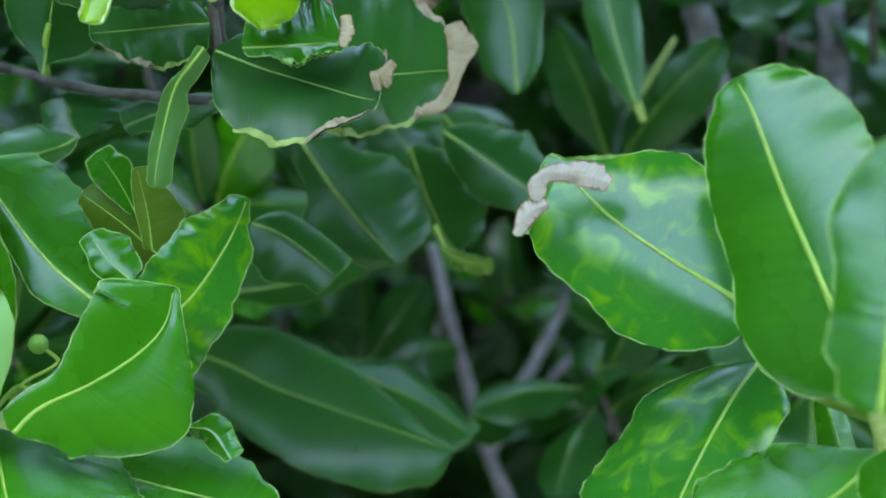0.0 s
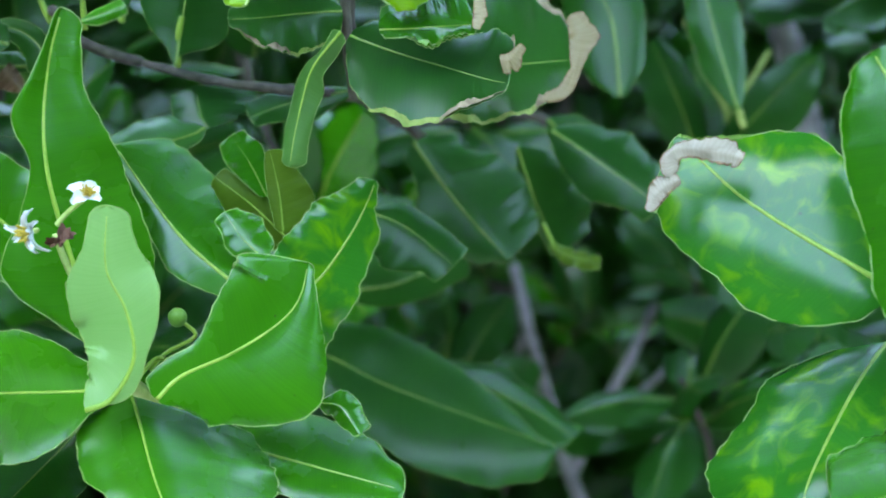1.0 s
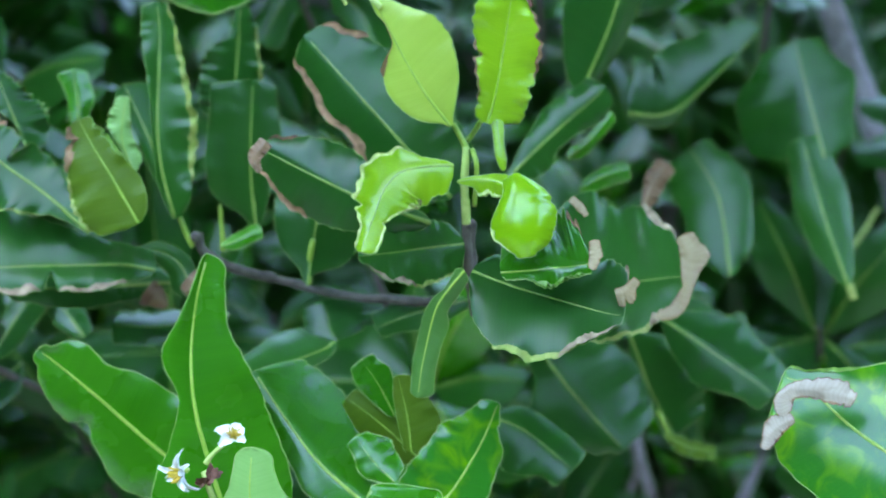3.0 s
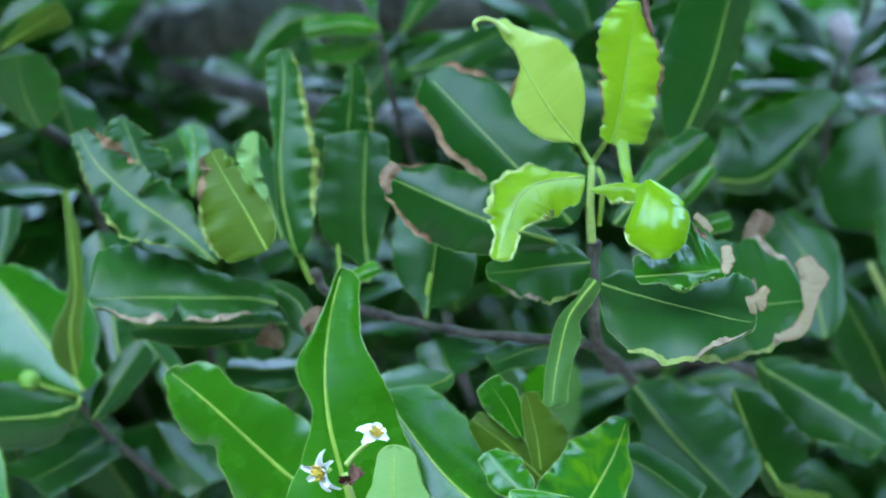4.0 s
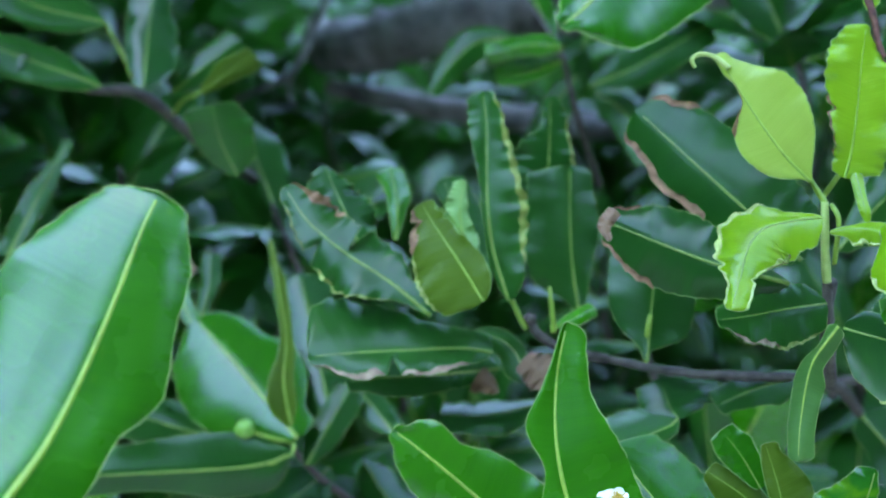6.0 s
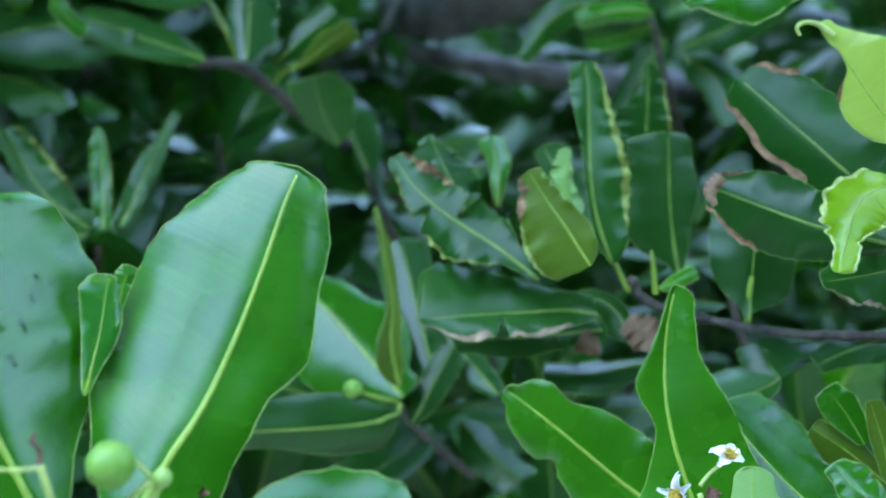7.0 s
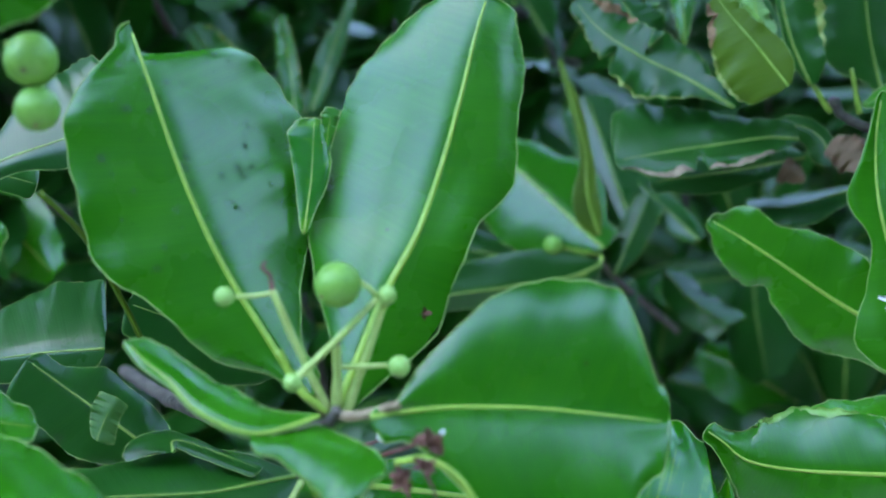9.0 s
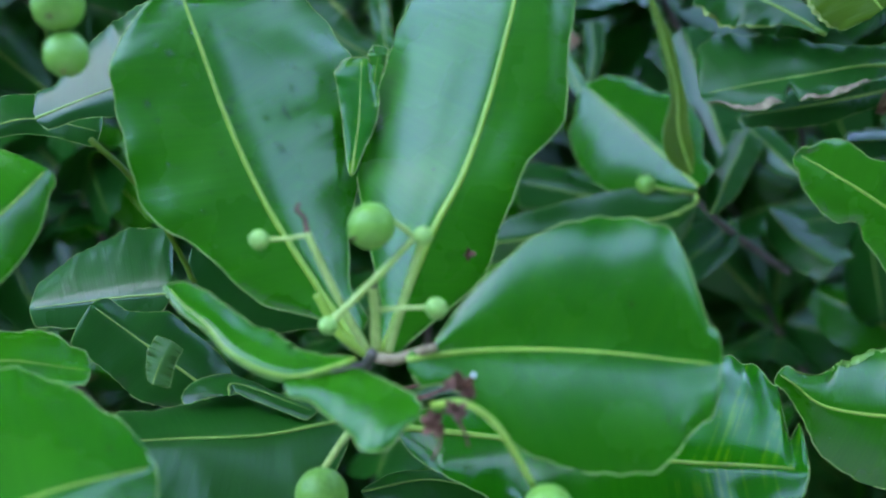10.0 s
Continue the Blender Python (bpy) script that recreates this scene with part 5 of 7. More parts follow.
leaf(fruiting_shoot, "fresh", ((-0.2589, 0.4752, 1.2823), (-0.2558, 0.4804, 1.2988), (-0.2537, 0.4835, 1.3078)), (0.4866, -0.8553, 0.1779),
     (0.0010, 0.0014, 0.0020, 0.0025, 0.0031, 0.0039, 0.0044, 0.0036, 0.0030),
     (0.0012, 0.0016, 0.0022, 0.0028, 0.0034, 0.0037, 0.0038, 0.0038, 0.0038), seed=88, wave=1.2, fold=0)
leaf(fruiting_shoot, "fresh", ((-0.3235, 0.2470, 1.1751), (-0.3089, 0.2860, 1.1784), (-0.2890, 0.3236, 1.1745)), (0.7302, -0.3235, 0.6018),
     (0.0188, 0.0281, 0.0392, 0.0513, 0.0588, 0.0609, 0.0544, 0.0437, 0.0277),
     (0.0050, 0.0082, 0.0120, 0.0147, 0.0164, 0.0176, 0.0154, 0.0134, 0.0121), seed=89, wave=0.15)
leaf(fruiting_shoot, "mature", ((-0.2899, 0.4571, 1.1472), (-0.3203, 0.4257, 1.1515), (-0.3699, 0.3870, 1.1646)), (0.4996, -0.3760, 0.7804),
     (0.0107, 0.0197, 0.0274, 0.0324, 0.0355, 0.0321, 0.0292, 0.0285, 0.0285),
     (0.0122, 0.0239, 0.0302, 0.0360, 0.0359, 0.0355, 0.0290, 0.0236, 0.0236), seed=90, wave=0.3)
leaf(fruiting_shoot, "streaked", ((-0.2745, 0.4690, 1.1390), (-0.2245, 0.4787, 1.1280), (-0.1576, 0.4890, 1.1112), (-0.1012, 0.5020, 1.1001)), (0.2811, -0.5464, 0.7889),
     (0.0129, 0.0225, 0.0349, 0.0565, 0.0746, 0.0836, 0.0913, 0.0843, 0.0584),
     (0.0099, 0.0192, 0.0247, 0.0297, 0.0304, 0.0271, 0.0243, 0.0193, 0.0153), seed=91, wave=0.5, cuts=[('l', 0.965, 0.5, 0.02)])
leaf(fruiting_shoot, "fresh", ((-0.0322, 0.5557, 1.1001), (-0.0534, 0.5524, 1.1032), (-0.0774, 0.5488, 1.1073), (-0.0991, 0.5463, 1.1139), (-0.1100, 0.5468, 1.1241), (-0.1171, 0.5471, 1.1302)), (0.1857, -0.9496, 0.2527),
     (0.0268, 0.0292, 0.0329, 0.0316, 0.0245, 0.0091, 0.0061, 0.0048, 0.0048),
     (0.0274, 0.0274, 0.0291, 0.0290, 0.0226, 0.0186, 0.0078, 0.0054, 0.0054), seed=92, wave=0.5, fold=-10, burn=[('r', 0.15, 0.9, 0.1, 'rim')])
leaf(fruiting_shoot, "fresh", ((-0.3728, 0.3223, 1.2556), (-0.3660, 0.3564, 1.2681), (-0.3625, 0.3835, 1.2818)), (0.8435, -0.3251, 0.4275),
     (0.0102, 0.0144, 0.0194, 0.0248, 0.0303, 0.0298, 0.0259, 0.0224, 0.0195),
     (0.0110, 0.0199, 0.0197, 0.0181, 0.0160, 0.0135, 0.0103, 0.0073, 0.0064), seed=93, wave=0.2)
leaf(fruiting_shoot, "fresh", ((-0.3994, 0.3367, 1.2143), (-0.3828, 0.3609, 1.2085), (-0.3620, 0.3814, 1.1974)), (0.6387, -0.2613, 0.7237),
     (0.0076, 0.0130, 0.0195, 0.0233, 0.0261, 0.0283, 0.0246, 0.0193, 0.0178),
     (0.0044, 0.0084, 0.0104, 0.0114, 0.0125, 0.0123, 0.0103, 0.0085, 0.0070), seed=94)
leaf(fruiting_shoot, "mature", ((-0.3503, 0.4540, 1.1575), (-0.3743, 0.4466, 1.1833), (-0.4049, 0.4370, 1.2158)), (0.6296, -0.6704, 0.3926),
     (0.0049, 0.0090, 0.0136, 0.0182, 0.0218, 0.0206, 0.0196, 0.0193, 0.0193),
     (0.0076, 0.0143, 0.0176, 0.0184, 0.0194, 0.0207, 0.0142, 0.0084, 0.0084), seed=95, wave=0.4)
leaf(fruiting_shoot, "fresh", ((-0.3063, 0.3101, 1.3613), (-0.2938, 0.3397, 1.3822), (-0.2785, 0.3747, 1.4057)), (0.8000, -0.5333, 0.2748),
     (0.0074, 0.0111, 0.0155, 0.0203, 0.0205, 0.0180, 0.0163, 0.0152, 0.0149),
     (0.0181, 0.0202, 0.0230, 0.0232, 0.0217, 0.0182, 0.0152, 0.0097, 0.0097), seed=96, wave=0.2)
leaf(fruiting_shoot, "waxy", ((-0.4046, 0.4288, 1.3050), (-0.3849, 0.4420, 1.3097), (-0.3651, 0.4555, 1.3145), (-0.3462, 0.4695, 1.3210)), (0.4023, -0.7697, 0.4956),
     (0.0144, 0.0144, 0.0220, 0.0287, 0.0340, 0.0372, 0.0394, 0.0414, 0.0398),
     (0.0076, 0.0076, 0.0084, 0.0112, 0.0137, 0.0135, 0.0120, 0.0096, 0.0096), seed=97, wave=0.2, fold=0)
leaf(fruiting_shoot, "mature", ((-0.4480, 0.4360, 1.3057), (-0.4323, 0.4575, 1.3065), (-0.4097, 0.4758, 1.2941)), (0.6936, -0.5230, 0.4954),
     (0.0069, 0.0117, 0.0175, 0.0186, 0.0189, 0.0169, 0.0152, 0.0147, 0.0147),
     (0.0028, 0.0055, 0.0059, 0.0065, 0.0070, 0.0075, 0.0075, 0.0075, 0.0075), seed=98)
leaf(fruiting_shoot, "mature", ((-0.2976, 0.4669, 1.1093), (-0.2715, 0.4855, 1.1070), (-0.2317, 0.4949, 1.0939)), (0.3690, -0.4100, 0.8341),
     (0.0037, 0.0065, 0.0090, 0.0091, 0.0091, 0.0085, 0.0080, 0.0077, 0.0077),
     (0.0046, 0.0089, 0.0113, 0.0131, 0.0148, 0.0160, 0.0160, 0.0160, 0.0160), seed=99)
leaf(fruiting_shoot, "mature", ((-0.3347, 0.4331, 1.1686), (-0.3358, 0.4423, 1.1711), (-0.3005, 0.4474, 1.1541)), (0.4483, -0.1870, 0.8741),
     (0.0086, 0.0151, 0.0204, 0.0161, 0.0118, 0.0075, 0.0054, 0.0054, 0.0054),
     (0.0012, 0.0019, 0.0028, 0.0036, 0.0043, 0.0049, 0.0052, 0.0052, 0.0052), seed=100)
leaf(fruiting_shoot, "dull", ((-0.3554, 0.4094, 1.1824), (-0.3532, 0.4154, 1.1907), (-0.3499, 0.4217, 1.1977)), (0.6363, -0.6973, 0.3300),
     (0.0021, 0.0036, 0.0046, 0.0056, 0.0067, 0.0075, 0.0075, 0.0075, 0.0075),
     (0.0074, 0.0072, 0.0068, 0.0065, 0.0061, 0.0058, 0.0057, 0.0057, 0.0057), seed=101, wave=1.0)
leaf(fruiting_shoot, "waxy", ((-0.3900, 0.4766, 1.2106), (-0.4202, 0.4624, 1.2139), (-0.4515, 0.4463, 1.2156)), (0.4017, -0.7246, 0.5600),
     (0.0073, 0.0106, 0.0113, 0.0120, 0.0122, 0.0118, 0.0112, 0.0093, 0.0093),
     (0.0466, 0.0466, 0.0466, 0.0466, 0.0430, 0.0367, 0.0311, 0.0248, 0.0188), seed=102, wave=0.2)
leaf(fruiting_shoot, "mature", ((-0.3193, 0.5132, 1.1836), (-0.3487, 0.5053, 1.2086), (-0.3822, 0.4915, 1.2296)), (0.5640, -0.6965, 0.4437),
     (0.0086, 0.0141, 0.0208, 0.0243, 0.0259, 0.0269, 0.0216, 0.0167, 0.0142),
     (0.0074, 0.0147, 0.0153, 0.0155, 0.0157, 0.0158, 0.0158, 0.0158, 0.0158), seed=103)
tube(fruiting_shoot, "stem", ((-0.2304, 0.3857, 1.1936), (-0.2398, 0.3914, 1.1867), (-0.2708, 0.4176, 1.1773), (-0.3237, 0.4694, 1.1709), (-0.4047, 0.5525, 1.1643), (-0.5230, 0.6848, 1.1586)), 0.0020, 0.0046, "bark", knots=0.4)
tube(fruiting_shoot, "fruit_stalk", ((-0.2407, 0.3994, 1.1912), (-0.2456, 0.3946, 1.2134), (-0.2488, 0.3902, 1.2324), (-0.2510, 0.3904, 1.2409)), 0.0018, 0.0014, "stem")
tube(fruiting_shoot, "fruit_stalk", ((-0.2509, 0.3903, 1.2400), (-0.2577, 0.3870, 1.2401), (-0.2642, 0.3840, 1.2410)), 0.0009, 0.0009, "stem")
tube(fruiting_shoot, "fruit_stalk", ((-0.2376, 0.4009, 1.1914), (-0.2340, 0.3990, 1.2046), (-0.2312, 0.3965, 1.2171)), 0.0022, 0.0018, "stem")
tube(fruiting_shoot, "fruit_stalk", ((-0.2322, 0.4002, 1.2068), (-0.2225, 0.3993, 1.2066), (-0.2140, 0.4021, 1.2056)), 0.0011, 0.0010, "stem")
tube(fruiting_shoot, "fruit_stalk", ((-0.2339, 0.4024, 1.1891), (-0.2235, 0.4047, 1.2089), (-0.2131, 0.4071, 1.2294), (-0.2122, 0.4078, 1.2317)), 0.0018, 0.0014, "stem")
tube(fruiting_shoot, "fruit_stalk", ((-0.2453, 0.3848, 1.2066), (-0.2295, 0.3931, 1.2188), (-0.2149, 0.4043, 1.2314)), 0.0015, 0.0013, "stem")
tube(fruiting_shoot, "fruit_stalk", ((-0.2157, 0.4062, 1.2320), (-0.2173, 0.4037, 1.2359), (-0.2198, 0.4008, 1.2396)), 0.0010, 0.0010, "stem")
tube(fruiting_shoot, "dry_style", ((-0.2510, 0.3904, 1.2409), (-0.2515, 0.3910, 1.2467), (-0.2531, 0.3895, 1.2500), (-0.2519, 0.3904, 1.2523)), 0.0010, 0.0007, "dry")
tube(fruiting_shoot, "petiole", ((-0.2408, 0.3992, 1.1899), (-0.2496, 0.3963, 1.1999), (-0.2557, 0.3957, 1.2164)), 0.0020, 0.0016, "rib")
tube(fruiting_shoot, "petiole", ((-0.2386, 0.4001, 1.1886), (-0.2265, 0.3947, 1.1885), (-0.2086, 0.3938, 1.1920)), 0.0022, 0.0017, "withered", "brownish leaf stalk")
fruit(fruiting_shoot, "bud", (-0.2307, 0.3957, 1.2177), 0.0019, (0.0000, 0.0000, 1.0000))
tube(fruiting_shoot, "fruit_stalk", ((-0.2781, 0.4391, 1.1493), (-0.2745, 0.4193, 1.1472), (-0.2760, 0.4065, 1.1416)), 0.0018, 0.0014, "stem")
tube(fruiting_shoot, "fruit_stalk", ((-0.2110, 0.3874, 1.1715), (-0.1964, 0.3835, 1.1728), (-0.1847, 0.3834, 1.1636), (-0.1754, 0.3845, 1.1402)), 0.0014, 0.0012, "rib")
tube(fruiting_shoot, "fruit_stalk", ((-0.3132, 0.3438, 1.3455), (-0.3132, 0.3481, 1.3364), (-0.3120, 0.3499, 1.3290)), 0.0014, 0.0012, "rib")
tube(fruiting_shoot, "withered_stalk", ((-0.3627, 0.4127, 1.2911), (-0.3528, 0.4242, 1.2688), (-0.3460, 0.4328, 1.2390), (-0.3398, 0.4328, 1.2206)), 0.0014, 0.0012, "olive")
fruit(fruiting_shoot, "fruit", (-0.2262, 0.3954, 1.2396), 0.0088, (-0.4240, -0.8480, -0.3180))
fruit(fruiting_shoot, "flower_bud", (-0.2261, 0.4142, 1.1744), 0.0024, (0.0000, 0.0000, 1.0000))
fruit(fruiting_shoot, "flower_bud", (-0.1861, 0.3746, 1.1853), 0.0009, (0.0000, 0.0000, 1.0000))
tube(fruiting_shoot, "flower_stalk", ((-0.2423, 0.4137, 1.1714), (-0.2317, 0.4133, 1.1720), (-0.2262, 0.4140, 1.1736)), 0.0007, 0.0005, "dry")
tube(fruiting_shoot, "flower_stalk", ((-0.2420, 0.4129, 1.1646), (-0.2124, 0.3895, 1.1749), (-0.1869, 0.3752, 1.1844)), 0.0010, 0.0006, "dry")
tube(fruiting_shoot, "dry_style", ((-0.2007, 0.3678, 1.1717), (-0.2006, 0.3690, 1.1640), (-0.2051, 0.3681, 1.1572)), 0.0006, 0.0004, "dry")
tube(fruiting_shoot, "dry_style", ((-0.1933, 0.3692, 1.1719), (-0.1911, 0.3695, 1.1665), (-0.1902, 0.3691, 1.1610)), 0.0006, 0.0004, "dry")
fruit(fruiting_shoot, "fruit_bud", (-0.2665, 0.3807, 1.2419), 0.0038, (-1.0000, 0.0000, 0.0000))
fruit(fruiting_shoot, "fruit_bud", (-0.2113, 0.4061, 1.2320), 0.0038, (0.5976, -0.3586, 0.7171))
fruit(fruiting_shoot, "fruit_bud", (-0.2093, 0.4020, 1.2047), 0.0042, (0.9407, -0.2822, 0.1881))
fruit(fruiting_shoot, "fruit_bud", (-0.2462, 0.3843, 1.2059), 0.0036, (-0.9806, 0.0000, -0.1961))
fruit(fruiting_shoot, "fruit", (-0.3088, 0.3492, 1.3387), 0.0095, (0.2182, -0.8729, -0.4364))
fruit(fruiting_shoot, "fruit", (-0.3097, 0.3487, 1.3211), 0.0081, (0.2120, -0.6360, -0.7420))
fruit(fruiting_shoot, "fruit", (-0.2767, 0.4026, 1.1325), 0.0108, (0.0000, -0.4061, -0.9138))
fruit(fruiting_shoot, "fruit", (-0.1711, 0.3831, 1.1315), 0.0094, (0.0000, -0.4061, -0.9138))

fruit_twig = tagged(new("fruit_twig"), "bluish-green leaves on a low twig with one small green fruit", "shoot")
fruit_twig.location = (-0.2058, 1.0991, 1.0673)
leaf(fruit_twig, "fresh", ((-0.2181, 0.8716, 1.1810), (-0.2439, 0.8843, 1.2068), (-0.2780, 0.9017, 1.2418), (-0.3037, 0.9138, 1.2665)), (0.0999, -0.8488, 0.5192),
     (0.0087, 0.0207, 0.0328, 0.0429, 0.0479, 0.0464, 0.0409, 0.0352, 0.0192),
     (0.0190, 0.0190, 0.0305, 0.0416, 0.0447, 0.0329, 0.0319, 0.0274, 0.0206), seed=104, wave=0.2, fold=-12)
leaf(fruit_twig, "olive", ((-0.2121, 0.8322, 1.1961), (-0.2178, 0.8358, 1.2251), (-0.2167, 0.8444, 1.2558), (-0.2219, 0.8499, 1.2915), (-0.2268, 0.8553, 1.3256)), (0.5528, -0.8074, 0.2061),
     (0.0094, 0.0148, 0.0118, 0.0058, 0.0044, 0.0031, 0.0026, 0.0026, 0.0026),
     (0.0039, 0.0070, 0.0074, 0.0068, 0.0044, 0.0053, 0.0053, 0.0022, 0.0014), seed=105, fold=20)
leaf(fruit_twig, "mature", ((-0.2202, 0.8667, 1.1704), (-0.2502, 0.8566, 1.1636), (-0.3250, 0.8324, 1.1649), (-0.3867, 0.8125, 1.1673)), (0.3082, -0.9501, 0.0472),
     (0.0061, 0.0143, 0.0216, 0.0226, 0.0166, 0.0126, 0.0139, 0.0151, 0.0161),
     (0.0063, 0.0134, 0.0213, 0.0255, 0.0242, 0.0210, 0.0174, 0.0118, 0.0073), seed=106, wave=0.5, fold=-10)
leaf(fruit_twig, "waxy", ((-0.1946, 0.8988, 1.1767), (-0.2114, 0.9260, 1.2251), (-0.2336, 0.9669, 1.2969)), (0.1813, -0.8292, 0.5288),
     (0.0065, 0.0112, 0.0160, 0.0179, 0.0196, 0.0216, 0.0224, 0.0231, 0.0236),
     (0.0079, 0.0142, 0.0180, 0.0194, 0.0206, 0.0215, 0.0215, 0.0215, 0.0216), seed=107)
leaf(fruit_twig, "waxy", ((-0.1523, 0.9119, 1.1741), (-0.1703, 0.9218, 1.1944), (-0.2075, 0.9399, 1.2326)), (0.1567, -0.8250, 0.5429),
     (0.0043, 0.0066, 0.0096, 0.0113, 0.0110, 0.0107, 0.0105, 0.0106, 0.0106),
     (0.0096, 0.0096, 0.0118, 0.0121, 0.0122, 0.0124, 0.0124, 0.0124, 0.0124), seed=108)
leaf(fruit_twig, "mature", ((-0.2152, 0.9593, 1.1419), (-0.2346, 0.9231, 1.1267), (-0.2607, 0.8871, 1.1130)), (0.1941, -0.4673, 0.8626),
     (0.0065, 0.0115, 0.0162, 0.0166, 0.0170, 0.0174, 0.0175, 0.0175, 0.0175),
     (0.0297, 0.0385, 0.0382, 0.0378, 0.0374, 0.0374, 0.0374, 0.0374, 0.0374), seed=109)
leaf(fruit_twig, "mature", ((-0.2147, 0.8803, 1.1592), (-0.2004, 0.8974, 1.1854), (-0.1857, 0.9151, 1.2125)), (0.2072, -0.8673, 0.4526),
     (0.0048, 0.0078, 0.0113, 0.0132, 0.0126, 0.0120, 0.0115, 0.0114, 0.0114),
     (0.0042, 0.0068, 0.0100, 0.0117, 0.0124, 0.0130, 0.0135, 0.0135, 0.0135), seed=110)
leaf(fruit_twig, "mature", ((-0.1917, 0.9805, 1.1425), (-0.1696, 0.9525, 1.1202), (-0.1409, 0.9324, 1.1021)), (0.1312, -0.5529, 0.8229),
     (0.0145, 0.0184, 0.0197, 0.0212, 0.0226, 0.0234, 0.0234, 0.0234, 0.0234),
     (0.0056, 0.0094, 0.0140, 0.0149, 0.0152, 0.0154, 0.0156, 0.0156, 0.0156), seed=111)
leaf(fruit_twig, "mature", ((-0.2649, 0.9423, 1.1633), (-0.3073, 0.9329, 1.1743), (-0.3757, 0.9217, 1.1993)), (0.3031, -0.8393, 0.4513),
     (0.0042, 0.0067, 0.0097, 0.0125, 0.0145, 0.0164, 0.0181, 0.0184, 0.0184),
     (0.0070, 0.0106, 0.0149, 0.0196, 0.0210, 0.0214, 0.0217, 0.0220, 0.0222), seed=112)
tube(fruit_twig, "stem", ((-0.2231, 0.8741, 1.1746), (-0.2204, 0.9048, 1.1553), (-0.2150, 0.9562, 1.1290), (-0.2058, 1.0991, 1.0673)), 0.0020, 0.0034, "bark")
tube(fruit_twig, "fruit_stalk", ((-0.2218, 0.8743, 1.1766), (-0.2357, 0.8672, 1.1820), (-0.2484, 0.8654, 1.1865)), 0.0012, 0.0010, "rib")
tube(fruit_twig, "petiole", ((-0.2210, 0.8744, 1.1758), (-0.2242, 0.8689, 1.1673), (-0.2371, 0.8620, 1.1645)), 0.0018, 0.0014, "rib")
fruit(fruit_twig, "fruit", (-0.2547, 0.8645, 1.1892), 0.0073, (0.0000, 0.0000, 1.0000))

overhanging_leaf_shoot = tagged(new("overhanging_leaf_shoot"), "drooping glossy leaf on an overhanging green twig", "shoot")
overhanging_leaf_shoot.location = (0.1690, 0.7340, 1.6116)
leaf(overhanging_leaf_shoot, "fresh", ((0.0966, 0.5455, 1.4798), (0.0567, 0.5286, 1.4588), (0.0280, 0.5165, 1.4437), (0.0026, 0.4984, 1.4147), (-0.0118, 0.4905, 1.4032)), (0.1568, -0.8939, 0.4200),
     (0.0156, 0.0261, 0.0314, 0.0345, 0.0342, 0.0297, 0.0243, 0.0114, 0.0045),
     (0.0151, 0.0219, 0.0246, 0.0214, 0.0176, 0.0117, 0.0101, 0.0091, 0.0043), seed=113, wave=0.15)
leaf(overhanging_leaf_shoot, "fresh", ((0.0953, 0.5281, 1.4769), (0.1261, 0.5261, 1.4878), (0.1607, 0.5272, 1.5094)), (-0.1795, -0.9242, 0.3370),
     (0.0068, 0.0097, 0.0132, 0.0169, 0.0206, 0.0210, 0.0203, 0.0198, 0.0193),
     (0.0034, 0.0053, 0.0076, 0.0099, 0.0106, 0.0114, 0.0121, 0.0122, 0.0122), seed=114)
tube(overhanging_leaf_shoot, "stem", ((0.0934, 0.5229, 1.4746), (0.1112, 0.5757, 1.5117), (0.1690, 0.7340, 1.6116)), 0.0030, 0.0050, "stem")

sunlit_twig = tagged(new("sunlit_twig"), "lighter green leafy twig in front of the grey limb", "shoot")
sunlit_twig.location = (0.0097, 1.3000, 1.3670)
leaf(sunlit_twig, "mature", ((-0.0606, 1.1260, 1.4981), (-0.0938, 1.1227, 1.4975), (-0.1213, 1.1170, 1.4768), (-0.1403, 1.1112, 1.4501)), (0.0951, -0.9847, 0.1460),
     (0.0092, 0.0166, 0.0163, 0.0160, 0.0154, 0.0131, 0.0110, 0.0090, 0.0076),
     (0.0049, 0.0097, 0.0139, 0.0170, 0.0178, 0.0130, 0.0089, 0.0065, 0.0059), seed=115, wave=0.4)
leaf(sunlit_twig, "fresh", ((-0.0184, 1.1010, 1.4835), (-0.0480, 1.1000, 1.4874), (-0.0877, 1.0978, 1.4804)), (0.0430, -0.9962, 0.0754),
     (0.0038, 0.0064, 0.0094, 0.0097, 0.0090, 0.0083, 0.0079, 0.0079, 0.0079),
     (0.0043, 0.0074, 0.0111, 0.0110, 0.0110, 0.0110, 0.0110, 0.0110, 0.0110), seed=116, wave=0.3)
leaf(sunlit_twig, "fresh", ((-0.0209, 1.1230, 1.4747), (-0.0489, 1.1200, 1.4659), (-0.0810, 1.1181, 1.4635)), (0.0431, -0.9787, 0.2005),
     (0.0031, 0.0045, 0.0062, 0.0081, 0.0094, 0.0091, 0.0087, 0.0084, 0.0083),
     (0.0026, 0.0041, 0.0060, 0.0076, 0.0085, 0.0094, 0.0102, 0.0105, 0.0105), seed=117, wave=0.4)
leaf(sunlit_twig, "fresh", ((-0.0275, 1.1471, 1.4963), (-0.0435, 1.1528, 1.5347), (-0.0596, 1.1586, 1.5736)), (0.0596, -0.9834, 0.1716),
     (0.0014, 0.0023, 0.0033, 0.0041, 0.0047, 0.0053, 0.0058, 0.0061, 0.0061),
     (0.0051, 0.0085, 0.0125, 0.0148, 0.0162, 0.0177, 0.0189, 0.0192, 0.0192), seed=118)
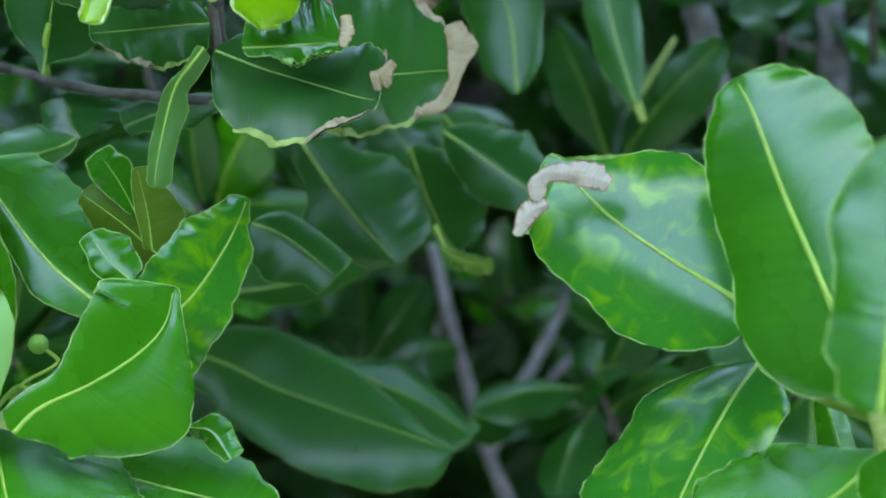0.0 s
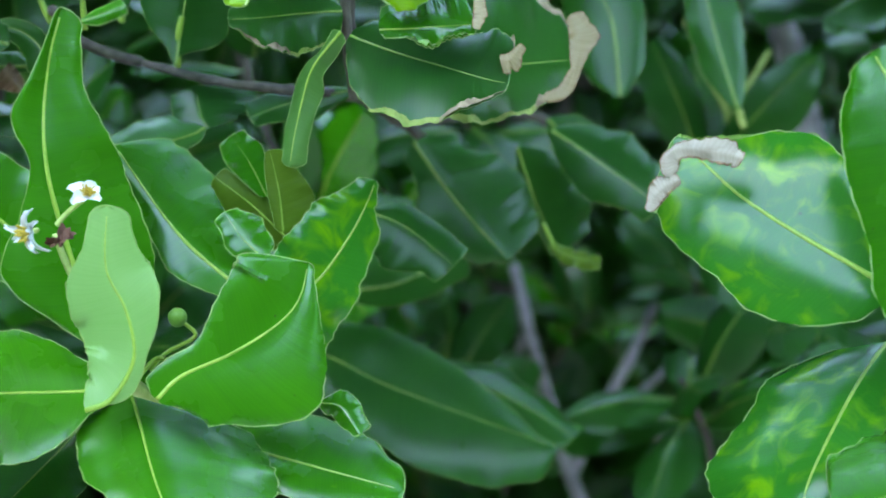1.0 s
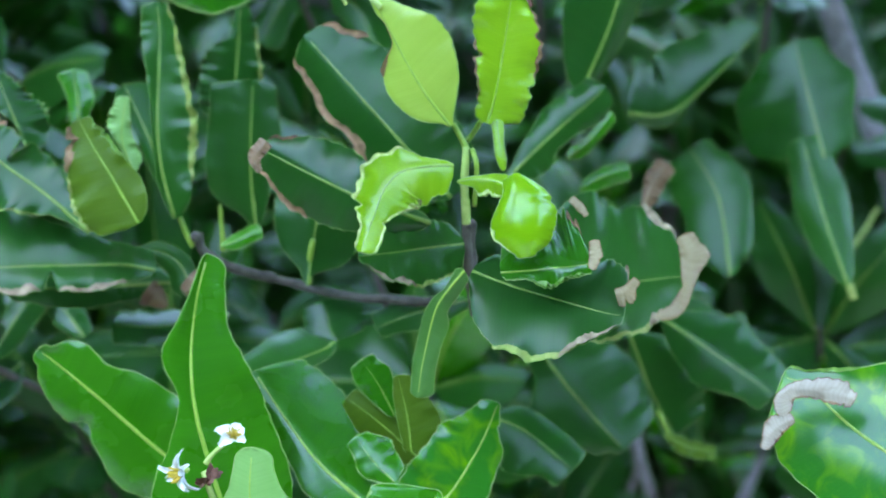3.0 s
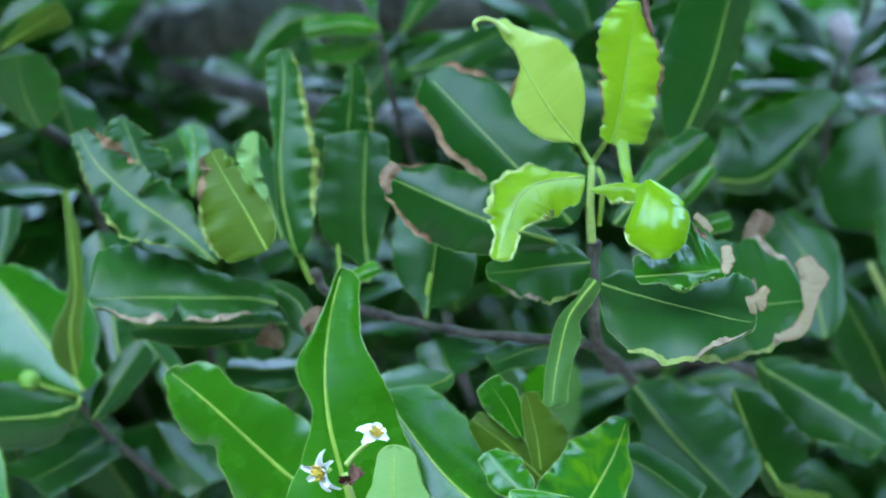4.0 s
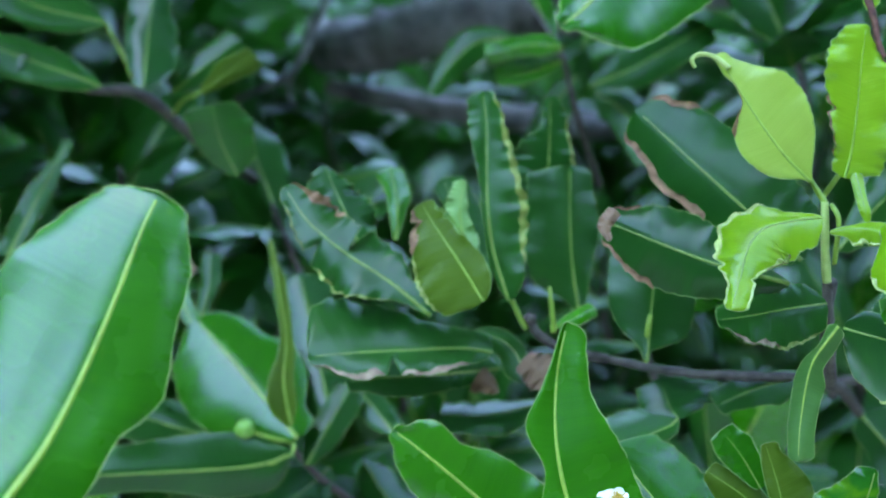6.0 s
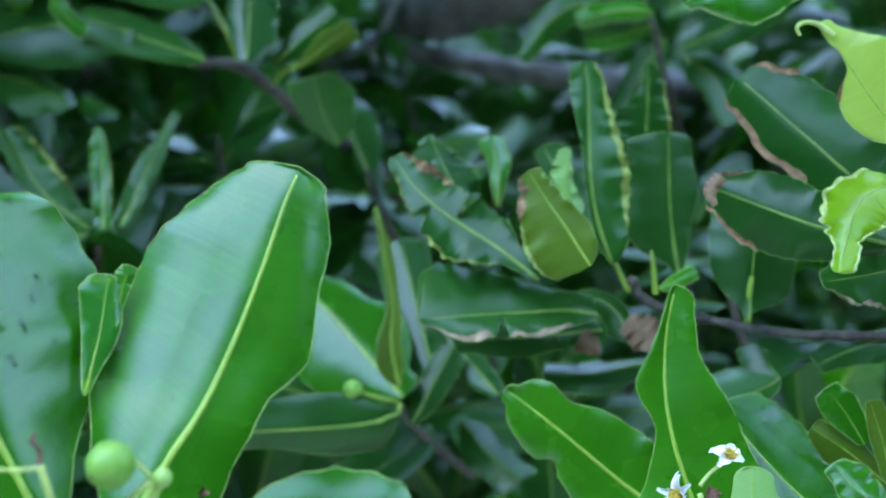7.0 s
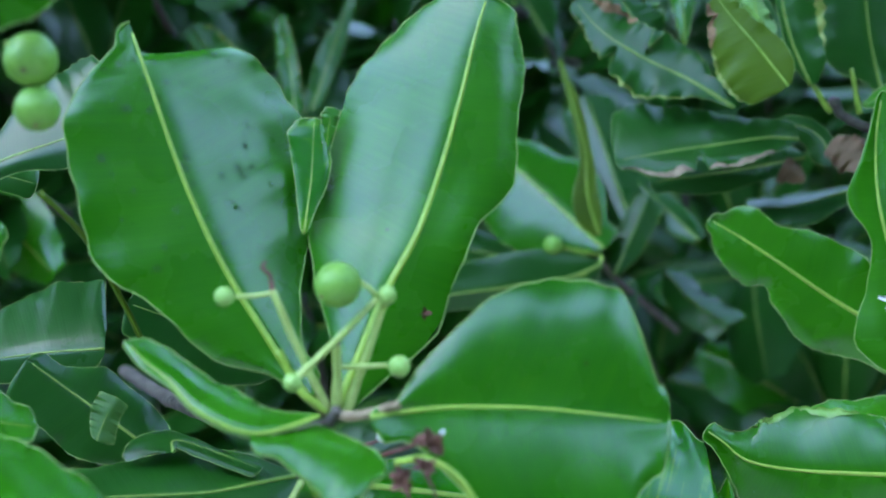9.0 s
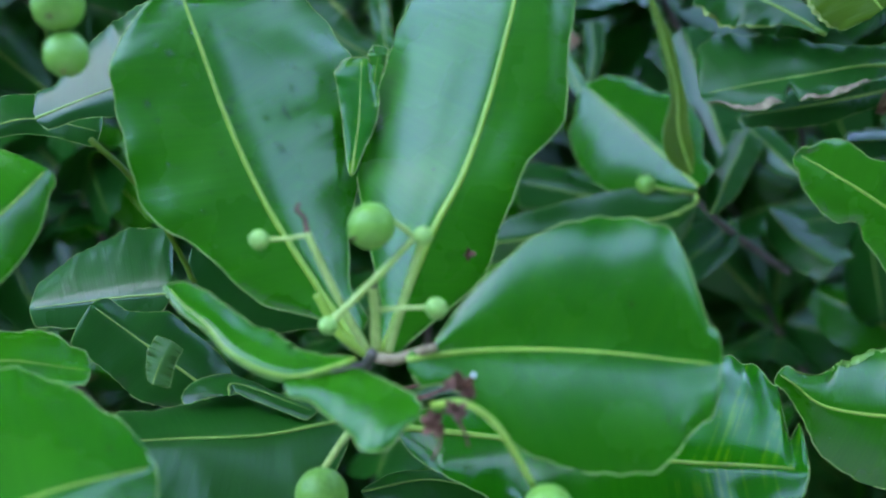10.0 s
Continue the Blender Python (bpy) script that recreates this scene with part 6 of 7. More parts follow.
leaf(sunlit_twig, "mature", ((0.0035, 1.1781, 1.4568), (0.0583, 1.1878, 1.4789), (0.1197, 1.2037, 1.5132)), (-0.0302, -0.8850, 0.4646),
     (0.0089, 0.0135, 0.0192, 0.0253, 0.0248, 0.0233, 0.0220, 0.0210, 0.0210),
     (0.0066, 0.0103, 0.0148, 0.0189, 0.0187, 0.0184, 0.0182, 0.0181, 0.0181), seed=119)
leaf(sunlit_twig, "mature", ((0.0084, 1.2153, 1.4551), (0.0362, 1.2063, 1.4315), (0.0576, 1.1894, 1.3859)), (-0.0104, -0.9391, 0.3435),
     (0.0069, 0.0116, 0.0172, 0.0187, 0.0194, 0.0200, 0.0205, 0.0205, 0.0205),
     (0.0075, 0.0132, 0.0182, 0.0178, 0.0174, 0.0170, 0.0167, 0.0166, 0.0166), seed=120)
leaf(sunlit_twig, "mature", ((-0.0077, 1.1941, 1.4697), (-0.0296, 1.1829, 1.4413), (-0.0509, 1.1660, 1.3968)), (0.0450, -0.9411, 0.3350),
     (0.0068, 0.0121, 0.0167, 0.0166, 0.0165, 0.0164, 0.0163, 0.0163, 0.0163),
     (0.0062, 0.0106, 0.0159, 0.0158, 0.0157, 0.0155, 0.0155, 0.0155, 0.0155), seed=121)
leaf(sunlit_twig, "mature", ((-0.0019, 1.1899, 1.4966), (0.0260, 1.2066, 1.5430), (0.0433, 1.2239, 1.5909)), (-0.0005, -0.9404, 0.3401),
     (0.0057, 0.0092, 0.0133, 0.0164, 0.0172, 0.0180, 0.0187, 0.0193, 0.0194),
     (0.0042, 0.0065, 0.0092, 0.0122, 0.0138, 0.0153, 0.0166, 0.0174, 0.0174), seed=122)
tube(sunlit_twig, "stem", ((-0.0502, 1.1500, 1.5354), (-0.0365, 1.1400, 1.5122), (-0.0205, 1.1300, 1.4789), (-0.0102, 1.1600, 1.4298), (0.0097, 1.3000, 1.3670)), 0.0020, 0.0034, "bark")

shaded_branch = tagged(new("shaded_branch"), "dim bluish-green leafy branch in the shade at the back", "shoot")
shaded_branch.location = (-0.3420, 1.5520, 1.3089)
leaf(shaded_branch, "mature", ((-0.3895, 0.9775, 1.5085), (-0.4353, 0.9576, 1.5210), (-0.4870, 0.9374, 1.5487)), (0.3813, -0.8228, 0.4214),
     (0.0063, 0.0109, 0.0160, 0.0182, 0.0199, 0.0204, 0.0208, 0.0208, 0.0208),
     (0.0091, 0.0178, 0.0219, 0.0252, 0.0286, 0.0271, 0.0254, 0.0240, 0.0240), seed=123, wave=0.2, fold=-3)
leaf(shaded_branch, "mature", ((-0.3911, 0.9634, 1.4547), (-0.4346, 0.9470, 1.4743), (-0.4828, 0.9283, 1.4941)), (0.3813, -0.8228, 0.4214),
     (0.0055, 0.0094, 0.0140, 0.0169, 0.0195, 0.0202, 0.0183, 0.0169, 0.0169),
     (0.0070, 0.0117, 0.0174, 0.0189, 0.0194, 0.0191, 0.0166, 0.0143, 0.0137), seed=124, wave=0.2, fold=-3)
leaf(shaded_branch, "mature", ((-0.5220, 0.9531, 1.4851), (-0.5568, 0.9342, 1.4820), (-0.5922, 0.9129, 1.4836)), (0.4718, -0.8106, -0.3470),
     (0.0092, 0.0153, 0.0226, 0.0252, 0.0258, 0.0264, 0.0229, 0.0189, 0.0163),
     (0.0073, 0.0119, 0.0174, 0.0203, 0.0206, 0.0209, 0.0212, 0.0212, 0.0212), seed=125, wave=0.2, fold=0)
leaf(shaded_branch, "waxy", ((-0.3510, 0.9525, 1.4502), (-0.3525, 0.9697, 1.4859), (-0.3539, 0.9927, 1.5334)), (0.2656, -0.8648, 0.4261),
     (0.0096, 0.0096, 0.0145, 0.0165, 0.0179, 0.0193, 0.0197, 0.0198, 0.0198),
     (0.0095, 0.0155, 0.0222, 0.0233, 0.0232, 0.0228, 0.0207, 0.0153, 0.0153), seed=126, wave=0.3, fold=-6)
leaf(shaded_branch, "mature", ((-0.3414, 0.9906, 1.4489), (-0.3148, 1.0007, 1.4717), (-0.2863, 1.0110, 1.4923)), (0.2475, -0.9594, 0.1350),
     (0.0039, 0.0063, 0.0090, 0.0116, 0.0129, 0.0143, 0.0154, 0.0157, 0.0157),
     (0.0039, 0.0062, 0.0089, 0.0111, 0.0116, 0.0122, 0.0126, 0.0128, 0.0128), seed=127, wave=0.3)
leaf(shaded_branch, "olive", ((-0.3099, 0.9687, 1.4443), (-0.2827, 0.9680, 1.4621), (-0.2634, 0.9678, 1.4740)), (0.2344, -0.8884, -0.3948),
     (0.0039, 0.0059, 0.0084, 0.0110, 0.0106, 0.0096, 0.0087, 0.0078, 0.0078),
     (0.0029, 0.0046, 0.0067, 0.0087, 0.0102, 0.0117, 0.0126, 0.0126, 0.0126), seed=128, wave=0.3, fold=0)
leaf(shaded_branch, "mature", ((-0.2783, 0.9573, 1.3767), (-0.2872, 0.9455, 1.4027), (-0.2901, 0.9344, 1.4313)), (0.2526, -0.9107, -0.3268),
     (0.0059, 0.0090, 0.0126, 0.0165, 0.0188, 0.0203, 0.0216, 0.0220, 0.0220),
     (0.0107, 0.0212, 0.0231, 0.0252, 0.0272, 0.0293, 0.0257, 0.0221, 0.0193), seed=129, wave=0.3, fold=0)
leaf(shaded_branch, "fresh", ((-0.4883, 0.8895, 1.5017), (-0.4792, 0.8934, 1.4891), (-0.4661, 0.8993, 1.4752)), (0.4807, -0.8728, 0.0843),
     (0.0039, 0.0068, 0.0095, 0.0088, 0.0082, 0.0075, 0.0069, 0.0068, 0.0068),
     (0.0025, 0.0045, 0.0059, 0.0061, 0.0064, 0.0066, 0.0067, 0.0067, 0.0067), seed=130, wave=0.5)
leaf(shaded_branch, "mature", ((-0.5243, 0.9417, 1.5224), (-0.5374, 0.9294, 1.5125), (-0.5575, 0.9250, 1.5338)), (0.5120, -0.7989, 0.3158),
     (0.0018, 0.0028, 0.0041, 0.0053, 0.0061, 0.0069, 0.0069, 0.0069, 0.0069),
     (0.0373, 0.0366, 0.0358, 0.0349, 0.0340, 0.0332, 0.0330, 0.0330, 0.0330), seed=131, wave=0.3)
tube(shaded_branch, "stem", ((-0.4105, 0.9846, 1.4550), (-0.3745, 1.0152, 1.4515), (-0.3420, 1.0861, 1.4091), (-0.3205, 1.2472, 1.3677), (-0.3420, 1.5520, 1.3089)), 0.0040, 0.0080, "bark")
tube(shaded_branch, "petiole", ((-0.3769, 1.0146, 1.4517), (-0.3820, 0.9927, 1.4825), (-0.3919, 0.9798, 1.5097)), 0.0020, 0.0016, "rib")
tube(shaded_branch, "petiole", ((-0.4105, 0.9846, 1.4550), (-0.4670, 0.9692, 1.4697), (-0.5185, 0.9447, 1.4847)), 0.0020, 0.0016, "rib")
tube(shaded_branch, "petiole", ((-0.3578, 1.0405, 1.4365), (-0.3368, 1.0048, 1.4438), (-0.3104, 0.9810, 1.4484)), 0.0020, 0.0016, "rib")

narrow_leaf_twig = tagged(new("narrow_leaf_twig"), "shaded twig with narrow upright leaves and chewed pale edges", "shoot")
narrow_leaf_twig.location = (-0.5300, 1.0015, 1.2100)
leaf(narrow_leaf_twig, "mature", ((-0.4771, 0.9090, 1.3182), (-0.5084, 0.9037, 1.3453), (-0.5319, 0.9045, 1.3781), (-0.5478, 0.9068, 1.4051)), (0.4197, -0.8494, 0.3198),
     (0.0078, 0.0078, 0.0082, 0.0089, 0.0095, 0.0096, 0.0086, 0.0086, 0.0086),
     (0.0125, 0.0125, 0.0172, 0.0195, 0.0197, 0.0192, 0.0170, 0.0146, 0.0098), seed=140, wave=1.0, fold=8, burn=[('r', 0.3, 0.95, 0.14, 'yellowed')])
leaf(narrow_leaf_twig, "fresh", ((-0.4686, 0.9124, 1.3161), (-0.4718, 0.9261, 1.3568), (-0.4796, 0.9397, 1.4031)), (0.4197, -0.8494, 0.3198),
     (0.0069, 0.0069, 0.0082, 0.0096, 0.0105, 0.0099, 0.0088, 0.0074, 0.0045),
     (0.0071, 0.0071, 0.0068, 0.0067, 0.0070, 0.0064, 0.0060, 0.0051, 0.0041), seed=141, wave=1.3, fold=10, burn=[('r', 0.2, 0.95, 0.16, 'yellowed')])
leaf(narrow_leaf_twig, "mature", ((-0.4561, 0.9197, 1.3190), (-0.4413, 0.9433, 1.3623), (-0.4230, 0.9720, 1.4146)), (0.4197, -0.8494, 0.3198),
     (0.0092, 0.0092, 0.0100, 0.0108, 0.0112, 0.0086, 0.0063, 0.0041, 0.0041),
     (0.0066, 0.0066, 0.0073, 0.0081, 0.0089, 0.0078, 0.0068, 0.0059, 0.0052), seed=142, wave=0.8, fold=8)
leaf(narrow_leaf_twig, "mature", ((-0.4737, 0.8975, 1.3148), (-0.5048, 0.8803, 1.3166), (-0.5428, 0.8677, 1.3290)), (0.4218, -0.7031, 0.5725),
     (0.0146, 0.0146, 0.0136, 0.0130, 0.0124, 0.0109, 0.0104, 0.0104, 0.0104),
     (0.0101, 0.0116, 0.0132, 0.0144, 0.0146, 0.0149, 0.0147, 0.0143, 0.0143), seed=143, wave=0.5, fold=-6)
tube(narrow_leaf_twig, "stem", ((-0.4717, 0.9188, 1.3246), (-0.4800, 0.9261, 1.3073), (-0.4974, 0.9506, 1.2651), (-0.5300, 1.0015, 1.2100)), 0.0028, 0.0040, "bark")

withered_leaf_twig = tagged(new("withered_leaf_twig"), "shaded twig with one brown withered and two narrow green leaves", "shoot")
withered_leaf_twig.location = (-0.3539, 1.0587, 1.1794)
leaf(withered_leaf_twig, "dead", ((-0.3246, 0.9650, 1.2976), (-0.3420, 0.9702, 1.3188), (-0.3603, 0.9729, 1.3338)), (0.1506, -0.9240, 0.3515),
     (0.0050, 0.0050, 0.0054, 0.0057, 0.0055, 0.0055, 0.0053, 0.0050, 0.0048),
     (0.0088, 0.0088, 0.0083, 0.0079, 0.0079, 0.0069, 0.0065, 0.0062, 0.0059), seed=144, wave=1.0)
leaf(withered_leaf_twig, "fresh", ((-0.3195, 0.9514, 1.2597), (-0.3333, 0.9603, 1.2891), (-0.3462, 0.9684, 1.3158)), (0.1506, -0.9240, 0.3515),
     (0.0049, 0.0049, 0.0054, 0.0060, 0.0065, 0.0062, 0.0057, 0.0053, 0.0050),
     (0.0074, 0.0074, 0.0074, 0.0074, 0.0075, 0.0068, 0.0063, 0.0058, 0.0055), seed=145, wave=0.5, fold=8)
leaf(withered_leaf_twig, "mature", ((-0.3149, 0.9512, 1.2573), (-0.3083, 0.9640, 1.2879), (-0.3093, 0.9745, 1.3160)), (0.1506, -0.9240, 0.3515),
     (0.0065, 0.0065, 0.0077, 0.0086, 0.0088, 0.0088, 0.0087, 0.0083, 0.0083),
     (0.0040, 0.0040, 0.0040, 0.0050, 0.0066, 0.0077, 0.0083, 0.0089, 0.0089), seed=146, wave=0.6, fold=-12)
tube(withered_leaf_twig, "stem", ((-0.3208, 0.9632, 1.2657), (-0.3274, 0.9820, 1.2273), (-0.3539, 1.0587, 1.1794)), 0.0024, 0.0034, "bark")

# flowers and dried remains on the shoots
flower(flowering_shoot, (0.0035, 0.6119, 1.1899), 0.0088, (0.35, -0.75, 0.55), 4, 0.95, 3)
flower(flowering_shoot, (-0.0191, 0.6080, 1.1729), 0.0108, (-0.62, -0.70, -0.12), 11, 0.5, 8)
dried_flower(flowering_shoot, (-0.0069, 0.6065, 1.1696), 0.0072, 4)
dried_flower(fruiting_shoot, (-0.1907, 0.3720, 1.1827), 0.0060, 1)
dried_flower(fruiting_shoot, (-0.1931, 0.3708, 1.1746), 0.0046, 2)
dried_flower(fruiting_shoot, (-0.2013, 0.3684, 1.1701), 0.0056, 5)
dried_flower(fruiting_shoot, (-0.1872, 0.3735, 1.1816), 0.0040, 7)
dried_flower(fruiting_shoot, (-0.2093, 0.4387, 1.2182), 0.0030, 6)


# ---- the tree behind: trunk, limbs, shaded shoots ----
tree = tagged(new("tree"), "old grey-barked tree with spreading limbs behind the leaves", "tree")
tree.location = (0.55, 2.9, 0.0)
tube(tree, "trunk", ((0.55, 2.9, -0.05), (0.5, 2.85, 0.5), (0.62, 2.75, 1.1), (0.5, 2.8, 1.9), (0.2, 2.9, 3.2)), 0.17, 0.09, "limb_bark", knots=0.10, n=40)
tube(tree, "limb", ((0.7905, 2.3780, 1.8531), (0.0994, 1.8450, 1.6692), (-0.1151, 1.7220, 1.6350), (-0.2698, 1.7400, 1.6078), (-0.4019, 1.9500, 1.6286), (-0.6032, 2.8000, 1.8083)), 0.0510, 0.0340, "limb_bark", knots=0.55, n=70)
tube(tree, "limb", ((0.0678, 2.2140, 1.4963), (-0.1261, 1.8860, 1.4979), (-0.2797, 1.8040, 1.5228), (-0.3802, 1.8040, 1.5521)), 0.0255, 0.0136, "limb_bark", n=24)
tube(tree, "twig", ((-0.4632, 1.5990, 1.5123), (-0.3814, 1.5740, 1.5404), (-0.3537, 1.5740, 1.5857), (-0.3259, 1.5990, 1.6571), (-0.3076, 1.6400, 1.7576)), 0.0038, 0.0066, "limb_bark", n=24)
tube(tree, "twig", ((-0.3814, 1.5740, 1.5404), (-0.3866, 1.5830, 1.5212), (-0.3826, 1.5910, 1.5002)), 0.0038, 0.0022, "limb_bark", n=12)
tube(tree, "limb", ((0.3994, 1.7432, 0.9025), (0.4158, 1.7012, 0.8305), (0.4439, 1.6504, 0.7301), (0.4711, 1.6024, 0.6398), (0.5024, 1.5801, 0.5692), (0.5755, 1.6314, 0.4017)), 0.0082, 0.0118, "pale_bark", knots=0.25, n=40)
tube(tree, "limb", ((0.4689, 1.6005, 0.6321), (0.5140, 1.6286, 0.7147), (0.5661, 1.6744, 0.7882), (0.6194, 1.7498, 0.8561)), 0.0110, 0.0068, "pale_bark", knots=0.25, n=30)
tube(tree, "twig", ((0.5316, 1.6250, 0.7080), (0.5824, 1.6425, 0.7532), (0.6384, 1.6681, 0.7922)), 0.0070, 0.0048, "pale_bark", knots=0.25, n=18)
tube(tree, "twig", ((0.5298, 1.6273, 0.7155), (0.5884, 1.6249, 0.6903), (0.6687, 1.6476, 0.6507)), 0.0062, 0.0042, "pale_bark", knots=0.25, n=18)
tube(tree, "twig", ((0.3705, 1.6599, 0.6992), (0.3977, 1.6859, 0.7671), (0.4169, 1.6990, 0.8228)), 0.0040, 0.0050, "pale_bark", n=14)
tube(tree, "limb", ((0.6100, 1.7600, 1.6200), (0.6635, 1.6086, 1.3730), (0.6844, 1.5367, 1.2709), (0.7017, 1.5187, 1.2102), (0.7449, 1.5277, 1.1033), (1.0233, 1.8133, 0.7151)), 0.0170, 0.0187, "pale_bark", n=28)
tube(tree, "limb", ((0.8863, 1.6634, 1.3924), (0.8880, 1.5912, 1.2764), (0.8963, 1.5664, 1.1832), (0.9271, 1.5793, 1.0843), (1.1922, 1.8485, 0.6223)), 0.0170, 0.0187, "pale_bark", n=28)
tube(tree, "twig", ((0.8009, 1.5503, 1.2288), (0.8510, 1.5394, 1.2171), (0.9577, 1.5637, 1.2114)), 0.0038, 0.0028, "pale_bark", n=14)


def shaded_shoot(seed, kind):
    """A rosette of leaves round an upright twig, its base at the place's origin."""
    rnd = random.Random(seed)
    top = tagged(new("leafy_twig"), "shaded dark green leafy twig with glossy oval leaves", "twig", "shaded twigs of the tree")
    tube(top, "stem", ((0, 0, -0.10), (0.006, 0.004, -0.03), (0, 0, 0.045)), 0.0045, 0.0025, "bark")
    count = rnd.randint(7, 9)
    for k in range(count):
        turn = 6.283 * k / count * 2.4 + rnd.uniform(-0.3, 0.3)
        lift = rnd.uniform(-0.25, 1.0)
        d = Vector((math.cos(turn) * math.cos(lift), math.sin(turn) * math.cos(lift), math.sin(lift)))
        face = (Vector((0, 0, 1)) - d * d.z * 0.8 + Vector((rnd.uniform(-0.3, 0.3), rnd.uniform(-0.5, 0.1), 0))).normalized()
        face = (face - d * face.dot(d)).normalized()
        long = rnd.uniform(0.10, 0.155)
        start = Vector((0, 0, -0.02 + 0.06 * k / count)) + d * 0.012
        rib = (start, start + d * long * 0.5 + face * long * 0.04, start + d * long - face * long * rnd.uniform(0.0, 0.16))
        w = long * rnd.uniform(0.21, 0.27)
        side = [w * s for s in (0.22, 0.50, 0.75, 0.92, 1.0, 0.97, 0.86, 0.68, 0.44)]
        leaf(top, kind if rnd.random() < 0.88 else "fresh", rib, face, side, side, seed=seed * 20 + k, wave=rnd.uniform(0.2, 0.7), rows=16)
    return top


protos = [shaded_shoot(101 + k, "mature") for k in range(6)]
rnd = random.Random(77)
spots = []
for _ in range(14000):
    turn, tip = rnd.uniform(-40, 56), rnd.uniform(-24, 24)
    far = rnd.uniform(1.08, 2.3)
    if turn < -8:
        far += 0.12
    p = Vector((-far * math.sin(radians(turn)), far * math.cos(radians(turn)), 1.3 + far * math.tan(radians(tip))))
    if all((p - q).length > 0.125 + 0.03 * (far - 1.2) for q in spots):
        # keep clear the hollows through which the grey limbs show
        if far < 1.5 and -21 < turn < -5 and tip < -12 or far < 1.85 and -3 < turn < 18 and 4 < tip < 16:
            continue
        if math.hypot(turn - 11.5, tip - 11.6) < 5.5:
            continue
        if far < 1.8 and -32 < turn < -9 and -11 < tip < 10 and rnd.random() < 0.75:
            continue
        spots.append(p)
    if len(spots) >= 330:
        break
for k, p in enumerate(spots):
    m = Matrix.Translation(p) @ Euler((rnd.uniform(0.15, 1.05), rnd.uniform(-0.45, 0.45), 0)).to_matrix().to_4x4() @ Matrix.Rotation(rnd.uniform(0, 6.28), 4, "Z")
    if k < len(protos):
        protos[k].matrix_basis = m
    else:
        copy_thing(protos[k % len(protos)], m)

# the mass of the crown farther back, and unseen foliage added to shape light and reflections
def foliage_mass(name, label, count, turns, fars, tips, longs):
    verts, faces, uvs = [], [], []
    for k in range(count):
        turn, far, tip = rnd.uniform(*turns), rnd.uniform(*fars), rnd.uniform(*tips)
        if -45 < turn < -4 and tip < 0 and rnd.random() < 0.25:
            continue
        # an uneven outline: bays, bulges and a ragged top
        far += 0.28 * (fars[1] - 1.6) * noise.noise(Vector((turn * 0.07, tip * 0.09, count))) + 0.2
        tip += 5.0 * noise.noise(Vector((turn * 0.09, 4.0, count))) * max(0.0, tip) / tips[1]
        # small gaps of sky over the grey limb
        if math.hypot(turn - 10.9, tip - 11.9) < 1.7 or math.hypot(turn - 14.4, tip - 11.8) < 1.3:
            continue
        c = Vector((-far * math.sin(radians(turn)), far * math.cos(radians(turn)), max(0.12, 1.3 + far * math.tan(radians(tip)))))
        n = (Vector((math.sin(radians(turn)), -math.cos(radians(turn)), 0.75)) + Vector((rnd.uniform(-0.6, 0.6), rnd.uniform(-0.6, 0.6), rnd.uniform(-0.6, 0.6)))).normalized()
        d = Vector((rnd.uniform(-1, 1), rnd.uniform(-1, 1), rnd.uniform(-0.9, 0.5)))
        d = (d - n * d.dot(n)).normalized()
        rot = Matrix((d, n.cross(d), n)).transposed()
        long, at = rnd.uniform(*longs), len(verts)
        for i in range(5):
            f = i / 4
            w = long * 0.26 * (0.12, 0.72, 1.0, 0.85, 0.25)[i]
            for j in (-1, 0, 1):
                verts.append(c + rot @ Vector((long * f, w * j, 0.12 * long * abs(j) - 0.3 * long * f * f)))
                uvs.append((long * f, w * j))
        for i in range(4):
            for j in range(2):
                a = at + i * 3 + j
                faces.append((a, a + 1, a + 4, a + 3))
    tagged(mesh_object(name, verts, faces, "mature", None, label, uvs), category="foliage", kind="stuff")


# added bank of sky-lit leaves, so that gaps in the crown aren't black
foliage_mass("gap_fill_foliage", "added bank of lit foliage that lightens the gaps in the crown", 14000, (-60, 75), (4.6, 5.8), (-17, 15), (0.20, 0.36))
foliage_mass("undergrowth_foliage", "low undergrowth on the ground behind the tree", 4000, (-45, 30), (3.3, 4.4), (-24, -11), (0.14, 0.26))
foliage_mass("crown_foliage", "dense dark green foliage of the tree crown", 14000, (-75, 90), (2.3, 3.1), (-27, 15), (0.12, 0.20))
# three unseen masses behind the camera: keep low sky out of the leaf gloss
foliage_mass("unseen_tall_foliage", "unseen tall foliage behind the camera that darkens leaf reflections", 8500, (172, 244), (3.4, 4.4), (12, 44), (0.20, 0.36))
foliage_mass("unseen_left_foliage", "unseen foliage to the left and behind that blocks low sky", 9000, (88, 180), (3.4, 4.4), (-20, 27), (0.20, 0.36))
foliage_mass("unseen_low_foliage", "unseen low foliage to the right and behind that blocks low sky", 8500, (180, 287), (3.4, 4.4), (-20, 19), (0.20, 0.36))

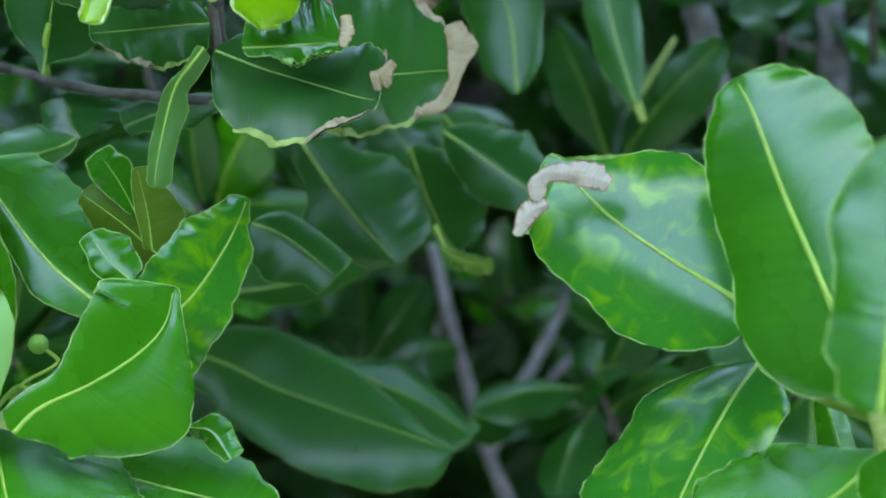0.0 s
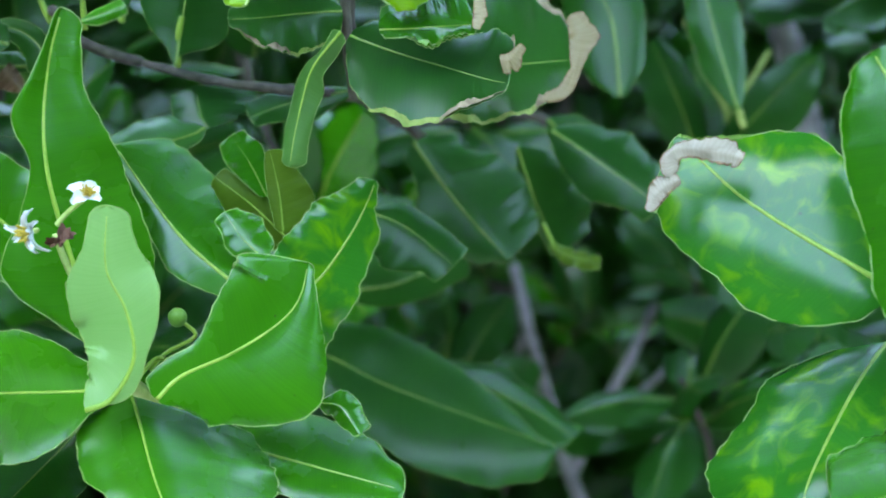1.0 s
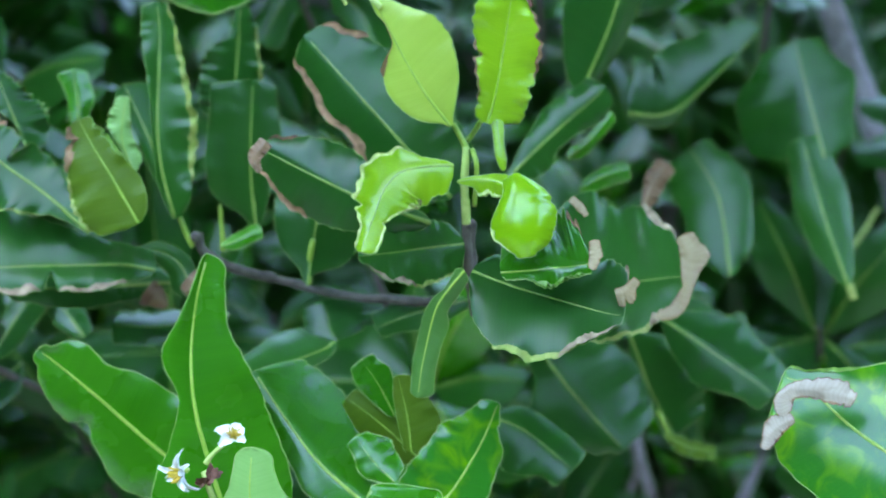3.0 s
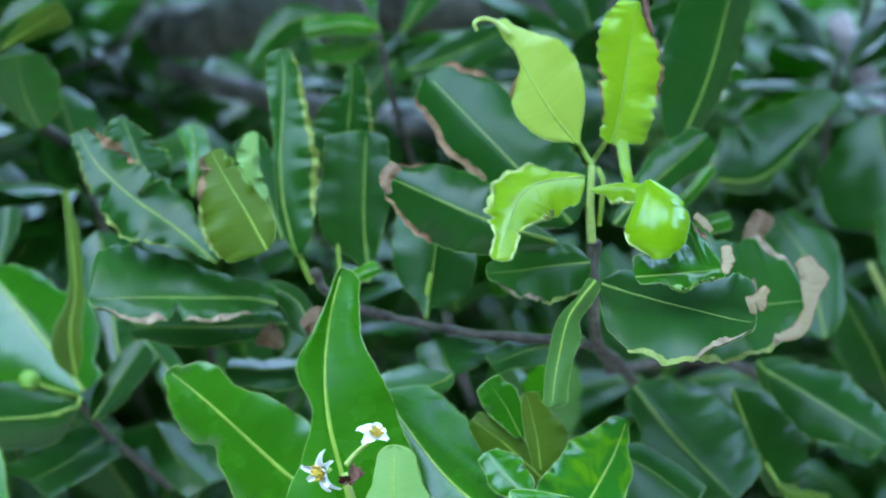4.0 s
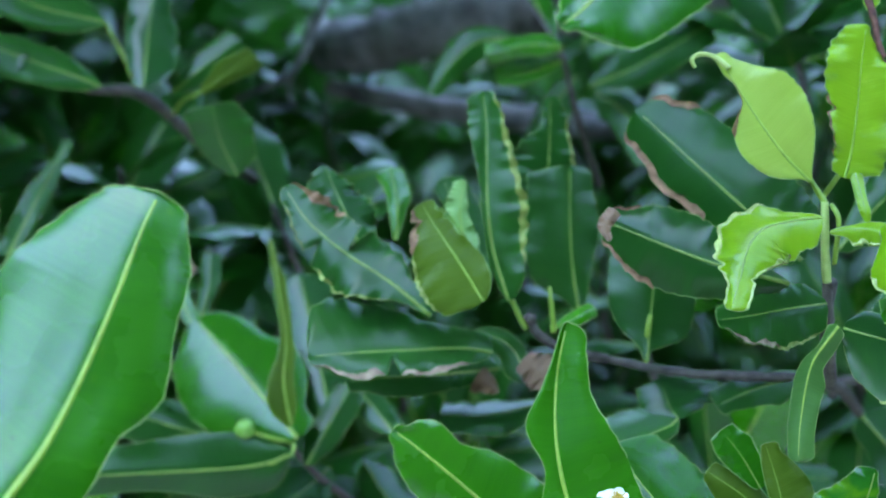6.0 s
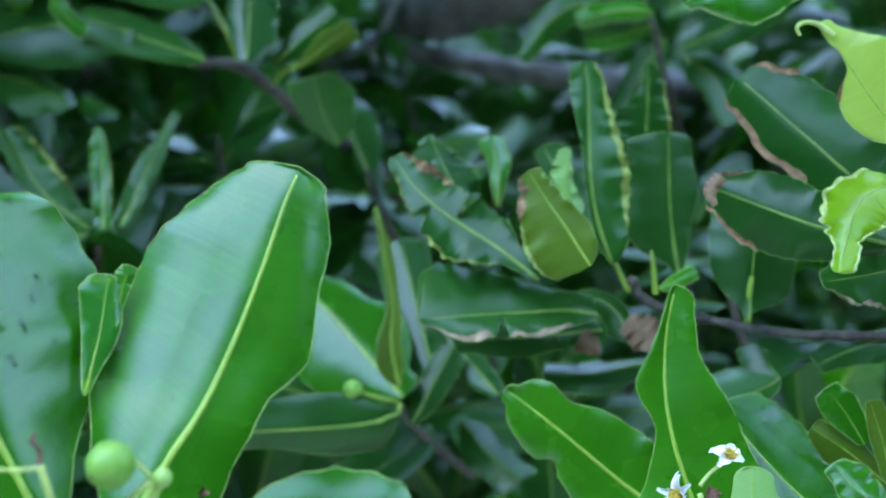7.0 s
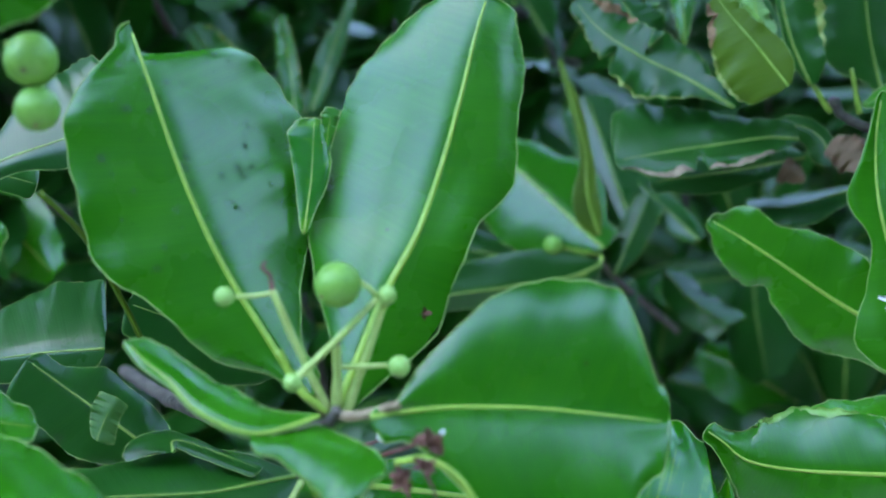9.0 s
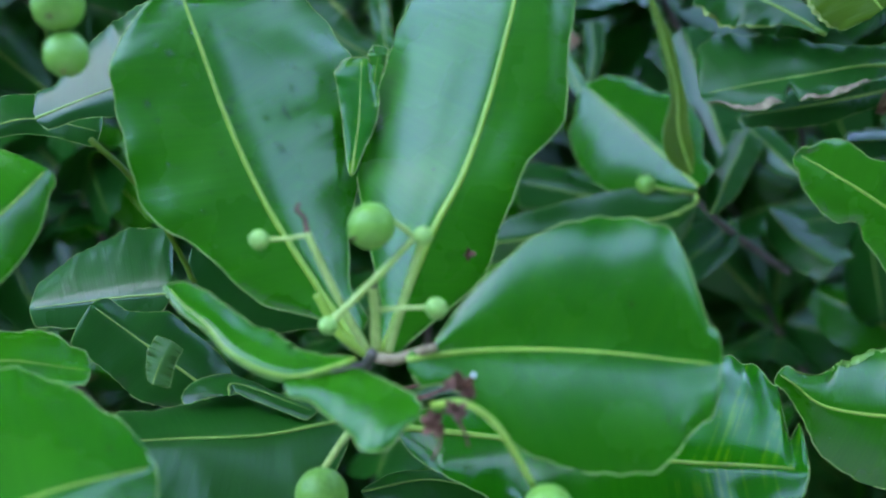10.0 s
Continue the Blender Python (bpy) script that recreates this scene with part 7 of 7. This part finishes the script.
def shade_canopy(name, label, count):
    """An unseen leaf roof added overhead to block skylight; it leaves the sky open behind the camera."""
    verts, faces, uvs = [], [], []
    for k in range(count):
        c = Vector((rnd.uniform(-3.8, -0.05), rnd.uniform(0.45, 2.2), rnd.uniform(2.9, 3.6)))
        if k % 4 == 0:
            # lower unseen boughs, added to darken the left background
            c = Vector((rnd.uniform(-2.8, -0.62), rnd.uniform(0.8, 2.5), rnd.uniform(0.0, 0.35)))
            c.z += 1.68 + 0.22 * (c.y - 0.72)
        elif k % 5 in (1, 3):
            # a denser unseen part that dims the right side and its reflections
            c = Vector((rnd.uniform(-0.15, 1.6), rnd.uniform(0.0, 1.3), rnd.uniform(2.6, 3.2)))
        elif noise.noise(Vector((c.x * 1.1, c.y * 1.1, 3.0))) > 0.18:
            continue
        n = Vector((rnd.uniform(-0.5, 0.5), rnd.uniform(-0.7, 0.3), 1)).normalized()
        d = Vector((rnd.uniform(-1, 1), rnd.uniform(-1, 1), rnd.uniform(-0.6, 0.2)))
        d = (d - n * d.dot(n)).normalized()
        rot = Matrix((d, n.cross(d), n)).transposed()
        long, at = rnd.uniform(0.16, 0.28), len(verts)
        for i in range(5):
            f = i / 4
            w = long * 0.26 * (0.12, 0.72, 1.0, 0.85, 0.25)[i]
            for j in (-1, 0, 1):
                verts.append(c + rot @ Vector((long * f, w * j, 0.12 * long * abs(j) - 0.3 * long * f * f)))
                uvs.append((long * f, w * j))
        for i in range(4):
            for j in range(2):
                a = at + i * 3 + j
                faces.append((a, a + 1, a + 4, a + 3))
    tagged(mesh_object(name, verts, faces, "fresh", None, label, uvs), category="foliage", kind="stuff")


shade_canopy("shade_canopy_foliage", "unseen leaf roof added overhead to shade the leaves", 6600)

# ---- ground, its pale tone added as a reflector for the leaf undersides ----
gv, gf, N = [], [], 60
for i in range(N + 1):
    for j in range(N + 1):
        x, y = ((2 * i / N - 1) ** 3) * 300, ((2 * j / N - 1) ** 3) * 300
        gv.append((x, y, 0.04 * noise.noise(Vector((x * 0.8, y * 0.8, 0))) - 0.02))
for i in range(N):
    for j in range(N):
        a = i * (N + 1) + j
        gf.append((a, a + N + 1, a + N + 2, a + 1))
tagged(mesh_object("ground", gv, gf, "soil"), "ground under the tree, made pale to bounce light up into the leaves", "ground", kind="structure")
